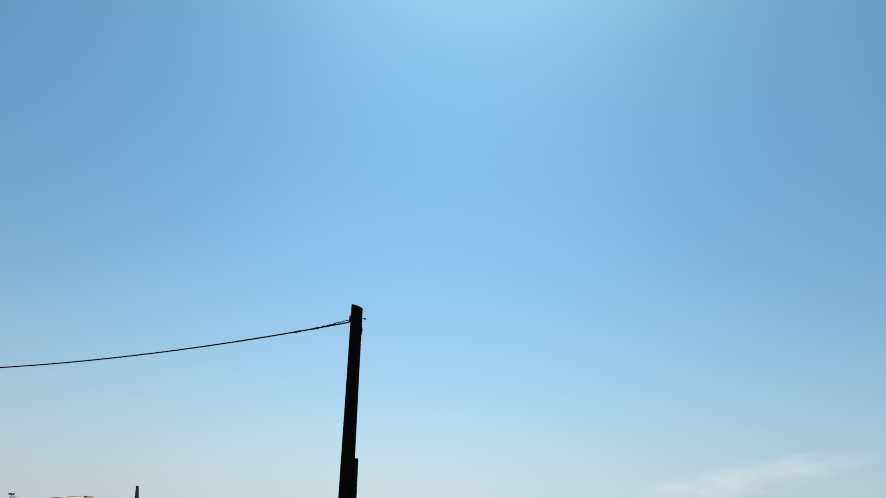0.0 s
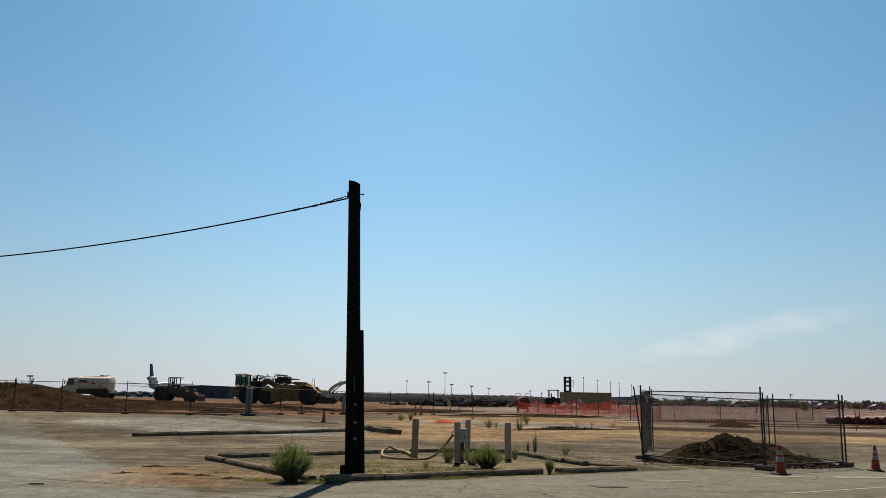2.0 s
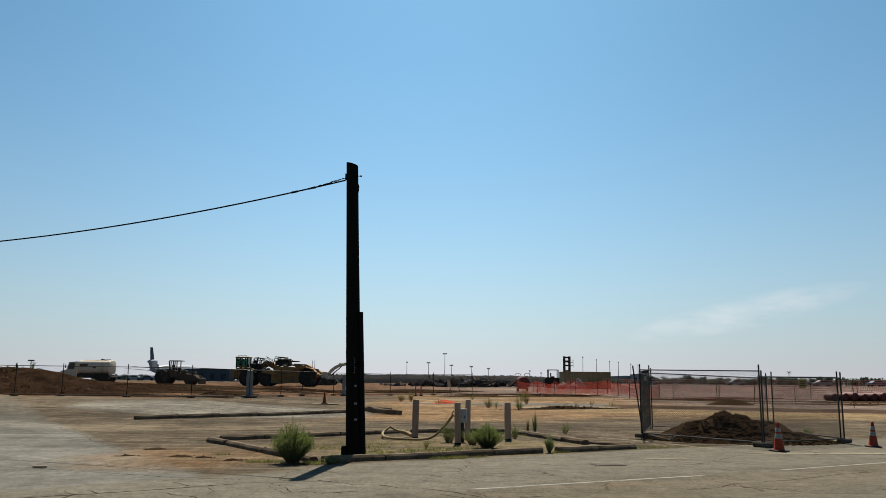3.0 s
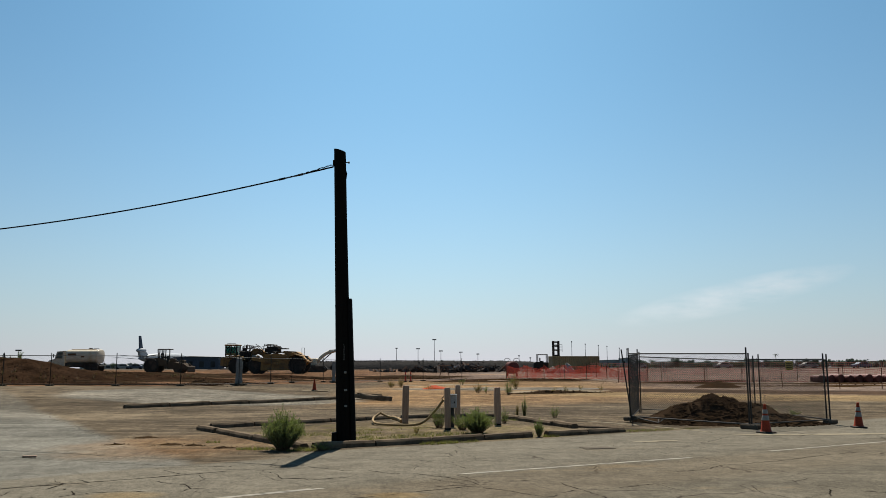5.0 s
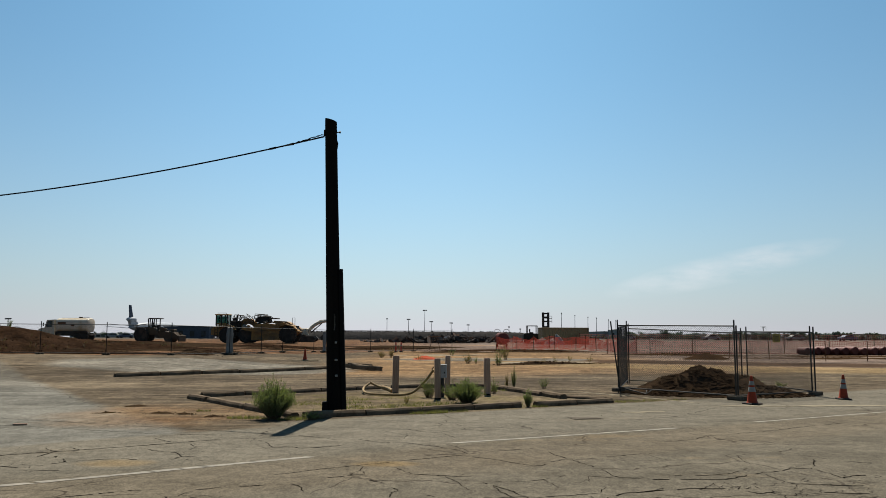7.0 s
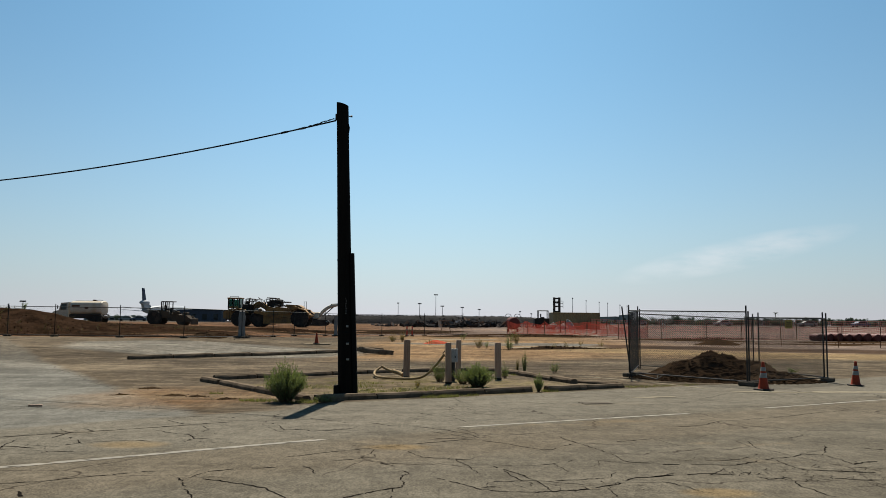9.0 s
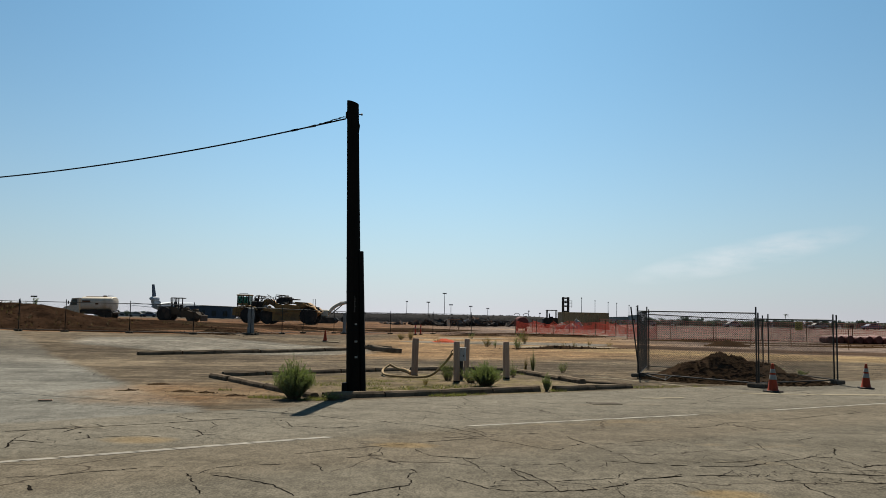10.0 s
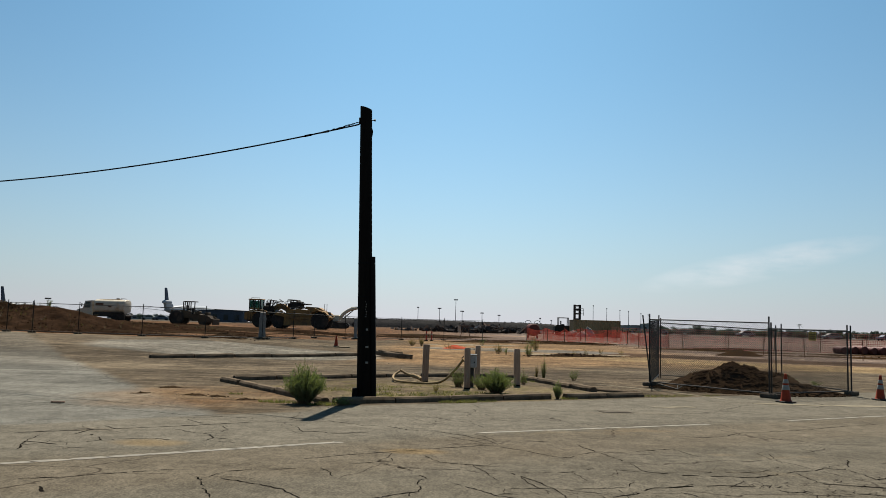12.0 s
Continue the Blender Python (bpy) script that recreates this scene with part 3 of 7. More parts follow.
def crack_line(s, rng, a, b, width, wander, branch=0.25):
    """A ragged dark line from a to b, with side branches."""
    d = Vector((b[0] - a[0], b[1] - a[1], 0))
    n = max(5, int(d.length / 0.085))
    side = Vector((-d.y, d.x, 0)).normalized()
    seed = rng.uniform(0, 50)
    last = None
    for i in range(n + 1):
        t = i / n
        off = wander * d.length * (noise.noise((t * 3.1, seed, 0)) * 0.6 + 0.25 * noise.noise((t * 11, seed, 4))) * min(1, 6 * t, 6 * (1 - t) + 0.2)
        p = Vector((a[0], a[1], 0.003)) + d * t + side * (off + rng.uniform(-0.015, 0.015))
        w = width * (0.55 + 1.3 * abs(noise.noise((t * 9, seed, 9)))) * (1 - 0.35 * abs(2 * t - 1) ** 3)
        if branch and noise.noise((t * 6 + seed, seed, 2.0)) < -0.42:
            last = None
            continue
        if last is not None:
            q, w0 = last
            s.add([q - side * w0, q + side * w0, p + side * w, p - side * w], [(0, 3, 2, 1)])
            if branch and rng.random() < branch * 0.16:
                e = p + side * rng.choice((-1, 1)) * rng.uniform(0.3, 0.9) + d.normalized() * rng.uniform(-0.5, 0.7)
                crack_line(s, rng, p, e, width * 0.6, 0.2, 0)
        last = (p, w)


def build_cracks():
    rng = random.Random(5)
    s = Shape()

    def crack(width, *run):
        """A broken line through the given x, y, x, y..., narrowing and widening on the way."""
        pts = list(zip(run[::2], run[1::2]))
        for p, q in zip(pts, pts[1:]):
            across = (q[0] - p[0]) ** 2 / ((q[0] - p[0]) ** 2 + (q[1] - p[1]) ** 2)
            w = width * rng.uniform(0.7, 1.15) * (0.8 + 1.05 * across)
            crack_line(s, rng, p, q, w, 0.07, 0.16)
            if rng.random() < 0.14:
                # a small spall where two runs meet
                k = w * rng.uniform(1.5, 2.6)
                s.add([(q[0] + math.cos(b) * k * rng.uniform(0.6, 1.5), q[1] + math.sin(b) * k * rng.uniform(0.6, 1.2), 0.0034) for b in (0.2, 1.3, 2.4, 3.5, 4.6, 5.5)], [(0, 1, 2, 3, 4, 5)])

    crack(0.0150, -5.95, 11.26, -5.58, 11.53, -5.12, 11.81, -4.44, 12.25, -3.72, 12.80, -3.22, 13.22)
    crack(0.0120, -5.22, 9.91, -5.40, 10.34, -5.47, 10.58, -5.57, 11.08)
    crack(0.0112, -5.45, 10.53, -4.99, 10.38, -4.60, 10.80, -4.68, 10.95, -4.95, 11.30)
    crack(0.0072, -4.58, 10.75, -4.45, 10.97, -4.02, 11.11, -3.76, 11.03)
    crack(0.0104, -4.05, 12.10, -3.72, 11.82, -3.43, 11.67, -3.28, 11.34, -3.31, 11.02)
    crack(0.0080, -3.28, 11.34, -2.96, 11.26)
    crack(0.0080, -3.37, 11.67, -3.34, 12.29, -3.56, 12.67)
    crack(0.0080, -5.47, 12.15, -5.35, 11.97, -5.16, 11.80)
    crack(0.0080, -4.27, 8.14, -3.90, 8.28, -3.61, 8.51, -3.33, 8.68, -3.04, 8.87, -2.86, 8.88)
    crack(0.0144, -3.87, 7.81, -3.65, 7.43)
    crack(0.0104, -2.63, 8.51, -2.51, 8.34, -2.47, 8.20, -2.34, 7.90, -2.20, 7.56)
    crack(0.0064, -2.54, 8.46, -2.41, 8.88, -2.18, 9.03, -1.72, 9.17)
    crack(0.0096, -2.35, 8.47, -2.06, 8.31, -1.87, 8.21, -1.63, 8.03, -1.52, 7.85, -1.33, 7.56)
    crack(0.0064, -4.80, 9.86, -4.69, 10.13, -4.39, 10.15)
    crack(0.0064, -8.18, 15.41, -6.31, 14.74, -4.54, 13.95, -3.35, 13.75)
    crack(0.0080, -4.29, 13.33, -3.94, 12.92)
    crack(0.0088, -2.60, 13.06, -2.41, 12.79, -2.23, 12.27, -1.92, 12.30, -1.79, 12.13, -1.40, 12.35, -1.21, 12.50)
    crack(0.0088, -2.08, 13.73, -1.62, 13.38, -1.41, 13.18, -1.20, 13.28)
    crack(0.0096, -1.05, 13.22, -0.86, 13.02, -0.67, 12.83, -0.32, 12.79, 0.11, 12.44, 0.51, 11.92, 0.62, 11.52)
    crack(0.0072, -1.76, 9.81, -1.48, 10.08, -1.10, 10.38, -0.70, 10.64, -0.24, 10.97, 0.18, 11.27, 0.57, 11.46)
    crack(0.0080, -1.45, 9.22, -1.37, 9.12, -1.26, 8.79)
    crack(0.0064, -1.18, 9.61, -0.90, 9.75, -0.71, 9.89, -0.74, 10.10)
    crack(0.0064, -0.62, 9.47, -0.48, 9.33, -0.44, 9.26)
    crack(0.0104, -0.36, 9.05, -0.27, 8.83, -0.34, 8.69, -0.34, 8.48, -0.30, 8.28, -0.32, 8.11, -0.51, 7.96, -0.66, 7.80, -0.85, 7.59)
    crack(0.0088, -0.40, 8.08, -0.39, 7.62)
    crack(0.0080, -0.38, 10.39, -0.25, 10.14, -0.14, 9.89, 0.16, 9.79, 0.55, 9.70)
    crack(0.0072, -0.77, 14.55, -0.35, 13.83, -0.16, 13.46)
    crack(0.0088, -0.32, 14.69, -0.07, 14.37, 0.22, 14.14, 0.36, 13.83, 0.51, 13.46)
    crack(0.0072, 0.22, 14.14, 0.52, 14.52, 0.73, 14.63, 0.73, 15.10, 0.46, 15.87)
    crack(0.0072, 0.73, 14.63, 1.11, 14.41)
    crack(0.0088, 0.64, 11.31, 0.96, 11.03, 1.16, 10.75, 1.32, 10.57, 1.50, 10.54, 1.65, 10.84, 1.83, 11.05)
    crack(0.0072, 1.83, 11.05, 2.06, 11.07, 2.57, 11.32, 2.94, 11.56, 3.20, 11.64)
    crack(0.0104, 1.72, 11.91, 1.79, 11.52, 1.95, 11.06, 2.08, 10.59, 2.20, 10.16, 2.21, 9.75, 2.29, 9.64, 2.50, 9.58)
    crack(0.0064, 1.88, 9.76, 2.19, 9.63)
    crack(0.0064, 1.90, 9.73, 1.85, 9.35)
    crack(0.0096, 0.66, 9.34, 0.74, 9.13, 0.90, 8.87, 0.99, 8.60, 1.09, 8.25, 1.11, 7.98)
    crack(0.0096, 0.03, 8.59, 0.14, 8.45, 0.33, 8.21, 0.46, 8.02)
    crack(0.0120, 0.94, 7.92, 1.10, 7.96, 1.38, 8.03, 1.57, 8.15, 1.83, 8.33, 2.08, 8.67, 2.31, 8.75, 2.55, 8.86, 2.94, 8.95, 3.24, 8.93)
    crack(0.0056, 0.43, 8.44, 0.71, 8.43, 1.01, 8.51)
    crack(0.0064, 0.46, 8.02, 0.72, 7.93, 0.94, 7.92)
    crack(0.0072, 1.95, 9.01, 1.82, 8.68, 1.54, 8.57, 1.23, 8.49)
    crack(0.0072, 1.69, 8.04, 1.70, 7.74)
    crack(0.0056, 0.79, 9.38, 1.18, 9.41, 1.46, 9.58, 1.66, 9.79)
    crack(0.0056, 0.74, 11.70, 1.16, 11.92, 1.69, 12.21, 2.16, 12.50, 2.40, 12.66)
    crack(0.0072, 1.86, 16.71, 2.28, 16.42)
    crack(0.0072, 4.19, 16.01, 4.43, 15.34, 4.79, 14.82, 4.86, 14.15)
    crack(0.0080, 3.73, 12.92, 4.26, 13.18, 4.72, 13.74, 5.17, 13.94, 6.19, 14.54, 6.97, 15.16, 8.00, 15.75)
    crack(0.0072, 5.02, 13.19, 5.21, 12.86, 5.31, 12.48, 5.40, 12.12, 5.03, 11.75)
    crack(0.0072, 5.40, 12.12, 5.74, 11.48)
    crack(0.0080, 4.53, 11.59, 4.31, 11.41, 4.22, 11.00, 4.20, 10.67)
    crack(0.0080, 4.91, 11.74, 5.28, 11.34, 5.53, 10.91, 5.80, 10.75)
    crack(0.0096, 5.27, 11.24, 4.99, 10.59, 4.82, 10.27, 4.57, 10.34, 4.36, 10.11, 4.10, 10.01, 3.82, 9.79, 3.45, 9.50, 2.93, 9.50, 2.61, 9.51)
    crack(0.0072, 2.95, 9.77, 3.36, 9.80, 3.68, 9.94, 4.02, 10.30)
    crack(0.0120, 4.06, 9.89, 4.05, 9.54, 4.10, 9.23, 4.39, 9.18, 4.73, 9.10, 4.91, 9.11)
    crack(0.0112, 4.82, 10.27, 4.85, 9.98, 4.86, 9.60, 5.08, 9.77, 5.24, 9.82)
    crack(0.0112, 3.43, 8.79, 3.48, 8.64, 3.68, 8.74)
    crack(0.0096, 4.20, 8.71, 4.66, 8.65)
    crack(0.0072, 2.59, 8.99, 2.41, 8.78, 2.21, 8.71)
    crack(0.0072, 2.33, 8.50, 2.47, 8.28, 2.57, 7.99)
    crack(0.0064, 2.94, 8.85, 3.24, 9.27)
    crack(0.0064, 3.22, 9.30, 3.19, 8.87)
    crack(0.0072, 6.70, 13.57, 6.93, 12.96)
    for x0, y0, x1, y1 in ((-7.3, 18.9, -10.8, 24.5), (-11.0, 24.9, -15.5, 32.0)):
        crack_line(s, rng, (x0, y0), (x1, y1), 0.007, 0.05, 0.1)
    # crazed patches where the surface breaks up
    for cx, cy, rx, ry, n in ((3.9, 8.9, 0.7, 0.35, 34), (5.1, 9.3, 0.9, 0.45, 46), (4.5, 8.5, 0.9, 0.3, 26), (-5.3, 10.2, 0.5, 0.5, 16), (1.2, 8.2, 0.9, 0.3, 18)):
        for i in range(n):
            a, r = rng.uniform(0, 6.283), math.sqrt(rng.random())
            x, y = cx + math.cos(a) * r * rx, cy + math.sin(a) * r * ry
            a, k = rng.choice((0.5, 2.0, 1.2, -0.2)) + rng.uniform(-0.4, 0.4), rng.uniform(0.07, 0.24)
            crack_line(s, rng, (x, y), (x + k * math.cos(a), y + k * math.sin(a)), rng.uniform(0.003, 0.006), 0.2, 0)
    for i in range(70):
        x, y = rng.uniform(-7, 13), rng.uniform(7, 18)
        if y - 0.6 * x > 16.8 or abs(x) > 0.62 * y:
            continue
        a = rng.choice((0.53, 0.53, 2.2, -0.2)) + rng.uniform(-0.3, 0.3)
        k = rng.uniform(0.3, 1.3)
        crack_line(s, rng, (x, y), (x + k * math.cos(a), y + k * math.sin(a)), 0.0032, 0.16)
    tagged(part("crack", s, M_CRACK, smooth=0), "dark ragged cracks across the old asphalt road", "crack", kind="stuff")


build_cracks()


# ---- utility pole and wire ----
def build_pole():
    top = thing("utility_pole", pose(-1.97, 18.2, 0), "tall black creosoted wooden pole with a riser guard, behind the kerb", "pole")
    s = Shape()
    rows = [(0.0, 0.178), (0.25, 0.172), (1.2, 0.165), (3.1, 0.152), (5.0, 0.141), (6.3, 0.135)]
    n = 28
    verts, faces = [], []
    for i, (z, r) in enumerate(rows + [(6.52, 0.135)]):
        for k in range(n):
            a = 2 * math.pi * k / n
            wob = 1 + 0.035 * noise.noise((math.cos(a) * 1.5, math.sin(a) * 1.5, z * 0.7))
            x, y = r * wob * math.cos(a), r * wob * math.sin(a)
            zz = z - (0.30 * x if i == len(rows) else 0)
            verts.append((x - 0.031 * z, y, zz))
    for i in range(len(rows)):
        faces += [(i * n + k, i * n + (k + 1) % n, (i + 1) * n + (k + 1) % n, (i + 1) * n + k) for k in range(n)]
    faces += [tuple(range(len(rows) * n, (len(rows) + 1) * n)), tuple(range(n))[::-1]]
    shaft = part("shaft", s.add(verts, faces), M_TAR_POLE, top, "creosoted timber shaft with a slanted top")
    # riser guard: a U of plastic up one flank
    lean = Matrix.Shear("XY", 4, (-0.031, 0.0))
    g = Shape()
    out = [(-0.055, 0.07), (-0.055, -0.03), (-0.035, -0.058), (0.035, -0.058), (0.055, -0.03), (0.055, 0.07)]
    verts, faces = [], []
    for z, grow in ((0.0, 1.0), (1.5, 0.98), (3.12, 0.95)):
        verts += [(0.205 - 0.010 * z + x * grow, -0.06 + y * grow, z) for x, y in out]
    for i in range(2):
        faces += [(i * 6 + k, i * 6 + (k + 1) % 6, (i + 1) * 6 + (k + 1) % 6, (i + 1) * 6 + k) for k in range(6)]
    faces += [tuple(range(12, 18)), (5, 4, 3, 2, 1, 0)]
    part("riser_guard", g.add(verts, faces, lean), M_GUARD, top, "black riser guard over the cables")
    for z in (0.55, 1.35, 2.2, 2.95):
        part("strap", Shape().lathe([(0.168 - 0.004 * z, z), (0.172 - 0.004 * z, z + 0.005), (0.172 - 0.004 * z, z + 0.03), (0.168 - 0.004 * z, z + 0.035)], 24, lean), M_GUARD, shaft)
    part("foot_plate", Shape().box((-0.20, -0.10, 0.11), (0.12, 0.14, 0.22), 0.012), M_GUARD, top)
    for z, w in ((1.50, 0.05), (1.12, 0.065), (0.78, 0.06)):
        part("tag", Shape().box((0.065 - 0.031 * z, -0.172, z), (w, 0.012, 0.045), 0.003), M_WHITE, shaft, "small pale tag nailed on")
    for i in range(7):
        z = 1.78 + i * 0.055
        w = (0.05, 0.03, 0.055, 0.025, 0.05, 0.035, 0.02)[i]
        part("chalk_mark", Shape().box((0.035 + 0.008 * (i % 3) - 0.031 * z, -0.168, z), (w * 0.55, 0.006, 0.018 + 0.006 * (i % 2)), 0.0), M_WHITE, shaft, "pale chalked writing, unreadable")
    part("bolt", Shape().tube([(-0.33, -0.02, 6.24), (0.02, -0.02, 6.24)], 0.012, 8).tube([(-0.01, -0.02, 6.24), (0.03, -0.02, 6.24)], 0.024, 6), M_STEEL, top)
    part("bracket", Shape().box((-0.335, -0.02, 6.22), (0.03, 0.09, 0.14), 0.006), M_BLACK, top)
    part("staple", Shape().tube([(-0.06, -0.03, 6.05), (-0.035, -0.03, 5.98), (-0.05, -0.03, 5.85)], 0.015, 8), M_WIRE, top)
    return top


def build_cable():
    top = thing("overhead_cable", pose(-2.18, 18.15, 6.13), "black overhead service cable slung from the pole", "cable")

    def run(s):
        return (-0.94 * s - 0.13, 0.34 * s, -0.1415 * s + 0.00545 * s * s)

    part("conductor", Shape().tube([run(0.26 * i) for i in range(101)], 0.018, 8), M_WIRE, top)
    pts = [Vector(run(0.86 - 0.044 * i)) + Vector((0, 0.02 * math.sin(i), 0.003 * i + 0.010 * math.sin(i * 1.7))) for i in range(19)]
    part("messenger_wire", Shape().tube(pts + [Vector((-0.02, 0, 0.05))], 0.008, 6), M_WIRE, top)
    pts = [Vector(run(0.6 - 0.045 * i)) + Vector((0, -0.03, 0.004 * i + 0.014 * math.sin(i * 1.1))) for i in range(13)]
    part("pigtail", Shape().tube(pts + [Vector((-0.02, -0.05, -0.02))], 0.007, 6), M_WIRE, top)
    part("wedge_clamp", Shape().tube([run(1.05), run(0.78)], [0.016, 0.03], 8), M_STEEL, top)
    part("splice", Shape().tube([run(1.4), run(1.24)], 0.026, 8), M_WIRE, top)


build_pole()
build_cable()


# ---- kerbs ----
def kerb_mesh(length, w=0.21, h=0.15, seed=0):
    """A precast kerb bar with rounded shoulders and chipped ends."""
    prof = [(-w / 2, 0), (-w * 0.49, h * 0.62), (-w * 0.46, h * 0.70), (-w * 0.30, h * 0.98), (w * 0.26, h), (w * 0.45, h * 0.72), (w * 0.49, h * 0.62), (w / 2, 0)]
    n = 8
    rng = random.Random(seed)
    verts, faces = [], []
    cuts = [0, 0.02, 0.15, 0.3, 0.45, 0.6, 0.75, 0.88, 0.98, 1]
    for i, t in enumerate(cuts):
        k = 0.95 if i in (0, len(cuts) - 1) else 1
        for x, z in prof:
            verts.append(((t - 0.5) * length + (rng.uniform(-0.02, 0.02) if k < 1 else 0), x * k + rng.uniform(-0.003, 0.003), z * k + (rng.uniform(-0.004, 0.004) if z else 0)))
    for i in range(len(cuts) - 1):
        faces += [(i * n + k, (i + 1) * n + k, (i + 1) * n + k + 1, i * n + k + 1) for k in range(n - 1)]
        faces.append((i * n + n - 1, (i + 1) * n + n - 1, (i + 1) * n, i * n))
    faces += [tuple(range(n)), tuple(range((len(cuts) - 1) * n, len(cuts) * n))[::-1]]
    return Shape().add(verts, faces).mesh("kerb", M_KERB, 14)


KERBS = [kerb_mesh(1.8, seed=k) for k in range(4)]


def kerb_row(a, b, count, group, label, jitter=0.03, gap=0.03, high=1.0, seed=1):
    rng = random.Random(seed)
    dx, dy = b[0] - a[0], b[1] - a[1]
    k = math.hypot(dx, dy)
    turn = math.degrees(math.atan2(dy, dx))
    for i in range(count):
        t = (i + 0.5) / count
        x, y = a[0] + dx * t + rng.uniform(-jitter, jitter), a[1] + dy * t + rng.uniform(-jitter, jitter)
        ob = new("kerb", KERBS[rng.randrange(4)])
        scale = (k / count - gap) / 1.8
        ob.matrix_basis = on(x, y, turn + rng.uniform(-1.5, 1.5) * jitter * 30, -0.012 - rng.uniform(0, 0.03) * high) @ pose(0, 0, 0, rng.uniform(-3, 3), rng.uniform(-0.8, 0.8), 0) @ Matrix.Diagonal((scale, 1, high, 1))
        tagged(ob, label, "kerb", group)


K_ISLAND = "weathered grey concrete kerb bar round the weedy island"
kerb_row((-2.45, 16.62), (2.26, 19.35), 4, "kerbs of the island", K_ISLAND, 0.02, seed=2)
kerb_row((2.58, 19.50), (4.72, 20.86), 2, "kerbs of the island", K_ISLAND, 0.02, seed=22)
kerb_row((-6.12, 21.9), (-2.62, 16.75), 5, "kerbs of the island", K_ISLAND, 0.04, seed=3)
kerb_row((-6.0, 22.4), (-1.2, 26.4), 5, "kerbs of the island", K_ISLAND, 0.02, seed=4)
kerb_row((-1.1, 26.5), (2.1, 27.2), 3, "kerbs of the island", K_ISLAND, 0.03, seed=5)
kerb_row((2.2, 26.4), (3.7, 22.0), 4, "kerbs of the island", K_ISLAND, 0.05, seed=6)
kerb_row((3.85, 22.5), (4.75, 21.5), 1, "kerbs of the island", K_ISLAND, 0.01, high=0.6, seed=12)
K_LOT = "weathered concrete kerb bar lying in the dusty lot"
kerb_row((-12.1, 32.5), (-4.6, 41.6), 6, "kerbs in the lot", K_LOT, 0.04, gap=0.06, high=1.25, seed=7)
for x, y, turn, tip in ((-3.75, 41.2, 20, 9), (-3.0, 40.3, -32, 6), (-2.75, 39.6, -14, 3), (-3.3, 41.9, 40, 4)):
    ob = new("broken_kerb", KERBS[1])
    ob.matrix_basis = on(x, y, turn, 0.05) @ pose(0, 0, 0, 0, tip, 0) @ Matrix.Diagonal((0.8, 1.2, 1.4, 1))
    tagged(ob, "broken piece of concrete kerb tipped up in the lot", "kerb", "broken kerbs")


# ---- posts, box and hoses on the island ----
def post_mesh(w, h, seed):
    rng = random.Random(seed)
    s = Shape()
    b = 0.012
    out = [(-w / 2 + b, -w / 2), (w / 2 - b, -w / 2), (w / 2, -w / 2 + b), (w / 2, w / 2 - b), (w / 2 - b, w / 2), (-w / 2 + b, w / 2), (-w / 2, w / 2 - b), (-w / 2, -w / 2 + b)]
    verts, faces = [], []
    for i, (z, k) in enumerate(((0, 1.03), (h * 0.3, 1.0), (h * 0.7, 0.99), (h - 0.02, 0.98), (h, 0.9))):
        verts += [(x * k + rng.uniform(-0.003, 0.003), y * k + rng.uniform(-0.003, 0.003), z) for x, y in out]
        if i:
            faces += [((i - 1) * 8 + k2, (i - 1) * 8 + (k2 + 1) % 8, i * 8 + (k2 + 1) % 8, i * 8 + k2) for k2 in range(8)]
    faces += [tuple(range(32, 40)), tuple(range(8))[::-1]]
    return s.add(verts, faces)


for x, y, h, w, lean, turn in ((-0.85, 23.85, 1.10, 0.165, 1.0, 12), (0.34, 21.75, 1.08, 0.145, -0.6, 8), (0.66, 24.2, 1.10, 0.145, 0.8, 6), (1.78, 23.45, 1.05, 0.16, -0.8, 9)):
    ob = part("bollard_post", post_mesh(w, h, int(x * 10)), M_POST)
    ob.matrix_basis = pose(x, y, -0.01, 0, lean, turn)
    # a thin dark band paints the post's shadow where it meets the ground
    part("foot_shade_band", Shape().lathe([(w * 0.74, 0.0), (w * 0.73, 0.045), (w * 0.70, 0.055)], 4, pose(0, 0, 0, 0, 0, 45)), M_TAR_POLE, ob, "dark band for the shadow at the foot", 20)
    tagged(ob, "square grey-brown weathered timber post standing in the island", "post", "timber posts")


def build_meter_box():
    top = thing("meter_box", pose(0.50, 22.7, 0, 0, 0, -14), "grey metal utility box on a stand between timber posts", "utility box")
    part("stand", Shape().box((0, 0, 0.26), (0.06, 0.06, 0.52), 0.006), M_STEEL, top)
    box = part("box", Shape().box((0, 0, 0.68), (0.19, 0.14, 0.34), 0.015), M_BOX, top)
    part("lid", Shape().box((0, -0.01, 0.865), (0.21, 0.17, 0.03), 0.008), M_BOX, box)
    part("conduit", Shape().tube([(-0.06, 0.02, 0.0), (-0.06, 0.02, 0.30), (-0.05, 0.02, 0.52)], 0.022, 10), M_STEEL, top)
    part("latch", Shape().box((0.06, -0.083, 0.66), (0.025, 0.02, 0.05), 0.004), M_BLACK, box)
    part("hook", Shape().tube([(-0.09, -0.05, 0.62), (-0.26, -0.06, 0.68), (-0.30, -0.06, 0.76), (-0.24, -0.06, 0.82)], 0.012, 8), M_BLACK, box)


build_meter_box()


def bend(points, n=8):
    """A smooth run through points."""
    pts = [Vector(p) for p in points]
    out = []
    for i in range(len(pts) - 1):
        p0, p1, p2, p3 = pts[max(i - 1, 0)], pts[i], pts[i + 1], pts[min(i + 2, len(pts) - 1)]
        for k in range(n):
            t = k / n
            out.append(0.5 * (2 * p1 + (p2 - p0) * t + (2 * p0 - 5 * p1 + 4 * p2 - p3) * t * t + (3 * p1 - p0 - 3 * p2 + p3) * t ** 3))
    return out + [pts[-1]]


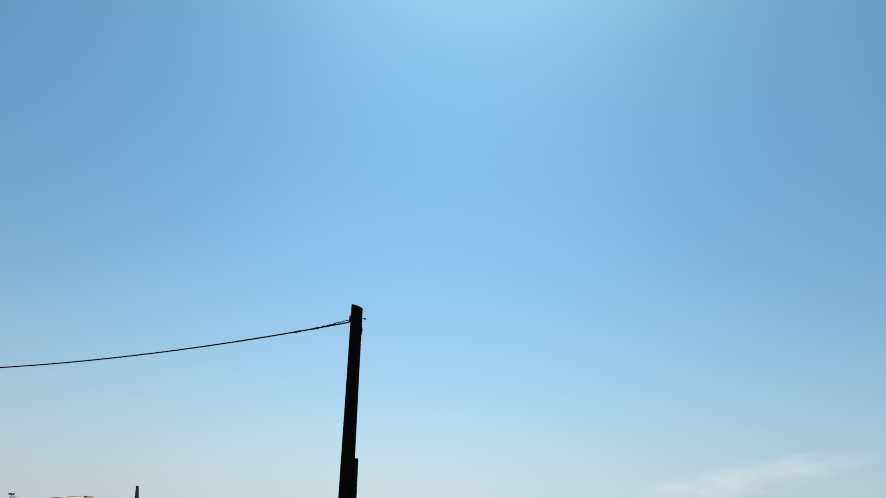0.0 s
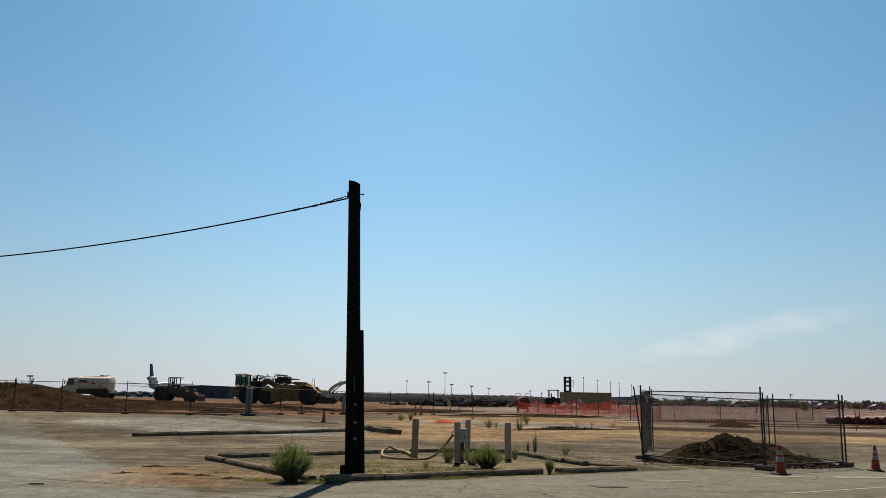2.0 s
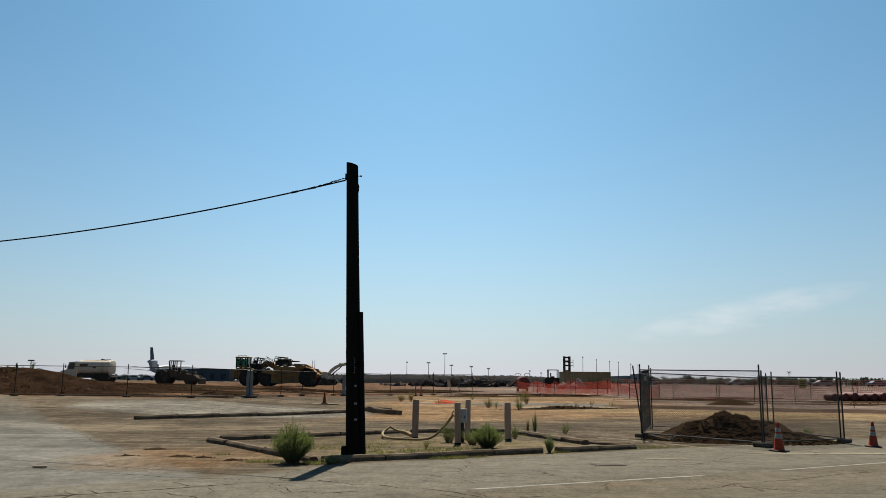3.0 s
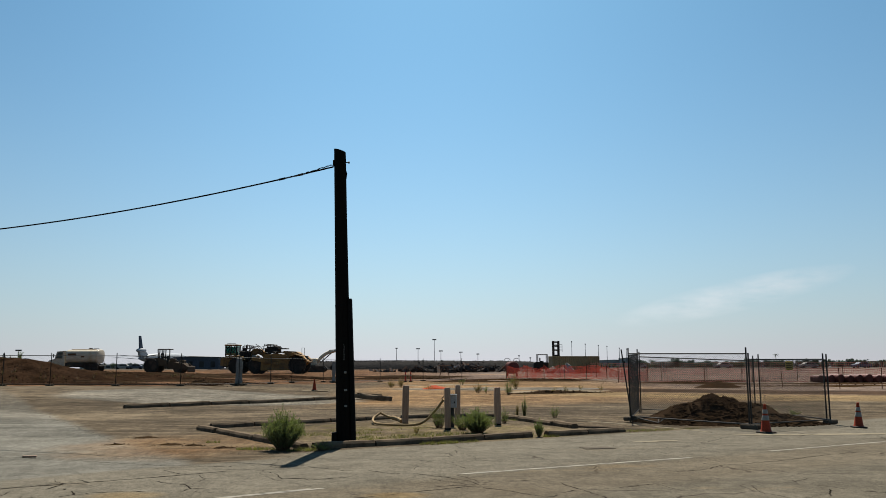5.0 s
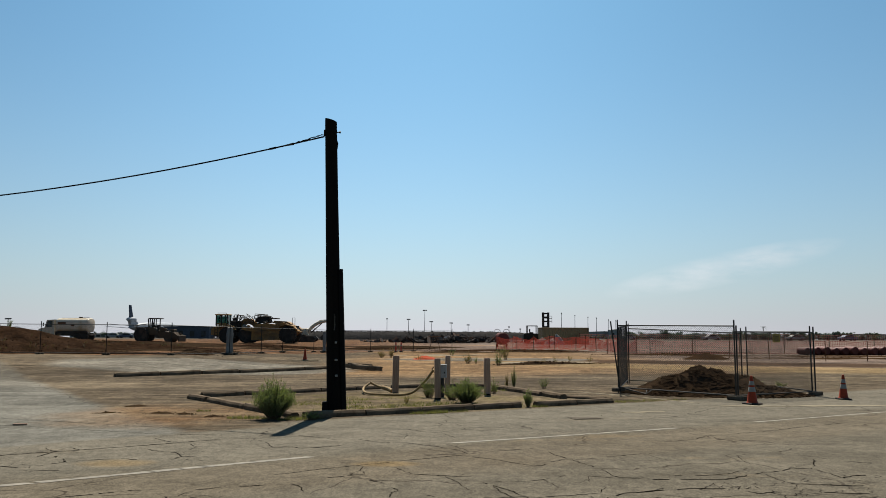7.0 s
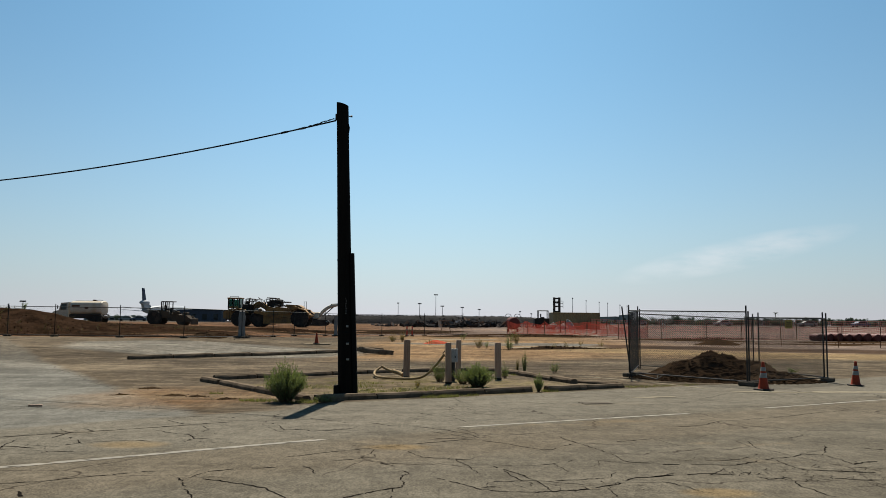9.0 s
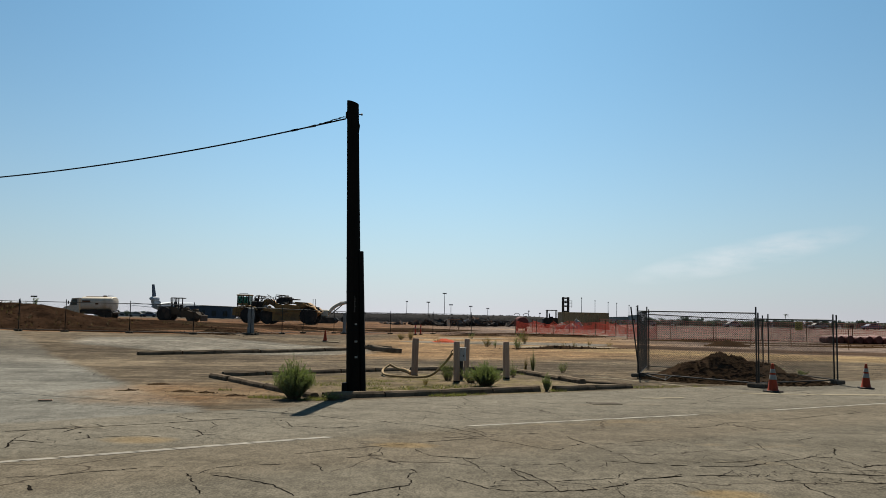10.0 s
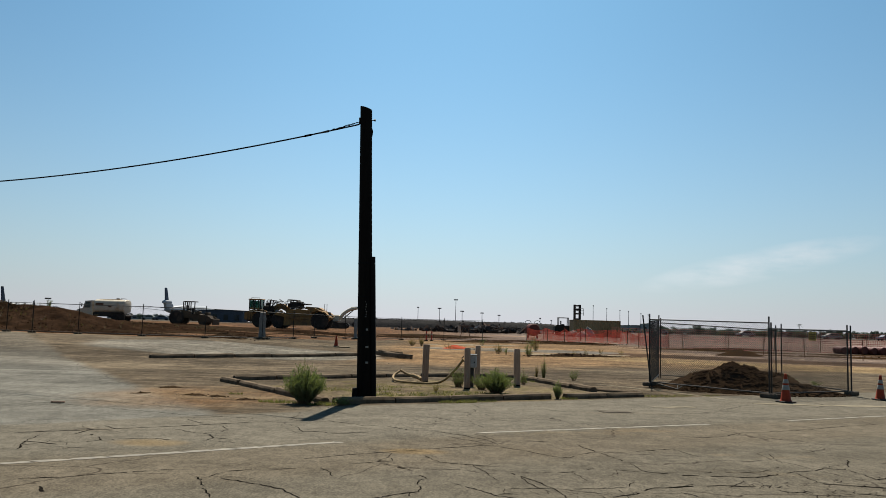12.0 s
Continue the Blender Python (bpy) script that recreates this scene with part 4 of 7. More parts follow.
hose = part("hose", Shape().tube(bend([(-1.64, 24.6, 0.26), (-1.80, 24.3, 0.13), (-1.66, 23.4, 0.06), (-1.2, 22.9, 0.05), (-0.6, 22.8, 0.05), (-0.28, 22.75, 0.15), (0.0, 22.7, 0.42), (0.17, 22.65, 0.64), (0.24, 22.62, 0.74)]), 0.034, 10), M_HOSE)
tagged(hose, "thick sun-bleached yellow hose looped on the ground", "hose")
chute = part("broken_pipe", Shape().tube(bend([(-1.62, 24.7, 0.28), (-1.4, 24.6, 0.18), (-1.1, 24.3, 0.12), (-0.95, 24.0, 0.07)]), [0.035] * 12 + [0.06] * 13, 10), M_HOSE)
tagged(chute, "split pale pipe leaning beside a timber post", "pipe")


# ---- plants ----
def plant(name, place, height, spread_r, stems, leaves, leaf, mat, label, seed, stalk=M_STEM, droop=0.35, group="weeds"):
    """Many thin stems fanning out from one root, each with narrow leaves."""
    rng = random.Random(seed)
    top = thing(name, place, label, "plant", group)
    st, lf = Shape(), Shape()
    for i in range(stems):
        a = rng.uniform(0, 2 * math.pi)
        out = spread_r * math.sqrt(rng.random())
        h = height * rng.uniform(0.6, 1.0) ** 1.3 * (1 - 0.48 * out / spread_r)
        base = Vector((math.cos(a) * out * 0.25, math.sin(a) * out * 0.25, 0))
        tip = Vector((math.cos(a) * out, math.sin(a) * out, h))
        mid = base.lerp(tip, 0.5) + Vector((0, 0, h * 0.12)) - Vector((math.cos(a), math.sin(a), 0)) * out * droop * 0.4
        pts = [base.lerp(mid, t).lerp(mid.lerp(tip, t), t) for t in (0, 0.25, 0.5, 0.75, 1)]
        st.tube(pts, [0.004, 0.0035, 0.003, 0.002, 0.001], 3, False)
        for k in range(leaves):
            t = rng.uniform(0.12, 1.0)
            p = base.lerp(mid, t).lerp(mid.lerp(tip, t), t)
            b = rng.uniform(0, 2 * math.pi)
            d = Vector((math.cos(b), math.sin(b), rng.uniform(0.7, 2.6))).normalized()
            k2 = leaf * rng.uniform(0.6, 1.3) * (1.15 - 0.5 * t)
            w = d.cross(Vector((rng.uniform(-1, 1), rng.uniform(-1, 1), rng.uniform(-1, 1)))).normalized() * k2 * 0.062
            lf.add([p, p + d * k2 * 0.5 + w, p + d * k2, p + d * k2 * 0.5 - w], [(0, 1, 2, 3)])
    part("stem", st, stalk, top)
    part("foliage", lf, mat, top, smooth=0)
    return top


SHRUB = "feathery grey-green desert shrub growing beside the kerb"
plant("shrub", pose(-2.98, 16.45, 0), 0.95, 0.47, 280, 60, 0.085, M_LEAF, SHRUB, 1, group="shrubs")
plant("shrub", pose(1.05, 20.55, 0), 0.72, 0.50, 240, 56, 0.08, M_LEAF, "low bushy green shrub growing between timber posts", 2, group="shrubs")
plant("shrub", pose(2.42, 19.35, 0), 0.54, 0.13, 60, 36, 0.06, M_LEAF, "small green shrub growing against the kerb", 3, group="shrubs")
WEED = "thin half-dry weed standing in the dusty lot"
for i, (x, y, h, r, n, m) in enumerate(((2.02, 24.1, 0.62, 0.20, 26, M_LEAF), (0.12, 22.3, 0.82, 0.34, 64, M_LEAF), (0.72, 21.6, 0.62, 0.36, 70, M_LEAF), (2.84, 26.3, 1.0, 0.11, 46, M_LEAF),
                                        (2.60, 26.2, 0.68, 0.08, 26, M_LEAF_DRY), (3.85, 26.6, 0.52, 0.22, 24, M_LEAF), (-0.45, 20.2, 0.30, 0.12, 8, M_LEAF_DRY), (-2.2, 16.35, 0.22, 0.26, 26, M_LEAF),
                                        (5.47, 59.6, 1.2, 0.5, 26, M_LEAF), (5.9, 61.5, 1.6, 0.6, 26, M_LEAF_DRY), (-2.95, 56.5, 0.95, 0.40, 60, M_LEAF_DRY), (-2.35, 57.0, 1.1, 0.34, 60, M_LEAF_DRY),
                                        (2.0, 61.0, 1.1, 0.4, 22, M_LEAF), (2.5, 47.9, 1.05, 0.45, 60, M_LEAF_DRY), (2.95, 47.4, 0.75, 0.14, 16, M_LEAF), (4.1, 45.7, 1.2, 0.40, 70, M_LEAF), (5.3, 54.0, 1.4, 0.45, 60, M_LEAF_DRY), (-0.4, 52.5, 0.5, 0.5, 16, M_LEAF_DRY),
                                        (6.9, 47.6, 0.5, 0.25, 14, M_LEAF_DRY), (7.6, 47.8, 0.85, 0.25, 12, M_LEAF_DRY), (10.2, 50.5, 0.7, 0.3, 14, M_LEAF_DRY), (9.0, 51.0, 0.6, 0.3, 14, M_LEAF_DRY),
                                        (10.6, 26.0, 0.42, 0.25, 26, M_LEAF), (10.2, 24.9, 0.32, 0.2, 20, M_LEAF), (11.8, 27.2, 0.3, 0.3, 20, M_LEAF))):
    far = y > 40
    plant("weed", on(x, y), h * (0.85 if far else 1), r, int(n * 0.7) if far else n, 10 if far else 22, 0.12 if far else 0.06, m, WEED, 20 + i)


def grass_patch(x, y, rx, ry, turn, n, seed, tall=0.06):
    """Short tufts strewn over an oval."""
    rng = random.Random(seed)
    s = Shape()
    ca, sa = math.cos(radians(turn)), math.sin(radians(turn))
    for i in range(n):
        a, r = rng.uniform(0, 6.283), math.sqrt(rng.random())
        u, v = math.cos(a) * r * rx, math.sin(a) * r * ry
        if noise.noise((u * 2.3, v * 4, seed)) < -0.12:
            continue
        p = Vector((x + u * ca - v * sa, y + u * sa + v * ca, 0))
        for k in range(3):
            b = rng.uniform(0, 6.283)
            d = Vector((math.cos(b) * 0.6, math.sin(b) * 0.6, rng.uniform(0.4, 1.2))) * tall * rng.uniform(0.5, 1.3)
            w = Vector((-math.sin(b), math.cos(b), 0)) * 0.005
            s.add([p - w, p + w, p + d], [(0, 1, 2)])
    return tagged(part("grass", s, M_GRASS, smooth=0), "short yellow-green grass sprouting along the kerb", "grass", kind="stuff")


for i, (x, y, rx, ry, turn, n) in enumerate(((0.12, 17.75, 0.5, 0.16, 31, 420), (0.75, 18.1, 0.25, 0.10, 31, 70), (-2.45, 16.4, 0.45, 0.25, 20, 420), (-3.5, 16.6, 0.45, 0.2, 0, 260), (-1.0, 19.3, 1.2, 0.5, 25, 600), (0.4, 20.2, 1.0, 0.5, 25, 420),
                                             (-2.6, 20.3, 1.3, 0.6, 10, 420), (2.75, 19.45, 0.3, 0.12, 31, 160), (-4.9, 18.1, 0.35, 0.14, 0, 160), (5.6, 21.2, 1.5, 0.25, 25, 420), (-0.9, 18.1, 0.9, 0.25, 31, 260), (1.6, 19.6, 1.0, 0.25, 28, 260), (-1.6, 21.6, 1.3, 0.3, 15, 160), (8.6, 40.5, 1.4, 0.4, 5, 200), (2.4, 25.3, 0.6, 0.4, 0, 160))):
    grass_patch(x, y, rx, ry, turn, n, 60 + i)


def pebbles(seed, n, x0, x1, y0, y1, big, label):
    rng = random.Random(seed)
    s = Shape()
    for i in range(n):
        x, y = rng.uniform(x0, x1), rng.uniform(y0, y1)
        r = big * rng.uniform(0.3, 1.0) ** 1.6
        pts = [Vector((math.cos(a) * r * rng.uniform(0.7, 1.2), math.sin(a) * r * rng.uniform(0.7, 1.2), 0)) for a in (0, 1.57, 3.14, 4.71)]
        z = lie(x, y)
        s.add([p + Vector((x, y, z - 0.003)) for p in pts] + [Vector((x + rng.uniform(-0.3, 0.3) * r, y, z + r * rng.uniform(0.5, 0.9)))], [(0, 1, 4), (1, 2, 4), (2, 3, 4), (3, 0, 4)])
    return tagged(part("gravel", s, M_CONCRETE, smooth=0), label, "gravel", kind="stuff")


pebbles(1, 2200, -6.5, -2.2, 15.0, 20.5, 0.016, "loose gravel washed over the sandy verge")
pebbles(2, 1500, -5.5, 5.0, 17.0, 27.0, 0.018, "loose gravel on the weedy island")
pebbles(3, 1200, -14, 24, 28, 56, 0.035, "clods and stones strewn over the lot")


# ---- earth heaps ----
def heap(name, cx, cy, rx, ry, h, turn, mat, label, seed, clods=0, clod=0.08, ridge=0.3, res=44, category="heap", power=1.45, tufts=0):
    """A loose heap with a lumpy surface; its clods lie on it as one part."""
    rng = random.Random(seed)
    top = thing(name, on(cx, cy, turn, -0.03), label, category)

    def z_at(u, v):
        r = math.hypot(u, v)
        base = max(0.0, 1 - r ** power)
        lump = 1 + ridge * noise.fractal((u * 2.1, v * 2.1, seed), 1.0, 2.1, 4)
        return h * base * lump

    ca, sa, z0 = math.cos(radians(turn)), math.sin(radians(turn)), lie(cx, cy)

    def drop(x, y):
        return lie(cx + x * ca - y * sa, cy + x * sa + y * ca) - z0

    verts, faces = [], []
    for j in range(res + 1):
        for i in range(res + 1):
            u, v = 2.2 * i / res - 1.1, 2.2 * j / res - 1.1
            edge = 1 + 0.18 * noise.noise((math.atan2(v, u) * 1.2, seed, 2.0))
            verts.append((u * rx, v * ry, drop(u * rx, v * ry) + max(-0.05, z_at(u / edge, v / edge) + 0.06 * h * noise.noise((u * 9, v * 9, seed)) * (math.hypot(u, v) < 1))))
    for j in range(res):
        for i in range(res):
            a = j * (res + 1) + i
            faces.append((a, a + 1, a + res + 2, a + res + 1))
    part("mound", Shape().add(verts, faces), mat, top, smooth=60)
    if clods:
        s = Shape()
        for i in range(clods):
            a, r = rng.uniform(0, 6.283), rng.random() ** 0.6 * 1.12
            u, v = math.cos(a) * r, math.sin(a) * r
            k = clod * rng.uniform(0.3, 1.0) ** 1.5
            c = Vector((u * rx, v * ry, drop(u * rx, v * ry) + max(0.03, z_at(u, v)) + k * 0.2))
            ring = [Vector((math.cos(b) * k * rng.uniform(0.7, 1.2), math.sin(b) * k * rng.uniform(0.7, 1.2), k * rng.uniform(-0.3, 0.3))) for b in (0, 1.26, 2.51, 3.77, 5.03)]
            s.add([c + p for p in ring] + [c + Vector((0, 0, k * rng.uniform(0.5, 0.9))), c - Vector((0, 0, k * 0.7))],
                  [(q, (q + 1) % 5, 5) for q in range(5)] + [((q + 1) % 5, q, 6) for q in range(5)])
        tagged(part("loose_earth", s, mat, top, smooth=0), kind="stuff")
    if tufts:
        s = Shape()
        for i in range(tufts):
            a, r = rng.uniform(0, 6.283), math.sqrt(rng.random()) * 0.95
            u, v = math.cos(a) * r, math.sin(a) * r
            if noise.noise((u * 6, v * 4, seed)) < 0.0:
                continue
            c = Vector((u * rx, v * ry, drop(u * rx, v * ry) + z_at(u, v) - 0.03))
            for k in range(7):
                b = rng.uniform(0, 6.283)
                d = Vector((math.cos(b) * 0.5, math.sin(b) * 0.5, rng.uniform(0.5, 1.2))) * rng.uniform(0.12, 0.34)
                w = Vector((-math.sin(b), math.cos(b), 0)) * 0.018
                s.add([c - w, c + w, c + d], [(0, 1, 2)])
        tagged(part("dry_grass", s, M_STRAW, top, "dry straw-coloured grass", smooth=0), kind="stuff")
    return top


heap("earth_pile", 8.3, 24.5, 2.15, 1.8, 0.70, -8, M_DIRT, "pile of freshly dug dark brown clods inside the fence", 4, 5600, 0.065, 0.5, power=1.75)
heap("earth_pile", 9.6, 23.3, 1.6, 0.8, 0.30, 18, M_DIRT, "low spill of dark clods at the foot of the pile", 6, 1100, 0.06)
heap("earth_pile", 18.8, 54.6, 1.7, 1.0, 0.42, 0, M_SCRAPE, "low heap of brown earth beside the haul road", 8, 120, 0.05)
heap("earth_bank", -39.0, 60.0, 17.5, 8.0, 2.1, -10, M_BERM, "long bank of dark brown earth behind the wire fence", 11, 2200, 0.085, 0.5, res=110, category="bank", tufts=900)
heap("earth_bank", -28.5, 66.0, 11.0, 7.0, 0.62, -14, M_BERM, "low tail of the brown earth bank behind the fence", 12, 900, 0.08, 0.5, res=70, category="bank", tufts=200)
heap("earth_pile", -14.6, 52.3, 1.15, 0.8, 0.34, 12, M_DIRT, "small dark heap of clods at the fence", 14, 160, 0.09)
heap("earth_ridge", 7.0, 47.2, 3.7, 0.42, 0.17, 16, M_DIRT, "low broken ridge of dark rubble with dry weeds", 18, 260, 0.07, 0.7, 40, "ridge")
heap("earth_pile", 30.0, 59.5, 14, 1.4, 0.10, -6, M_SCRAPE, "low ridge of scraped earth along the haul road", 15, 200, 0.06)
heap("earth_bank", -6.5, 150.0, 33, 9, 1.45, -2, M_FARBANK, "long far bank of dark earth across the airfield", 16, 900, 0.22, 0.10, 90, "bank", power=7.0)


for i, (x, y, rx, ry) in enumerate(((-5.55, 17.65, 0.42, 0.20), (-5.0, 17.45, 0.30, 0.14), (-4.25, 16.95, 0.34, 0.18), (-6.75, 17.7, 0.28, 0.12), (-6.7, 19.4, 0.4, 0.25))):
    heap("earth_crust", x, y, rx, ry, 0.06, 8 * i, M_DIRT, "flat crust of dark earth washed onto the sand", 50 + i, 40, 0.02, 0.6, 16, "earth")


for i, (x, y, rx, ry, h, turn) in enumerate(((-21.0, 50.9, 8.5, 0.8, 0.26, 1), (-30.0, 51.2, 6.0, 0.9, 0.3, -2), (-14.2, 55.0, 4.0, 0.7, 0.22, 48), (-22.0, 62.0, 9.0, 1.6, 0.35, 4), (-14.0, 72.0, 8.0, 1.4, 0.32, 6),
                                             (-4.0, 77.0, 7.0, 1.0, 0.25, 8), (8.0, 73.5, 8.0, 1.0, 0.22, -6), (19.0, 62.5, 6.5, 1.0, 0.34, -20), (27.0, 55.0, 9.0, 0.9, 0.28, -14), (-30.0, 80.0, 12.0, 2.0, 0.4, 3), (38.0, 57.0, 9.0, 1.2, 0.3, -10))):
    heap("earth_ridge", x, y, rx, ry, h * (0.4 if x > 10 else 0.75), turn, M_SCRAPE if x > 10 else M_BERM, "low scraped ridge of turned brown earth", 70 + i, 160, 0.07, 0.5, 40, "ridge")


for i, (x, y, rx, ry, h, turn) in enumerate(((-24.0, 55.5, 6.0, 0.5, 0.16, -3), (-17.5, 58.5, 5.0, 0.6, 0.18, 12), (-12.0, 66.5, 4.5, 0.5, 0.16, 30), (-20.0, 69.0, 7.5, 0.9, 0.22, -2), (-9.0, 76.0, 5.0, 0.6, 0.18, 5),
                                             (-24.0, 77.0, 8.0, 0.9, 0.22, 2), (-2.0, 84.0, 8.0, 0.9, 0.24, -3), (9.0, 69.5, 6.0, 0.5, 0.14, -9), (2.5, 68.8, 5.0, 0.5, 0.14, 5), (23.0, 66.0, 7.0, 0.6, 0.16, -9))):
    heap("earth_ridge", x, y, rx, ry, h, turn, M_DIRT, "thin dark ridge of freshly turned earth", 90 + i, 120, 0.06, 0.6, 34, "ridge")


def old_slab(pts, label, mat=M_SLAB):
    """A broken flat of old paving, just proud of the dirt."""
    n = len(pts)
    verts = [(x, y, lie(x, y) + z) for z in (-0.03, 0.006) for x, y in pts]
    faces = [tuple(range(n, 2 * n)), tuple(range(n))[::-1]] + [(k, (k + 1) % n, (k + 1) % n + n, k + n) for k in range(n)]
    return tagged(part("old_slab", Shape().add(verts, faces), mat, smooth=0), label, "slab", "old slabs", "structure")


OLD = "pale broken slab of old concrete in the dirt"
old_slab(((1.2, 53.6), (2.0, 55.2), (5.6, 56.6), (7.2, 56.0), (6.4, 54.2), (3.2, 53.2)), OLD)
old_slab(((4.2, 48.0), (4.6, 49.8), (8.4, 51.2), (10.8, 50.6), (9.6, 49.0)), OLD)
old_slab(((-3.0, 60.0), (-1.0, 63.0), (3.8, 64.2), (5.0, 62.6), (1.0, 60.6)), OLD)


def worn_strip(a, b, w, label):
    """A ragged ribbon of old concrete showing at the ground from a to b."""
    d = Vector((b[0] - a[0], b[1] - a[1]))
    side = Vector((-d.y, d.x)).normalized()
    n = max(6, int(d.length / 0.18))
    lo, hi = [], []
    for i in range(n + 1):
        t = i / n
        p = Vector(a) + d * t + side * 0.05 * noise.noise((t * 4, a[0], 3))
        half = w / 2 * (0.75 + 0.5 * noise.noise((t * 7, a[0], 8))) * min(1, 5 * t + 0.2, 5 * (1 - t) + 0.2)
        lo.append(tuple(p - side * half))
        hi.append(tuple(p + side * half * (1 + 0.5 * noise.noise((t * 15, a[1], 1)))))
    old_slab(lo + hi[::-1], label, M_STRIP)


STRIP = "pale worn strip of old concrete at the road edge"
worn_strip((4.33, 25.28), (5.90, 22.92), 0.16, STRIP)
worn_strip((5.90, 22.92), (6.85, 20.49), 0.16, STRIP)
worn_strip((7.09, 19.75), (9.0, 19.75), 0.40, STRIP)
worn_strip((8.9, 19.80), (11.4, 20.05), 0.55, STRIP)
worn_strip((4.75, 18.15), (5.35, 18.30), 0.35, STRIP)
worn_strip((4.29, 18.03), (4.84, 18.00), 0.30, STRIP)


# ---- temporary fence round the pile ----
def link_mesh(s, a, b, z0, z1, pitch, r):
    """Woven wire between two posts: crossing slanted wires."""
    a, b = Vector(a), Vector(b)
    d = (b - a)
    k = d.length
    d.normalize()
    h = z1 - z0
    n = int((k + h) / pitch)
    off = Vector((-d.y, d.x, 0)) * r * 0.8
    for i in range(1, n):
        u = i * pitch
        u0, u1 = max(0, u - h), min(u, k)
        for sgn in (1, -1):
            p = a + d * (u1 if sgn > 0 else k - u1) + Vector((0, 0, z0 + (u - u1)))
            q = a + d * (u0 if sgn > 0 else k - u0) + Vector((0, 0, z0 + (u - u0)))
            s.tube([p + off * sgn, q + off * sgn], r, 3, False)


def fence_panel(a, b, za, zb, label, group, pitch=0.065, wire=0.0024, r=0.021, h=1.85, low=0.12, feet=True, name="chain_link_fence", mid=0.0):
    """A framed panel of woven wire: two posts, rails, mesh."""
    top = thing(name, pose(a[0], a[1], za), label, "fence", group)
    dx, dy, dz = b[0] - a[0], b[1] - a[1], zb - za
    for k, nm in ((0.0, "post"), (1.0, "post")):
        p = (dx * k, dy * k, dz * k)
        part(nm, Shape().tube([p, (p[0], p[1], p[2] + h + 0.16), (p[0], p[1], p[2] + h + 0.17)], [r, r, r * 0.6], 10), M_STEEL, top)
        if feet:
            turn = math.degrees(math.atan2(dy, dx)) + 90
            part("foot_block", Shape().box((0, 0, 0.06), (0.46, 0.20, 0.12), 0.025, pose(*p, 0, 0, turn * (1 - k) + (turn - 90) * k)), M_CONCRETE, top, "grey concrete foot block")
    for z in (low, h):
        part("rail", Shape().tube([(0, 0, z), (dx, dy, dz + z)], r * 0.82, 8), M_STEEL, top)
    s = Shape()
    link_mesh(s, (0, 0, 0), (dx, dy, dz), low, h, pitch, wire)
    part("wire_mesh", s, M_LINK, top, smooth=0)
    return top


F_LABEL = "framed galvanised chain-link fence panel round the earth pile"
F_GROUP = "panels round the earth pile"
A0, A1, B0, B1, C0 = (5.75, 24.4), (6.86, 27.8), (8.22, 21.65), (10.47, 27.0), (11.25, 23.55)
fence_panel(A0, B0, 0.05, 0.0, F_LABEL, F_GROUP, h=1.95)
fence_panel(A1, A0, 0.09, 0.0, F_LABEL, F_GROUP, feet=False, h=1.95)
fence_panel((A1[0] + 0.06, A1[1]), B1, 0.09, -0.06, F_LABEL, F_GROUP, feet=False, h=1.86)
fence_panel((B1[0] + 0.16, B1[1] - 0.05), (C0[0] - 0.04, C0[1] + 0.12), 0.03, 0.0, F_LABEL, F_GROUP, feet=False, h=1.82)
fence_panel((B0[0] + 0.07, B0[1] + 0.04), C0, 0.0, 0.0, F_LABEL, F_GROUP, h=1.80)


def leaning_pole():
    s = Shape().tube([(5.78, 24.3, 0.02), (5.50, 24.2, 2.12)], 0.021, 10)
    return tagged(part("loose_post", s, M_STEEL), "loose steel fence post leaning on the panel", "post")


leaning_pole()
sign = thing("fence_sign", pose(10.89, 25.15, 1.64, 0, 0, -78), "small faded ochre warning sign wired to the fence", "sign")
part("plate", Shape().box((0, -0.035, 0), (0.36, 0.006, 0.26), 0.002), M_SIGN, sign)
for z in (0.06, 0.0, -0.06):
    part("text_bar", Shape().box((0, -0.041, z), (0.26, 0.004, 0.022)), M_RUST, sign)
brace = thing("fallen_brace", pose(6.1, 24.0, 0), "bent steel brace lying beside the fence foot", "brace")
part("bar", Shape().tube([(-0.2, 0.1, 0.14), (0.25, -0.4, 0.03), (0.55, -0.05, 0.14)], 0.016, 8), M_STEEL, brace)
part("bar", Shape().tube([(-0.1, 0.15, 0.10), (0.28, -0.3, 0.03), (0.40, 0.1, 0.12)], 0.014, 8), M_STEEL, brace)


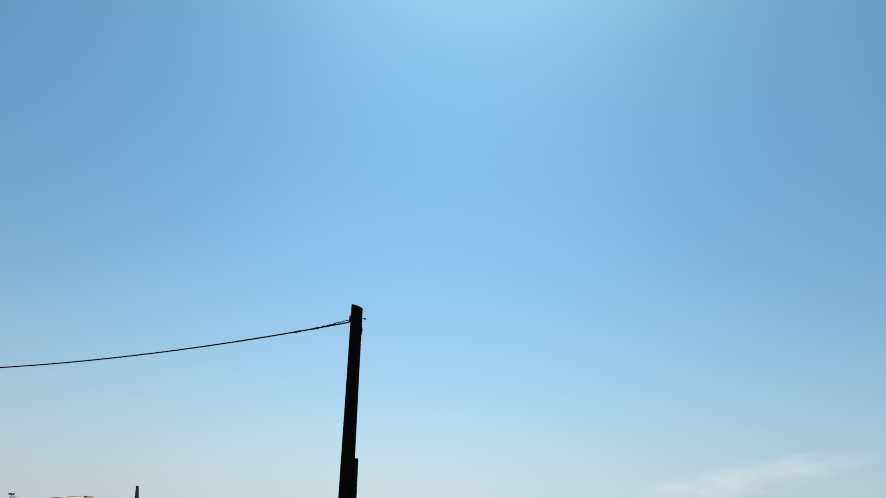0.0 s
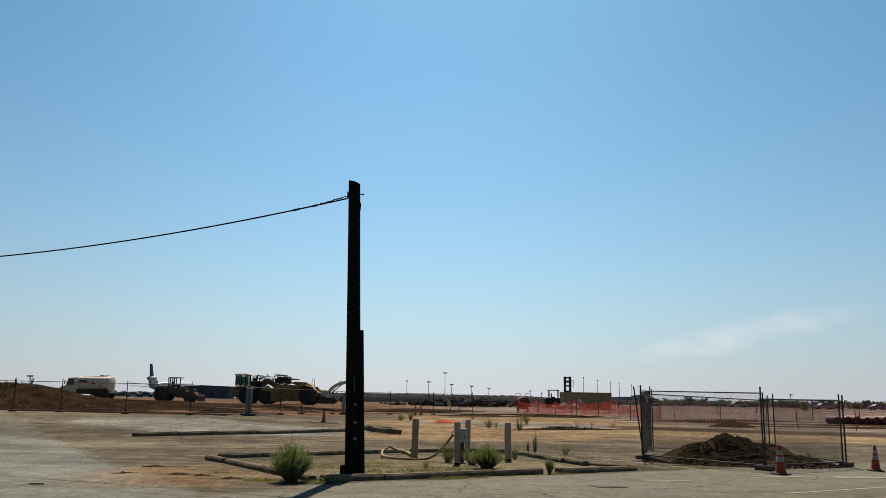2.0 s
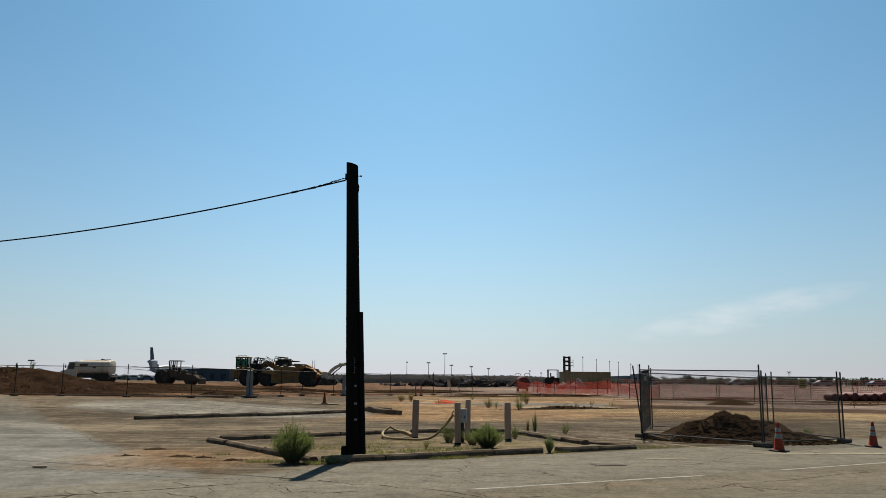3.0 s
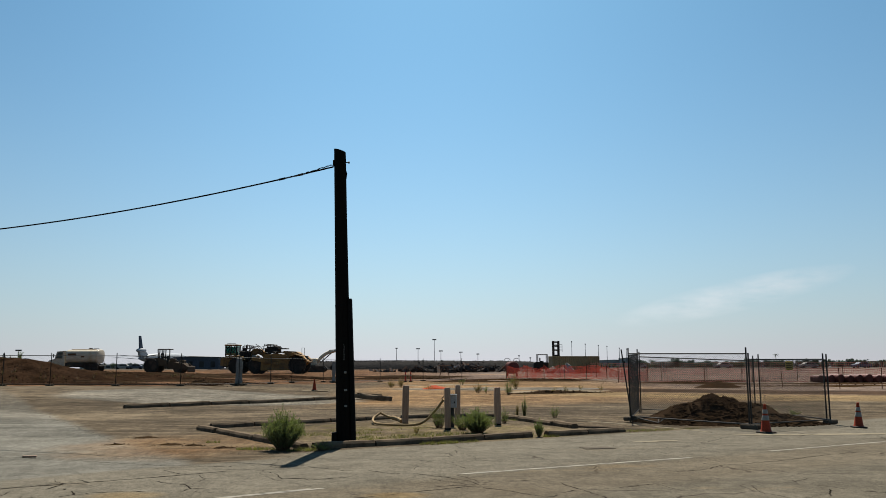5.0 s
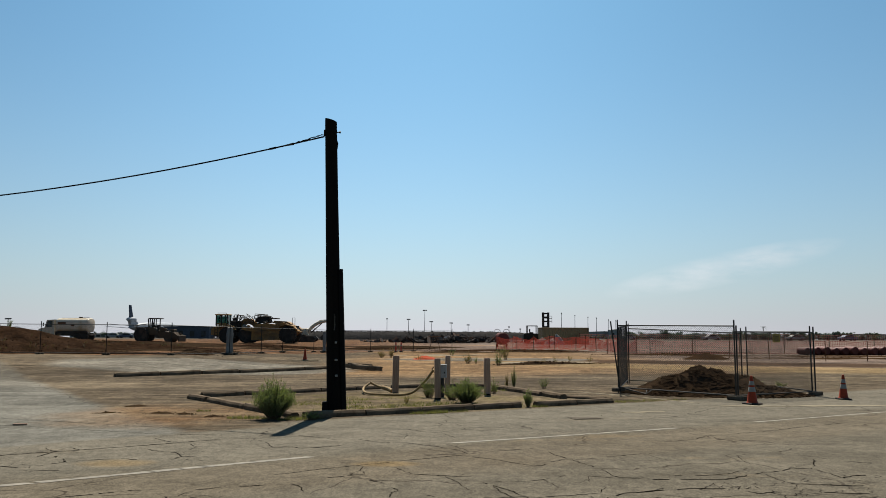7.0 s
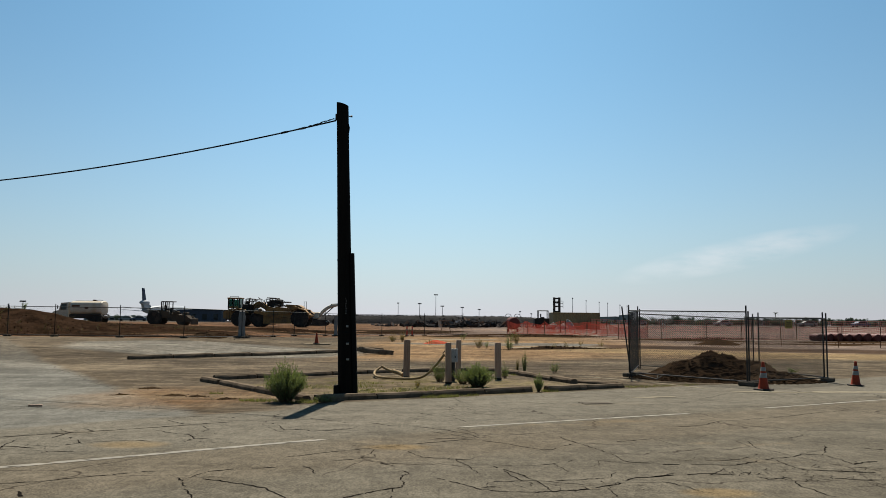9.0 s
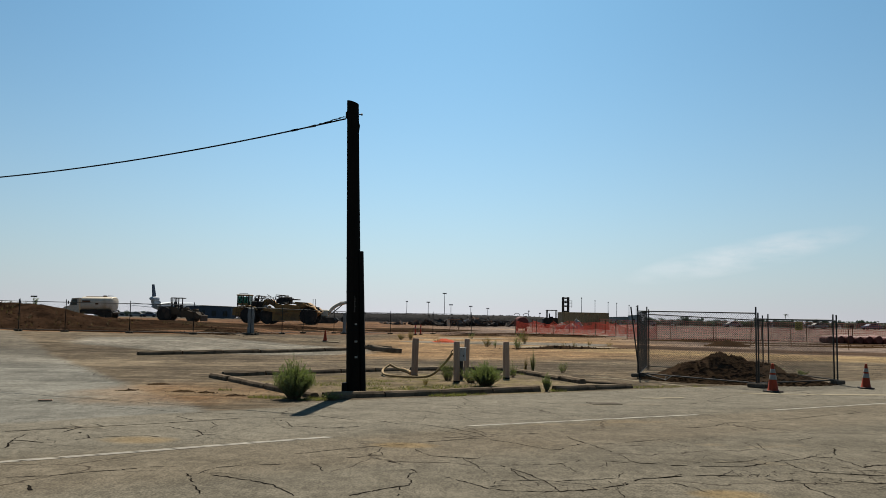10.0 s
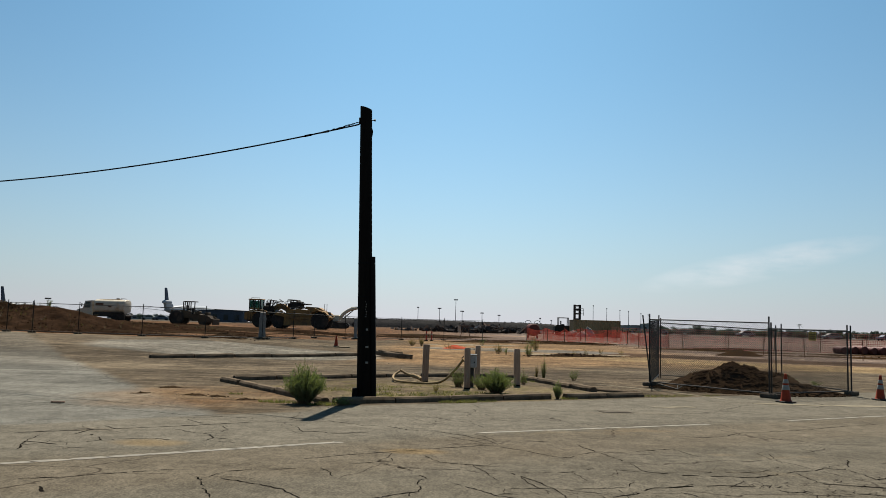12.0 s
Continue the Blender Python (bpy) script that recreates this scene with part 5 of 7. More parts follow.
# ---- cones and delineators ----
def build_cone(place, h, label, bands=True):
    top = thing("traffic_cone", place, label, "traffic cone", "traffic cones")
    k = h / 0.71
    s = Shape()
    ring = [(-0.19, -0.15), (-0.15, -0.19), (0.15, -0.19), (0.19, -0.15), (0.19, 0.15), (0.15, 0.19), (-0.15, 0.19), (-0.19, 0.15)]
    verts = [(x * k * g, y * k * g, z) for z, g in ((0.0, 1.0), (0.03 * k, 1.0), (0.04 * k, 0.93)) for x, y in ring]
    faces = [tuple(range(8))[::-1], tuple(range(16, 24))] + [(i * 8 + j, i * 8 + (j + 1) % 8, (i + 1) * 8 + (j + 1) % 8, (i + 1) * 8 + j) for i in range(2) for j in range(8)]
    part("base", s.add(verts, faces), M_RUBBER, top, "black rubber base")

    def rad(z):
        return (0.135 - 0.105 * (z / 0.71)) * k

    part("body", Shape().lathe([(rad(0) + 0.012 * k, 0.04 * k), (rad(0.06), 0.07 * k), (rad(0.35), 0.35 * k), (rad(0.66), 0.66 * k), (rad(0.70), 0.70 * k), (rad(0.71) * 0.7, 0.71 * k)], 28), M_ORANGE, top)
    if bands:
        for z0, z1 in ((0.31, 0.43), (0.475, 0.575)):
            part("reflective_band", Shape().lathe([(rad(z0), z0 * k), (rad(z0) + 0.004, (z0 + 0.005) * k), (rad(z1) + 0.004, (z1 - 0.005) * k), (rad(z1), z1 * k)], 28), M_WHITE, top, "white reflective band")
    return top


build_cone(pose(8.12, 20.35, 0, 0, 0, 20), 0.70, "orange traffic cone with two white reflective bands, at the fence")
build_cone(pose(11.28, 22.05, 0, 0, 1.5, -10), 0.66, "scuffed orange traffic cone with white bands, beside the fence")
build_cone(on(-7.35, 50.6, 0, 0.045), 0.70, "plain orange traffic cone standing on the dusty lot", False)
for x, y in ((-2.45, 69.2), (-2.02, 69.6)):
    d = thing("delineator", on(x, y) @ Matrix.Diagonal((0.8, 0.8, 0.82, 1)), "slim orange delineator post on a rubber base", "delineator", "delineators")
    part("base", Shape().box((0, 0, 0.05), (0.4, 0.4, 0.1), 0.03), M_RUBBER, d)
    part("tube", Shape().lathe([(0.085, 0.1), (0.075, 0.3), (0.07, 0.95), (0.04, 1.02)], 14), M_NET, d)
    part("band", Shape().lathe([(0.078, 0.6), (0.08, 0.61), (0.08, 0.72), (0.078, 0.73)], 14), M_WHITE, d)
slab = part("loose_slab", Shape().box((0, 0, 0.02), (1.6, 0.8, 0.05), 0.015), M_SLAB)
slab.matrix_basis = on(-7.3, 50.6, 4)
tagged(slab, "thin pale slab lying under an orange cone", "slab")
stick = part("board_scrap", Shape().box((0, 0, 0.02), (0.24, 0.05, 0.03), 0.005), M_POST)
stick.matrix_basis = pose(-7.35, 15.25, 0, 0, 0, 12)
tagged(stick, "small dark splinter of board on the concrete", "board")
cover = thing("utility_cover", pose(3.25, 16.68, 0, 0, 0, 10), "flat pale utility cover set in the asphalt", "cover")
part("frame", Shape().box((0, 0, 0.004), (0.62, 0.42, 0.010), 0.003), M_CONCRETE, cover)
part("lid", Shape().box((0, 0, 0.008), (0.54, 0.34, 0.014), 0.004), M_CONCRETE, cover)
rag = heap("fallen_net", 0.05, 54.3, 0.95, 0.6, 0.24, 0, M_RAG, "crumpled heap of bright orange safety netting on the ground", 21, 0, 0.10, 0.7, 24, "netting")


# ---- wire fence across the lot ----
LOT = ((-31.2, 48.8), (-27.0, 48.9), (-25.5, 49.0), (-22.8, 49.2), (-19.0, 49.4), (-15.3, 49.9), (-12.6, 53.3), (-11.5, 58.0), (-10.7, 62.0), (-8.9, 66.0), (-4.6, 69.6), (-1.0, 71.2), (2.4, 73.0))
for i in range(len(LOT) - 1):
    a, b = LOT[i], LOT[i + 1]
    fence_panel(a, b, lie(*a), lie(*b), "dusty chain-link fence panel along the edge of the lot", "panels along the lot", 0.13, 0.0017, 0.024, 1.78, 0.10, name="chain_link_fence")


def grey_pillar(x, y, w, h, label, seed):
    top = thing("wrapped_post", on(x, y), label, "post")
    rng = random.Random(seed)
    rows = [(w / 2 * rng.uniform(0.85, 1.12), h * i / 9) for i in range(10)]
    part("wrap", Shape().lathe(rows + [(w * 0.3, h + 0.03)], 14), M_WRAP, top)
    part("foot", Shape().box((0, 0, 0.06), (w * 2.2, w * 1.6, 0.12), 0.02), M_CONCRETE, top)


grey_pillar(-12.75, 53.9, 0.44, 1.72, "grey wrapped post standing at the wire fence", 1)
grey_pillar(-8.1, 66.3, 0.27, 1.68, "thin grey wrapped post standing at the wire fence", 2)


# ---- orange safety net ----
def safety_net(pts, h, sag, label, seed, cell=0.115, mat=M_NET):
    """Netting hung between steel pickets along pts."""
    rng = random.Random(seed)
    top = thing("safety_net", on(*pts[0]), label, "safety net", "orange safety nets")
    ox, oy, oz = pts[0][0], pts[0][1], lie(*pts[0])
    s = Shape()
    w = 0.022
    for i in range(len(pts) - 1):
        a, b = Vector((*pts[i], lie(*pts[i]))), Vector((*pts[i + 1], lie(*pts[i + 1])))
        k = (b - a).length
        n = max(2, int(k / cell))
        dip, slack = sag * rng.uniform(0.4, 1.3), rng.uniform(0, 0.08)

        def at(u, v):
            p = a.lerp(b, u)
            d = dip * 4 * u * (1 - u)
            return Vector((p.x - ox, p.y - oy, p.z - oz + 0.05 + (h - d) * v + 0.03 * math.sin(u * 9 + i)))

        rowsn = max(5, int(h / cell))
        for j in range(rowsn + 1):
            v = j / rowsn
            ww = w * (1.6 if j in (0, rowsn) else 1)
            ring = [at(q / n, v) for q in range(n + 1)]
            verts = [p + Vector((0, 0, sg * ww / 2)) for p in ring for sg in (-1, 1)]
            s.add(verts, [(2 * q, 2 * q + 2, 2 * q + 3, 2 * q + 1) for q in range(n)])
        e = (b - a).normalized() * w / 2
        for q in range(n + 1):
            p0, p1 = at(q / n, 0), at(q / n, 1)
            s.add([p0 - e, p0 + e, p1 + e, p1 - e], [(0, 1, 2, 3)])
    part("netting", s, mat, top, smooth=0)
    for x, y in pts:
        part("picket", Shape().tube([(x - ox, y - oy, lie(x, y) - oz), (x - ox + rng.uniform(-0.05, 0.05), y - oy, lie(x, y) - oz + h + 0.22)], 0.03, 6), M_RUST, top)
    return top


safety_net(((6.9, 79.5), (8.8, 78.6), (10.4, 78.4), (12.2, 77.4), (14.0, 76.0), (15.6, 74.6), (17.0, 70.5), (17.6, 68.0)), 1.15, 0.42, "sagging orange plastic safety net before the tan container", 1, 0.095)
safety_net(((9.0, 84.0), (12.6, 82.8), (16.0, 81.6), (19.4, 81.0)), 1.15, 0.3, "second run of sagging orange safety net", 2)
safety_net(((14.6, 65.6), (18.0, 65.3), (21.5, 65.0), (25.0, 64.8), (28.5, 64.6), (32.0, 64.4), (35.5, 64.2), (39.0, 64.0)), 1.0, 0.08, "long taut run of faded orange safety net", 3, 0.13, M_NETFAR)
safety_net(((18.5, 98.0), (27.0, 97.0), (36.0, 96.2), (45.0, 95.2), (54.0, 94.4), (63.0, 93.5)), 1.2, 0.05, "long far run of faded orange safety net", 4, 0.24, M_NETFAR)
for i, (x, y) in enumerate(((19.0, 67.3), (19.4, 59.2), (21.4, 57.4), (22.8, 54.0), (24.9, 50.6), (27.4, 50.4))):
    p = thing("picket_post", on(x, y, 0, -0.02), "rusty steel picket standing on the haul road edge", "post", "steel pickets")
    part("stake", Shape().box((0, 0, 0.65), (0.05, 0.012, 1.3), 0.003, pose(0, 0, 0, 0, (i % 3 - 1) * 2.0, 0)), M_RUST, p)
    part("web", Shape().box((0, 0.022, 0.65), (0.012, 0.04, 1.3), 0.003, pose(0, 0, 0, 0, (i % 3 - 1) * 2.0, 0)), M_RUST, p)
for i in range(13):
    x, y = 29.3 + i * 0.66, 63.0 - i * 0.14
    d = thing("plastic_drum", on(x, y, 8 + (i * 37) % 13), "red-brown ribbed plastic drum lying beside the haul road", "drum", "plastic drums")
    r = 0.28 + 0.02 * ((i * 7) % 3)
    lay = pose(0, 0, r, 90, 0, 0)
    part("shell", Shape().lathe([(r * 0.9, -0.55), (r, -0.5), (r, -0.2), (r * 0.95, -0.17), (r * 0.95, -0.12), (r, -0.09), (r, 0.2), (r * 0.95, 0.23), (r, 0.27), (r, 0.5), (r * 0.9, 0.55)], 20, lay), M_DRUM, d)
    part("lid", Shape().lathe([(r * 0.82, 0.552), (r * 0.82, 0.575), (r * 0.7, 0.58)], 20, lay), M_DRUM, d)

plant("sapling", on(-31.1, 62.0, 0, 1.3), 1.25, 0.3, 14, 30, 0.16, M_LEAF, "thin sapling growing on the crest of the earth bank", 140)


# ---- machines ----
def wheel(parent, x, y, r, w, z=None, rim=M_YELLOW, lugs=18):
    """A tyre with its lugs, lying across y; the rim is its sub-part."""
    m = pose(x, y, r if z is None else z, 90, 0, 0)
    s = Shape().lathe([(r * 0.55, -w / 2), (r * 0.8, -w / 2 - 0.02), (r * 0.96, -w * 0.42), (r, -w * 0.3), (r, w * 0.3), (r * 0.96, w * 0.42), (r * 0.8, w / 2 + 0.02), (r * 0.55, w / 2)], 30, m)
    for i in range(lugs):
        a = 2 * math.pi * i / lugs
        s.box((r * 1.0, 0, 0), (r * 0.08, r * 0.13, w * 0.8), 0.0, m @ pose(0, 0, 0, 0, 0, math.degrees(a)))
    tyre = part("tyre", s, M_RUBBER, parent)
    part("rim", Shape().lathe([(r * 0.50, -w * 0.46), (r * 0.56, -w * 0.5), (r * 0.2, -w * 0.2), (r * 0.2, w * 0.2), (r * 0.56, w * 0.5), (r * 0.50, w * 0.46)], 24, m), rim, tyre)
    return tyre


def build_scraper():
    top = thing("scraper", on(-17.85, 88.5, -4), "dusty yellow twin-engine wheel scraper with a green-glazed cab", "earthmover")
    # tractor; the front is at -x
    top.scale = (0.88, 0.88, 0.88)
    part("hood", Shape().prism([(-5.6, 0.95), (-5.6, 1.75), (-5.2, 1.95), (-3.9, 2.05), (-3.9, 0.8)], -1.0, 1.0), M_YELLOW, top)
    part("tractor_frame", Shape().box((-3.6, 0, 1.05), (3.6, 1.5, 0.6), 0.06), M_BLACK, top)
    cab = part("cab", Shape().box((-4.35, -0.2, 1.95), (1.45, 1.5, 0.35), 0.04), M_YELLOW, top)
    part("roof", Shape().box((-4.35, -0.2, 3.42), (1.65, 1.7, 0.14), 0.05), M_YELLOW, cab)
    for x in (-5.02, -4.36, -3.69):
        for y in (-0.9, 0.5):
            part("pillar", Shape().box((x, y, 2.75), (0.15, 0.12, 1.25), 0.01), M_BLACK, cab)
    for y in (-0.9, 0.5):
        for x in (-4.69, -4.02):
            part("side_window", Shape().box((x, y, 2.78), (0.46, 0.02, 0.9)), M_GLASS, cab)
    for x in (-5.02, -3.69):
        part("end_window", Shape().box((x, -0.2, 2.78), (0.02, 1.3, 1.12)), M_GLASS, cab)
    for x, y in ((-3.55, -1.15), (-3.55, 1.15)):
        wheel(top, x, y, 0.95, 0.68)
    for y in (-1.15, 1.15):
        part("mudguard", Shape().prism([(-4.6, 1.7), (-4.3, 2.05), (-3.6, 2.2), (-2.8, 2.05), (-2.45, 1.6), (-2.75, 1.6), (-3.6, 2.1), (-4.3, 1.95)], y - 0.4, y + 0.4), M_YELLOW, top)
    part("engine", Shape().box((-2.75, 0, 2.15), (1.3, 1.4, 1.1), 0.08), M_BLACK, top)
    part("exhaust", Shape().tube([(-2.6, -0.4, 2.6), (-2.6, -0.4, 3.35), (-2.45, -0.4, 3.45)], 0.08, 10), M_BLACK, top)
    part("air_cleaner", Shape().lathe([(0.1, 2.65), (0.22, 2.7), (0.22, 3.05), (0.1, 3.12)], 14, pose(-3.1, 0.3, 0)), M_BLACK, top)
    # gooseneck and bowl
    part("gooseneck", Shape().prism([(-2.4, 1.5), (-2.3, 2.5), (-1.7, 3.0), (-0.9, 2.95), (-0.2, 2.4), (0.3, 1.5), (-0.2, 1.4), (-0.7, 2.1), (-1.3, 2.4), (-1.8, 2.1), (-1.9, 1.3)], -0.35, 0.35), M_YELLOW, top)
    for y in (-0.55, 0.55):
        part("steering_ram", Shape().tube([(-2.2, y, 1.5), (-1.0, y, 1.9)], 0.09, 10), M_BLACK, top)
        part("pivot_disc", Shape().lathe([(0.24, -0.08), (0.28, 0.0), (0.24, 0.08)], 20, pose(-1.55, y * 1.5, 1.95, 90, 0, 0)), M_TARP, top)
    part("pipe_rack", Shape().tube([(-2.3, -0.5, 2.95), (-2.2, -0.5, 3.3), (-1.2, -0.5, 3.25), (-0.9, -0.5, 2.9)], 0.035, 6).tube([(-2.3, 0.5, 2.95), (-2.2, 0.5, 3.3), (-1.2, 0.5, 3.25), (-0.9, 0.5, 2.9)], 0.035, 6).tube([(-2.2, -0.5, 3.3), (-2.2, 0.5, 3.3)], 0.03, 6).tube([(-1.2, -0.5, 3.25), (-1.6, 0.0, 3.55), (-1.2, 0.5, 3.25)], 0.03, 6), M_BLACK, top)
    wheel(top, -1.2, -1.1, 0.92, 0.6)
    wheel(top, -1.2, 1.1, 0.92, 0.6)
    part("bowl", Shape().prism([(-0.5, 0.35), (-0.45, 1.6), (0.1, 2.3), (1.4, 2.35), (2.6, 2.2), (3.2, 1.5), (2.9, 0.4)], -1.55, 1.55), M_YELLOW, top)
    part("apron", Shape().prism([(-0.75, 0.4), (-0.95, 1.0), (-0.6, 1.7), (-0.45, 1.6), (-0.48, 0.4)], -1.3, 1.3), M_BLACK, top)
    part("cutting_edge", Shape().box((-0.1, 0, 0.28), (0.7, 3.0, 0.1), 0.02), M_BLACK, top)
    for y in (-1.6, 1.6):
        part("draft_arm", Shape().prism([(-1.6, 1.6), (-1.5, 1.95), (1.6, 1.35), (1.6, 1.0)], y - 0.12, y + 0.12), M_YELLOW, top)
        part("apron_ram", Shape().tube([(0.2, y * 0.8, 2.35), (1.4, y * 0.8, 2.6)], 0.09, 10), M_BLACK, top)
    part("ejector_frame", Shape().box((0.55, 0, 2.75), (1.7, 1.5, 0.5), 0.05).tube([(-0.5, -0.7, 2.6), (-0.35, -0.7, 3.35), (0.6, -0.7, 3.45), (1.5, -0.7, 3.1)], 0.04, 6).tube([(-0.5, 0.7, 2.6), (-0.35, 0.7, 3.35), (0.6, 0.7, 3.45), (1.5, 0.7, 3.1)], 0.04, 6), M_BLACK, top)
    part("guard_rail", Shape().tube([(-0.4, -0.9, 2.3), (-0.6, -0.9, 3.2), (0.2, -0.9, 3.35), (0.2, -0.9, 2.9)], 0.035, 6).tube([(-0.55, -0.9, 2.9), (0.2, -0.9, 3.0)], 0.03, 6), M_BLACK, top)
    part("top_deck", Shape().box((1.75, 0, 2.98), (1.2, 1.7, 0.12), 0.03).box((0.7, 0, 3.12), (1.1, 1.3, 0.22), 0.05), M_BLACK, top)
    part("ladder", Shape().tube([(-5.15, -1.0, 0.6), (-5.15, -1.0, 1.9)], 0.03, 6).tube([(-4.8, -1.0, 0.6), (-4.8, -1.0, 1.9)], 0.03, 6).tube([(-5.15, -1.0, 0.9), (-4.8, -1.0, 0.9)], 0.025, 6).tube([(-5.15, -1.0, 1.25), (-4.8, -1.0, 1.25)], 0.025, 6).tube([(-5.15, -1.0, 1.6), (-4.8, -1.0, 1.6)], 0.025, 6), M_BLACK, top)
    part("radiator_guard", Shape().tube([(-3.2, -0.7, 2.6), (-3.0, -0.7, 3.25), (-2.2, -0.7, 3.3), (-2.0, -0.7, 2.7)], 0.035, 6).tube([(-3.1, -0.7, 2.95), (-2.1, -0.7, 3.0)], 0.03, 6).tube([(-2.9, -0.7, 3.25), (-2.5, -0.7, 2.7)], 0.03, 6), M_BLACK, top)
    part("hydraulic_hose", Shape().tube(bend([(-2.3, -0.6, 2.5), (-1.9, -0.7, 3.1), (-1.2, -0.7, 3.0), (-0.6, -0.7, 2.5)], 5), 0.05, 6), M_RUBBER, top)
    for z in (1.15, 1.55, 1.95):
        part("bowl_rib", Shape().box((1.2, -1.58, z), (2.6, 0.08, 0.1), 0.02), M_YELLOW, top)
    for x0, x1, z0, z1 in ((-3.05, -1.95, 2.65, 3.42), (-0.55, 1.05, 2.55, 3.52)):
        for y in (-0.75, 0.75):
            part("cage", Shape().tube([(x0, y, z0), (x0 + 0.25, y, z1), (x1 - 0.2, y, z1 - 0.06), (x1, y, z0 + 0.3)], 0.04, 6).tube([(x0 + 0.12, y, (z0 + z1) / 2), (x1 - 0.1, y, (z0 + z1) / 2)], 0.03, 6), M_BLACK, top)
            for k in range(3):
                u = x0 + 0.3 + (x1 - x0 - 0.5) * (k + 0.5) / 3
                part("cage_bar", Shape().tube([(u, y, z0), (u + 0.1, y, z1 - 0.02)], 0.025, 5), M_BLACK, top)
    for i in range(5):
        x = -2.9 + 0.28 * i
        part("pipe", Shape().tube(bend([(x, -0.72, 1.7), (x + 0.05, -0.78, 2.2 + 0.1 * (i % 3)), (x + 0.3, -0.72, 2.6 + 0.08 * (i % 2))], 4), 0.055, 6), M_RUBBER if i % 2 else M_BLACK, top)
    part("radiator", Shape().box((0.5, 0, 2.95), (1.0, 1.4, 0.6), 0.06), M_BLACK, top)
    part("muffler", Shape().tube([(0.75, -0.3, 3.22), (1.55, -0.3, 3.12)], 0.16, 10), M_BLACK, top)
    part("beacon_rail", Shape().tube([(-4.9, -0.7, 3.5), (-4.9, -0.7, 3.62), (-3.85, -0.7, 3.62), (-3.85, -0.7, 3.5)], 0.025, 5), M_BLACK, cab)
    for y in (-0.93, 0.53):
        part("door_bar", Shape().box((-4.36, y, 2.30), (1.3, 0.05, 0.22), 0.01), M_YELLOW, cab)
    # rear engine
    part("rear_body", Shape().prism([(2.4, 0.9), (2.3, 2.35), (3.2, 2.5), (4.2, 2.2), (4.6, 1.85), (4.95, 1.5), (4.95, 1.25), (4.7, 1.1), (4.5, 0.9)], -1.3, 1.3), M_YELLOW, top)
    part("rear_hood", Shape().prism([(1.9, 2.4), (2.1, 2.7), (3.6, 2.62), (4.2, 2.3), (3.2, 2.45)], -0.95, 0.95), M_YELLOW, top)
    part("grille", Shape().box((4.72, 0, 1.75), (0.08, 1.6, 0.7), 0.02, pose(0, 0, 0, 0, 0, 0)), M_BLACK, top)
    part("hitch", Shape().box((4.95, 0, 1.35), (0.5, 1.8, 0.22), 0.05), M_YELLOW, top)
    part("handrail", Shape().tube([(4.35, -1.0, 2.2), (4.35, -1.0, 3.05), (4.65, -1.0, 3.05), (4.65, -1.0, 2.05)], 0.03, 6), M_BLACK, top)
    for y in (-1.3, 1.3):
        wheel(top, 3.9, y, 1.02, 0.75)
        part("fender", Shape().prism([(2.55, 1.5), (2.9, 2.1), (3.7, 2.3), (4.6, 2.05), (5.1, 1.6), (4.95, 1.55), (4.5, 1.95), (3.7, 2.18), (3.0, 2.0), (2.7, 1.5)], y - 0.45, y + 0.45), M_YELLOW, top)


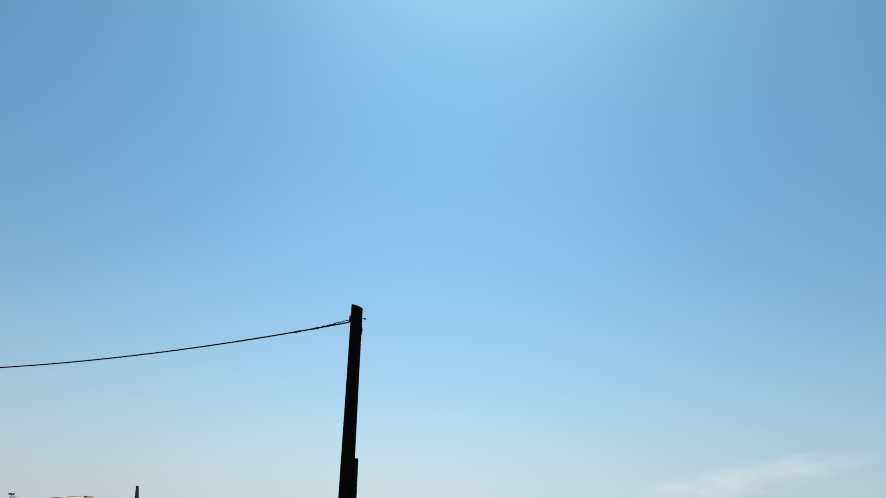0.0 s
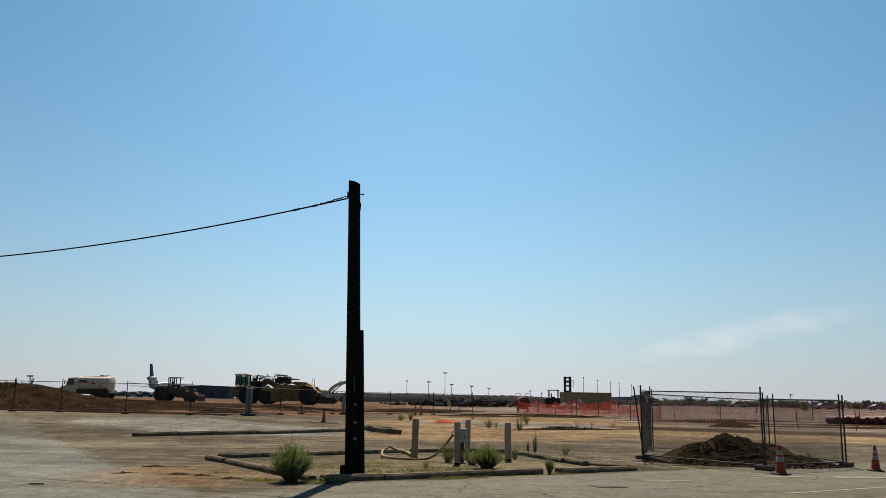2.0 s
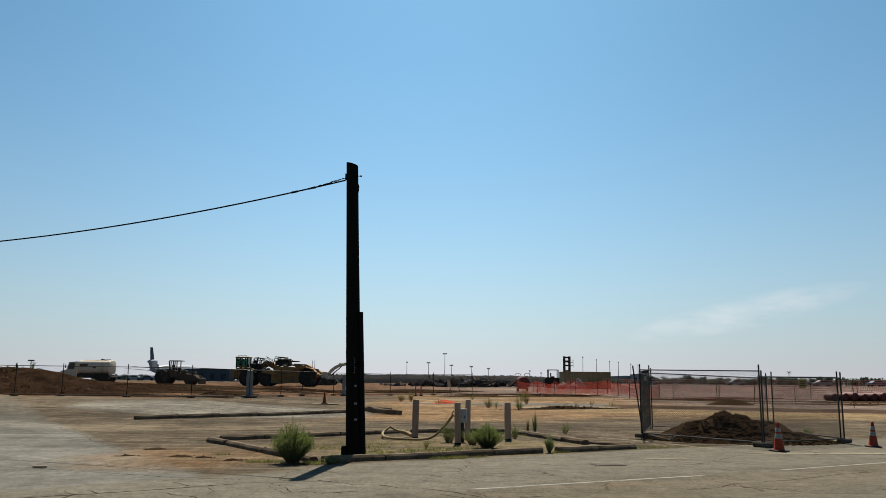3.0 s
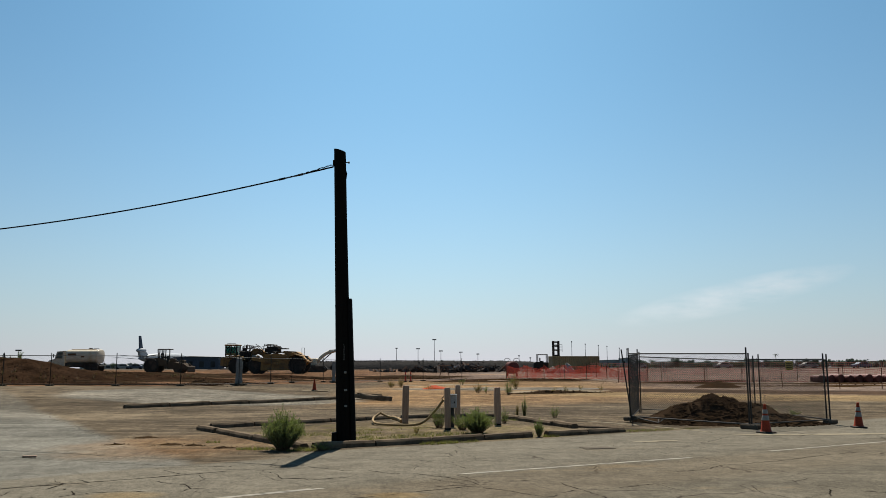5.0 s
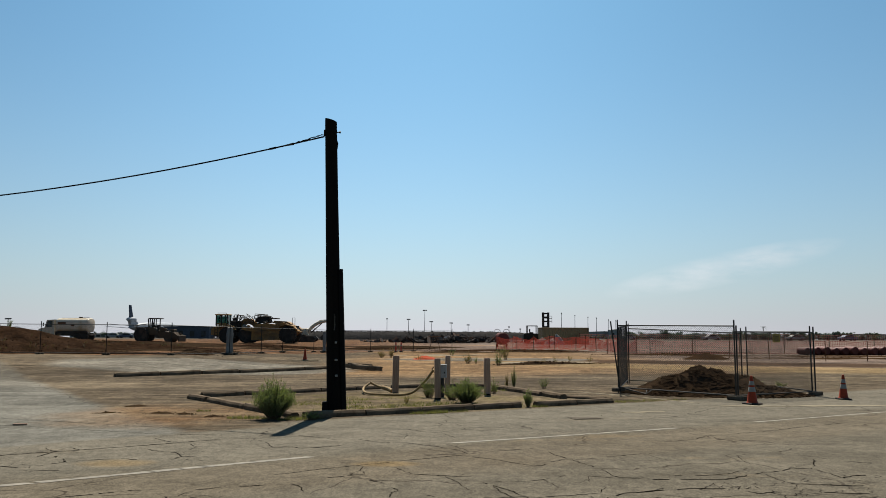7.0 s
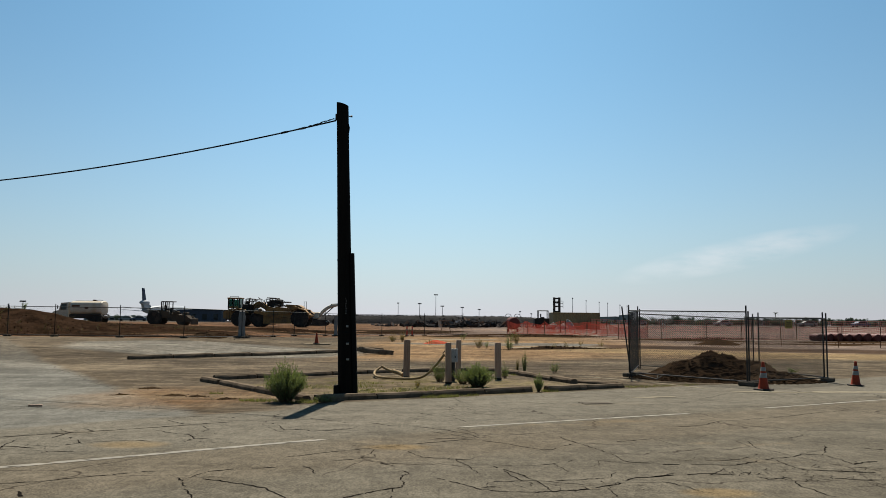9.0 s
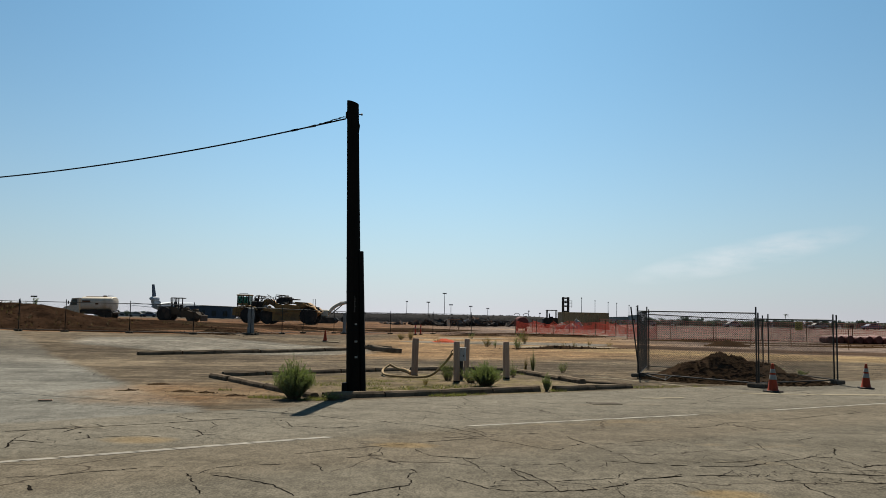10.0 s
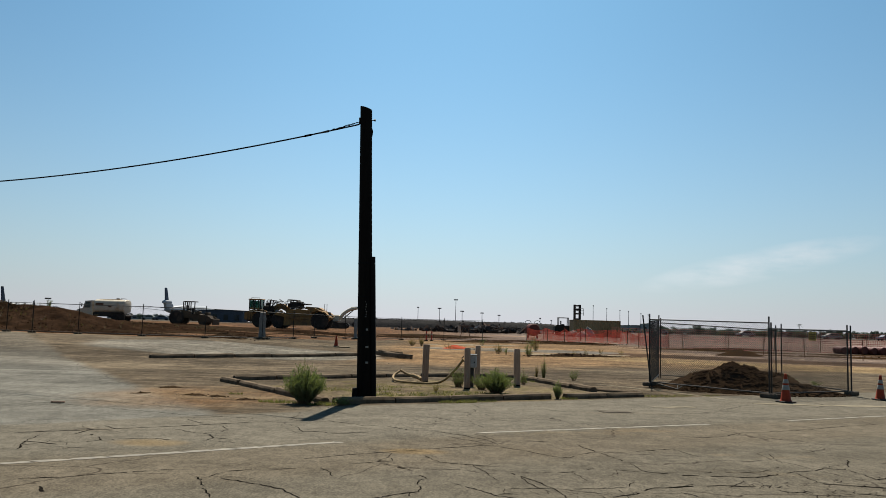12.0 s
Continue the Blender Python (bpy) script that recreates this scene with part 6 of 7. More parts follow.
def build_water_truck():
    top = thing("water_truck", on(-45.5, 106, -1), "cream water truck with a round tank, behind the earth bank", "truck")
    top.scale = (0.86, 1.0, 1.0)
    part("chassis", Shape().box((-0.3, 0, 0.75), (7.4, 0.9, 0.25), 0.03), M_BLACK, top)
    part("hood", Shape().prism([(-4.35, 0.65), (-4.3, 1.25), (-4.0, 1.5), (-3.1, 1.7), (-3.1, 0.65)], -0.95, 0.95), M_CREAM, top)
    cab = part("cab", Shape().prism([(-3.15, 0.7), (-3.15, 1.7), (-2.85, 2.6), (-1.75, 2.68), (-1.7, 0.7)], -1.1, 1.1), M_CREAM, top)
    for y in (-1.11, 1.11):
        part("side_window", Shape().prism([(-2.98, 1.72), (-2.72, 2.48), (-2.0, 2.5), (-2.0, 1.72)], y - 0.012, y + 0.012), M_GLASS_DARK, cab)
        part("mirror", Shape().box((-3.2, y * 1.2, 2.05), (0.08, 0.2, 0.45), 0.02), M_BLACK, cab)
    part("windscreen", Shape().prism([(-3.18, 1.8), (-2.91, 2.52), (-2.88, 2.52), (-3.15, 1.8)], -0.95, 0.95), M_GLASS_DARK, cab)
    # the tank's section is a rounded box, its ends dished and rimmed
    rows = ((-1.60, 0.55), (-1.54, 0.90), (-1.42, 0.98), (2.88, 0.98), (2.90, 1.02), (3.02, 1.02), (3.04, 0.98), (3.16, 0.92), (3.24, 0.5))
    n, verts, faces = 32, [], []
    for x, k in rows:
        for i in range(n):
            c, q = math.cos(2 * math.pi * i / n), math.sin(2 * math.pi * i / n)
            verts.append((x, 1.2 * k * math.copysign(abs(c) ** 0.62, c), 1.98 + 0.88 * k * math.copysign(abs(q) ** 0.62, q)))
    for j in range(len(rows) - 1):
        faces += [(j * n + i, j * n + (i + 1) % n, (j + 1) * n + (i + 1) % n, (j + 1) * n + i) for i in range(n)]
    faces += [tuple(range(n))[::-1], tuple(range((len(rows) - 1) * n, len(rows) * n))]
    tank = part("tank", Shape().add(verts, faces), M_CREAM, top)
    for y in (-1.08, 1.08):
        part("mudguard", Shape().prism([(1.0, 0.95), (1.2, 1.2), (3.2, 1.2), (3.4, 0.95), (3.3, 0.92), (3.1, 1.1), (1.3, 1.1), (1.1, 0.92)], y - 0.14, y + 0.14), M_BLACK, top)
    part("walkway", Shape().box((0.6, 0, 2.86), (3.4, 0.7, 0.08), 0.02), M_YELLOW, tank)
    part("tank_rail", Shape().tube([(2.2, -0.4, 2.85), (2.25, -0.4, 3.0), (3.0, -0.4, 2.98), (3.05, -0.4, 2.7)], 0.03, 6), M_BLACK, tank)
    part("hatch", Shape().lathe([(0.26, 2.86), (0.26, 3.0), (0.2, 3.05)], 14, pose(1.6, 0, 0)), M_BLACK, tank)
    for x, z, w, h in ((-0.6, 2.2, 1.2, 0.30), (1.0, 1.95, 0.5, 0.22)):
        part("lettering_bar", Shape().box((x, -1.19, z), (w, 0.02, h), 0.004), M_RUST, tank)
    part("skirt", Shape().box((0.5, 0, 0.95), (4.2, 2.1, 0.45), 0.05), M_BLACK, top)
    part("bumper", Shape().box((-4.42, 0, 0.62), (0.15, 2.2, 0.3), 0.03), M_BLACK, top)
    for x in (-3.4, 1.7, 2.75):
        for y in (-0.95, 0.95):
            wheel(top, x, y, 0.52, 0.32, rim=M_STEEL, lugs=0)
    part("spray_bar", Shape().tube([(3.45, -1.1, 0.8), (3.45, 1.1, 0.8)], 0.07, 8), M_BLACK, top)


def build_compactor():
    top = thing("compactor", on(-29.2, 90, -3), "dusty soil compactor with a black canopy on the graded earth", "earthmover")
    top.scale = (0.92, 0.92, 0.95)
    part("body", Shape().prism([(-2.3, 0.9), (-2.2, 1.7), (-0.7, 1.75), (0.2, 1.5), (0.6, 0.8)], -0.9, 0.9), M_DUSTY, top)
    part("articulated_frame", Shape().prism([(0.4, 0.7), (0.3, 1.35), (2.3, 1.15), (2.5, 0.75)], -0.75, 0.75), M_DUSTY, top)
    can = part("canopy", Shape().box((-0.15, 0, 2.72), (1.35, 1.4, 0.1), 0.03), M_BLACK, top)
    for x, y, x2 in ((-0.8, -0.62, -0.62), (-0.8, 0.62, -0.62), (0.35, -0.62, 0.1), (0.35, 0.62, 0.1)):
        part("post", Shape().box((x2, y, 2.15), (0.1, 0.1, 1.1), 0.01), M_BLACK, can)
    part("seat", Shape().box((-0.35, 0, 1.8), (0.5, 0.5, 0.2), 0.05).box((-0.58, 0, 2.05), (0.12, 0.5, 0.5), 0.04), M_BLACK, top)
    for y in (-0.62, 0.62):
        part("roll_bar", Shape().tube([(-0.75, y, 1.7), (-0.85, y, 2.7)], 0.07, 6), M_BLACK, top)
    part("tool_box", Shape().box((1.0, -0.6, 1.45), (0.7, 0.5, 0.35), 0.04), M_DUSTY, top)
    part("water_tank", Shape().box((1.9, 0.2, 1.3), (0.5, 0.9, 0.4), 0.05), M_DUSTY, top)
    part("hydraulic_hose", Shape().tube(bend([(0.3, -0.7, 1.2), (0.7, -0.8, 1.7), (1.4, -0.75, 1.5), (2.0, -0.7, 1.1)], 5), 0.05, 6), M_RUBBER, top)
    part("console", Shape().box((0.2, 0, 1.75), (0.25, 0.6, 0.5), 0.04), M_BLACK, top)
    part("exhaust", Shape().tube([(-1.2, 0.4, 1.7), (-1.2, 0.4, 2.35)], 0.06, 8), M_BLACK, top)
    for y in (-0.95, 0.95):
        wheel(top, -1.45, y, 0.85, 0.6, rim=M_BLACK)
    part("drum", Shape().lathe([(0.4, -0.95), (0.52, -0.95), (0.52, 0.95), (0.4, 0.95)], 30, pose(1.7, 0, 0.52, 90, 0, 0)), M_BLACK, top)
    part("drum_frame", Shape().prism([(0.6, 0.5), (0.6, 1.25), (2.4, 1.1), (2.9, 0.75), (2.9, 0.45)], -1.05, -0.97), M_DUSTY, top)
    part("drum_frame", Shape().prism([(0.6, 0.5), (0.6, 1.25), (2.4, 1.1), (2.9, 0.75), (2.9, 0.45)], 0.97, 1.05), M_DUSTY, top)
    part("blade", Shape().box((3.0, 0, 0.45), (0.12, 2.4, 0.7), 0.04), M_DUSTY, top)


def build_excavator():
    top = thing("excavator", on(-15.3, 101, 0), "pale yellow tracked excavator with its boom raised", "earthmover")
    top.scale = (1.0, 1.0, 0.84)
    for y in (-1.1, 1.1):
        part("track", Shape().prism([(-1.9, 0.15), (-2.1, 0.5), (-1.8, 0.85), (1.8, 0.85), (2.1, 0.5), (1.9, 0.15), (1.6, 0.0), (-1.6, 0.0)], y - 0.3, y + 0.3), M_BLACK, top)
    part("turntable", Shape().lathe([(0.7, 0.6), (0.7, 1.0)], 20), M_BLACK, top)
    part("house", Shape().box((-0.5, 0.3, 1.5), (2.8, 1.7, 1.0), 0.1), M_CREAM, top)
    part("counterweight", Shape().box((-2.0, 0, 1.45), (0.6, 2.4, 0.9), 0.12), M_CREAM, top)
    cab = part("cab", Shape().box((-0.6, -0.75, 1.6), (1.1, 0.9, 1.2), 0.08), M_CREAM, top)
    part("cab_window", Shape().box((-0.6, -1.21, 1.8), (0.8, 0.02, 0.6)), M_GLASS_DARK, cab)
    part("boom", Shape().tube(bend([(0.8, 0.1, 1.3), (1.5, 0.1, 2.3), (2.5, 0.1, 2.95), (3.8, 0.1, 3.05)], 5), [0.2] * 4 + [0.24] * 8 + [0.17] * 4, 8), M_CREAM, top)
    part("stick", Shape().tube([(3.9, 0.1, 3.15), (3.5, 0.1, 2.0), (3.2, 0.1, 1.1)], [0.14, 0.17, 0.12], 8), M_CREAM, top)
    part("boom_ram", Shape().tube([(1.3, 0.1, 1.4), (2.6, 0.1, 2.75)], 0.07, 8), M_BLACK, top)
    part("stick_ram", Shape().tube([(2.3, 0.1, 3.15), (3.75, 0.1, 3.3)], 0.07, 8), M_BLACK, top)
    part("bucket", Shape().prism([(3.3, 1.15), (2.9, 1.2), (2.5, 0.7), (2.6, 0.3), (3.1, 0.15), (3.3, 0.5)], -0.4, 0.6), M_BLACK, top)


def build_forklift():
    top = thing("forklift", on(14.5, 108.6, 0), "dark mast forklift parked behind the tan container", "forklift")
    part("chassis", Shape().prism([(-1.5, 0.45), (-1.5, 1.2), (-1.2, 1.35), (0.6, 1.25), (1.2, 0.45)], -0.7, 0.7), M_BLACK, top)
    cab = part("overhead_guard", Shape().box((-0.35, 0, 2.3), (1.4, 1.2, 0.1), 0.03), M_BLACK, top)
    for x in (-0.95, 0.3):
        for y in (-0.55, 0.55):
            part("guard_post", Shape().box((x, y, 1.75), (0.1, 0.1, 1.1), 0.015), M_BLACK, cab)
    part("seat", Shape().box((-0.4, 0, 1.35), (0.5, 0.5, 0.25), 0.05).box((-0.62, 0, 1.65), (0.12, 0.5, 0.5), 0.04), M_RUBBER, top)
    for x in (1.20, 1.88):
        part("mast_rail", Shape().box((x, 0.1 if x > 1 else 0, 2.2), (0.30, 0.25, 3.8), 0.02), M_BLACK, top)
    for z in (1.0, 2.2, 2.9, 3.45, 3.95):
        part("cross_bar", Shape().box((1.54, 0.05, z), (0.7, 0.16, 0.2), 0.02), M_BLACK, top)
    part("carriage", Shape().box((1.83, -0.35, 3.3), (1.0, 0.06, 0.06), 0.01).box((1.83, -0.35, 2.9), (1.0, 0.06, 0.06), 0.01).box((2.30, -0.35, 3.1), (0.05, 0.05, 0.9), 0.01).box((1.83, -0.35, 3.6), (1.0, 0.05, 0.05), 0.01), M_STEEL, top)
    for x, r in ((-0.95, 0.38), (0.55, 0.45)):
        for y in (-0.62, 0.62):
            wheel(top, x, y, r, 0.25, rim=M_STEEL, lugs=0)


def build_container():
    top = thing("shipping_container", on(17.75, 105.0, 5), "tan steel shipping container with plain sides on the lot", "container")
    body = Shape()
    n = 44
    L, W, H = 6.06, 2.4, 2.08
    out = []
    for i in range(n):
        u0 = -L / 2 + 0.1 + (L - 0.2) * i / n
        dpt = 0.035 if i % 2 else 0.0
        out += [(u0 + 0.02, dpt), (u0 + (L - 0.2) / n - 0.02, dpt)]
    for y0, sg in ((-W / 2, 1), (W / 2, -1)):
        verts = [(u, y0 + sg * (0.03 + d), z) for u, d in out for z in (0.15, H - 0.1)]
        body.add(verts, [(2 * i, 2 * i + 2, 2 * i + 3, 2 * i + 1) if sg > 0 else (2 * i + 1, 2 * i + 3, 2 * i + 2, 2 * i) for i in range(len(out) - 1)])
    part("side_wall", body, M_TAN, top)
    part("roof", Shape().box((0, 0, H - 0.03), (L, W, 0.06), 0.015), M_TAN, top)
    part("floor_frame", Shape().box((0, 0, 0.08), (L, W, 0.14), 0.015), M_TAN, top)
    for x in (-L / 2 + 0.06, L / 2 - 0.06):
        part("end_wall", Shape().box((x, 0, H / 2), (0.05, W - 0.2, H - 0.2), 0.01), M_TAN, top)
        for y in (-W / 2 + 0.06, W / 2 - 0.06):
            part("corner_post", Shape().box((x, y, H / 2), (0.12, 0.12, H), 0.015), M_TAN, top)
    for z in (0.1, H - 0.06):
        for y in (-W / 2 + 0.04, W / 2 - 0.04):
            part("rail", Shape().box((0, y, z), (L - 0.2, 0.1, 0.12), 0.012), M_TAN, top)


build_scraper()
build_water_truck()
build_compactor()
build_excavator()
build_forklift()
build_container()
heap("tarpaulin", 16.4, 101.5, 0.95, 0.7, 1.25, 0, M_TARP, "pale crumpled tarpaulin over stored material", 31, 0, 0.25, 0.16, 26, "tarpaulin")
heap("tarpaulin", 15.6, 101.0, 1.0, 0.6, 0.8, 0, M_TARP, "pale fold of tarpaulin spilling to the ground", 33, 0, 0.2, 0.2, 24, "tarpaulin")
heap("rubble_bag", 14.5, 101.6, 1.1, 0.8, 0.85, 0, M_BLACK, "black sheeted heap beside the tarpaulin", 32, 0, 0.2, 0.2, 26, "heap")


def build_red_tank():
    top = thing("red_tank", on(8.25, 88.0, 0), "dusty red cylindrical tank on skids", "tank")
    top.scale = (0.98, 0.8, 0.95)
    part("shell", Shape().lathe([(0.3, -0.62), (0.6, -0.55), (0.68, -0.45), (0.68, 0.45), (0.6, 0.55), (0.3, 0.62)], 24, pose(0, 0, 0.95, 0, 0, 20) @ pose(0, 0, 0, 90, 0, 0)), M_DRUM, top)
    for x in (-0.5, 0.5):
        part("skid", Shape().box((x, 0, 0.18), (0.15, 1.2, 0.36), 0.02), M_RUST, top)
        part("hoop", Shape().tube(bend([(x - 0.35, 0, 1.6), (x - 0.25, 0, 1.9), (x, 0, 2.0), (x + 0.25, 0, 1.9), (x + 0.35, 0, 1.6)], 4), 0.03, 6), M_STEEL, top)


build_red_tank()


def build_scrap():
    rng = random.Random(9)
    s = Shape()
    for i in range(420):
        u = rng.gauss(0, 0.45)
        x, y = 2.9 + u * 10.5, 114 + rng.gauss(0, 2.2)
        z = lie(x, y) + max(0, (1 - abs(u)) * rng.random() ** 1.5 * 0.85)
        size = (rng.uniform(0.1, 1.6) ** 1.2, rng.uniform(0.08, 0.5), rng.uniform(0.04, 0.4))
        s.box((0, 0, 0), size, 0.0, pose(x, y, z + 0.05, rng.uniform(-40, 40), rng.uniform(-40, 40), rng.uniform(0, 180)))
    for i in range(60):
        u = rng.gauss(0, 0.4)
        x, y, z = 5.2 + u * 6, 113 + rng.gauss(0, 1.5), lie(5, 113) + rng.uniform(0.1, 0.8)
        d = Vector((rng.uniform(-1, 1), rng.uniform(-0.5, 0.5), rng.uniform(-0.3, 0.35))) * 1.2
        s.tube([Vector((x, y, z)) - d * 0.5, Vector((x, y, z)) + d], 0.05, 5)
    return tagged(part("scrap_heap", s, M_SCRAP, smooth=0), "long dark heap of scrap metal and demolition rubble", "scrap", kind="stuff")


build_scrap()
trestle = thing("trestle", on(0.9, 76), "small steel trestle standing on the graded earth", "trestle")
for x0, x1 in ((-0.5, -0.2), (0.5, 0.2)):
    for y in (-0.35, 0.35):
        part("leg", Shape().tube([(x0, y, 0), (x1, 0, 1.25)], 0.026, 6), M_RUST, trestle)
part("bar", Shape().tube([(-0.6, 0, 1.25), (0.6, 0, 1.25)], 0.03, 6), M_RUST, trestle)


# ---- far airfield ----
def build_airliner(place, label, k=1.0, centre_engine=True, tail=None):
    """A parked jet; the nose is at +x."""
    top = thing("airliner", place, label, "airplane", "parked airliners")
    fus = Shape().lathe([(0.3, -23), (1.1, -20), (2.2, -14), (2.9, -6), (3.0, 10), (2.9, 16), (2.2, 20), (1.0, 22.6), (0.2, 23.4)], 24, pose(0, 0, 5.0, 0, 90, 0))
    part("fuselage", fus, M_AIRWHITE, top)
    part("fin", Shape().prism([(-19.0, 7.0), (-22.0, 15.8), (-23.4, 15.8), (-23.2, 14), (-22.4, 7.4)], -0.3, 0.3), tail or M_AIRBLUE, top)
    for sg in (-1, 1):
        s = Shape().add([(6, sg * 2.6, 4.0), (-3, sg * 2.6, 4.0), (-9, sg * 23, 5.8), (-6.5, sg * 23, 5.8), (6, sg * 2.6, 4.5), (-3, sg * 2.6, 4.4), (-9, sg * 23, 5.95), (-6.5, sg * 23, 5.95)],
                        [(0, 1, 2, 3), (4, 7, 6, 5), (0, 3, 7, 4), (1, 5, 6, 2), (3, 2, 6, 7), (0, 4, 5, 1)])
        part("wing", s, M_AIRWHITE, top)
        s = Shape().add([(-17, sg * 1.2, 5.8), (-21.5, sg * 1.2, 5.8), (-24, sg * 10, 6.6), (-22, sg * 10, 6.6), (-17, sg * 1.2, 6.1), (-21.5, sg * 1.2, 6.1), (-24, sg * 10, 6.75), (-22, sg * 10, 6.75)],
                        [(0, 1, 2, 3), (4, 7, 6, 5), (0, 3, 7, 4), (1, 5, 6, 2), (3, 2, 6, 7), (0, 4, 5, 1)])
        part("tailplane", s, M_AIRWHITE, top)
        part("engine", Shape().lathe([(0.9, -2.4), (1.4, -1.5), (1.5, 1.4), (1.35, 2.2)], 18, pose(3, sg * 8, 2.8, 0, 90, 0)), M_AIRWHITE, top)
        part("main_gear", Shape().box((-3, sg * 3.5, 1.2), (1.6, 0.9, 2.4), 0.2), M_BLACK, top)
    part("nose_gear", Shape().box((17, 0, 1.2), (0.7, 0.5, 2.4), 0.1), M_BLACK, top)
    if centre_engine:
        part("tail_engine", Shape().lathe([(0.6, -24.6), (1.0, -23.4), (1.2, -20.5), (1.25, -18.6), (1.1, -18.2)], 20, pose(0, 0, 8.8, 0, 90, 0)), M_AIRWHITE, top, "white engine at the root of the fin")
        part("engine_pylon", Shape().prism([(-15.0, 5.5), (-17.0, 8.0), (-23.0, 8.0), (-21.5, 4.6)], -0.7, 0.7), M_AIRWHITE, top)
    top.scale = (k, k, k)
    return top


build_airliner(on(-138.3, 421.6, 78), "parked three-engined white airliner with a blue-grey tail fin", 1.0)
build_airliner(on(-183.4, 368.8, 65), "parked airliner with a dark tail, beyond the earth bank", 0.43, False, M_ROOFDARK)
build_airliner(on(-200.6, 378.6, 85), "parked airliner with a dark slender fin beyond the bank", 0.82, False, M_ROOFDARK)


def build_shed(x, y, w, d, h, turn, mat, label, doors=3, name="shed", pitch=0.6):
    top = thing(name, on(x, y, turn), label, "building", "far airfield buildings")
    part("wall", Shape().box((0, 0, h / 2), (w, d, h), 0.0), mat, top)
    part("roof", Shape().prism([(-w / 2 - 0.2, h), (-w / 2 - 0.2, h + 0.12), (0, h + pitch), (w / 2 + 0.2, h + 0.12), (w / 2 + 0.2, h)], -d / 2 - 0.2, d / 2 + 0.2), M_ROOFDARK if mat != M_WALLPALE else M_WALLPALE, top)
    for i in range(doors):
        u = -w / 2 + w * (i + 0.5) / doors
        part("window" if i % 2 else "door", Shape().box((u, -d / 2 - 0.03, h * 0.42), (w / doors * 0.4, 0.08, h * 0.5), 0.0), M_GLASS_DARK if i % 2 else M_STEEL, top)
    return top


build_shed(-68.5, 240, 13.0, 6, 3.3, 0, M_ROOFDARK, "low dark blue shed on the airfield", 4, pitch=0.3)
build_shed(-58.5, 246, 6.0, 5, 2.4, 0, M_ROOFDARK, "small dark flat shed on the airfield", 2, pitch=0.2)
build_shed(-205, 560, 34, 12, 2.6, 0, M_WALLPALE, "pale long hangar far across the airfield", 5)
build_shed(-232, 560, 12, 10, 3.0, 0, M_WALLPALE, "pale small hangar far across the airfield", 3)
build_shed(130, 600, 24, 12, 5.2, 0, M_WALLPALE, "grey terminal block far across the airfield", 5)
build_shed(137, 590, 8, 9, 6.6, 0, M_WALLPALE, "grey stair tower far across the airfield", 2)
build_shed(262, 640, 30, 14, 3.6, 0, M_WALLPALE, "white flat hangar among far trees", 6)
build_shed(345, 640, 64, 14, 4.0, 0, M_WALLPALE, "long white hangar beyond the far trees", 9, pitch=1.0)
build_shed(-300, 600, 40, 14, 2.8, 0, M_WALLPALE, "pale hangar far across the airfield", 6)


def light_mast(x, y, h, head, label="tall grey floodlight mast on the airfield"):
    top = thing("light_mast", on(x, y), label, "light mast", "floodlight masts")
    part("mast", Shape().tube([(0, 0, 0), (0, 0, h)], [0.17, 0.09], 8), M_MAST, top)
    if head:
        part("head", Shape().box((0, 0, h), (head, 0.5, 0.35), 0.05), M_MAST, top)
        for u in (-0.35, 0.0, 0.35):
            part("lamp", Shape().box((u * head, -0.3, h - 0.2), (0.28 * head, 0.4, 0.35), 0.05), M_BLACK, top)


for x, h, head in ((-0.2, 13.9, 2.0), (-18.6, 9.7, 1.0), (-8.1, 9.5, 1.8), (3.0, 8.4, 1.8), (12.7, 7.8, 1.6), (21.0, 6.9, 1.4), (41.0, 6.0, 0.8), (46.5, 5.0, 0.8), (66.8, 12.8, 0.5), (73.4, 11.6, 0.4), (79.8, 10.9, 0.4), (84.0, 10.5, 0.4), (90.0, 9.6, 0.4), (93.5, 9.2, 0.3)):
    light_mast(x, 400, h, head)
light_mast(-151, 300, 6.9, 2.2)
light_mast(-148.6, 303, 3.6, 1.2)
light_mast(-128, 300, 3.2, 1.0)


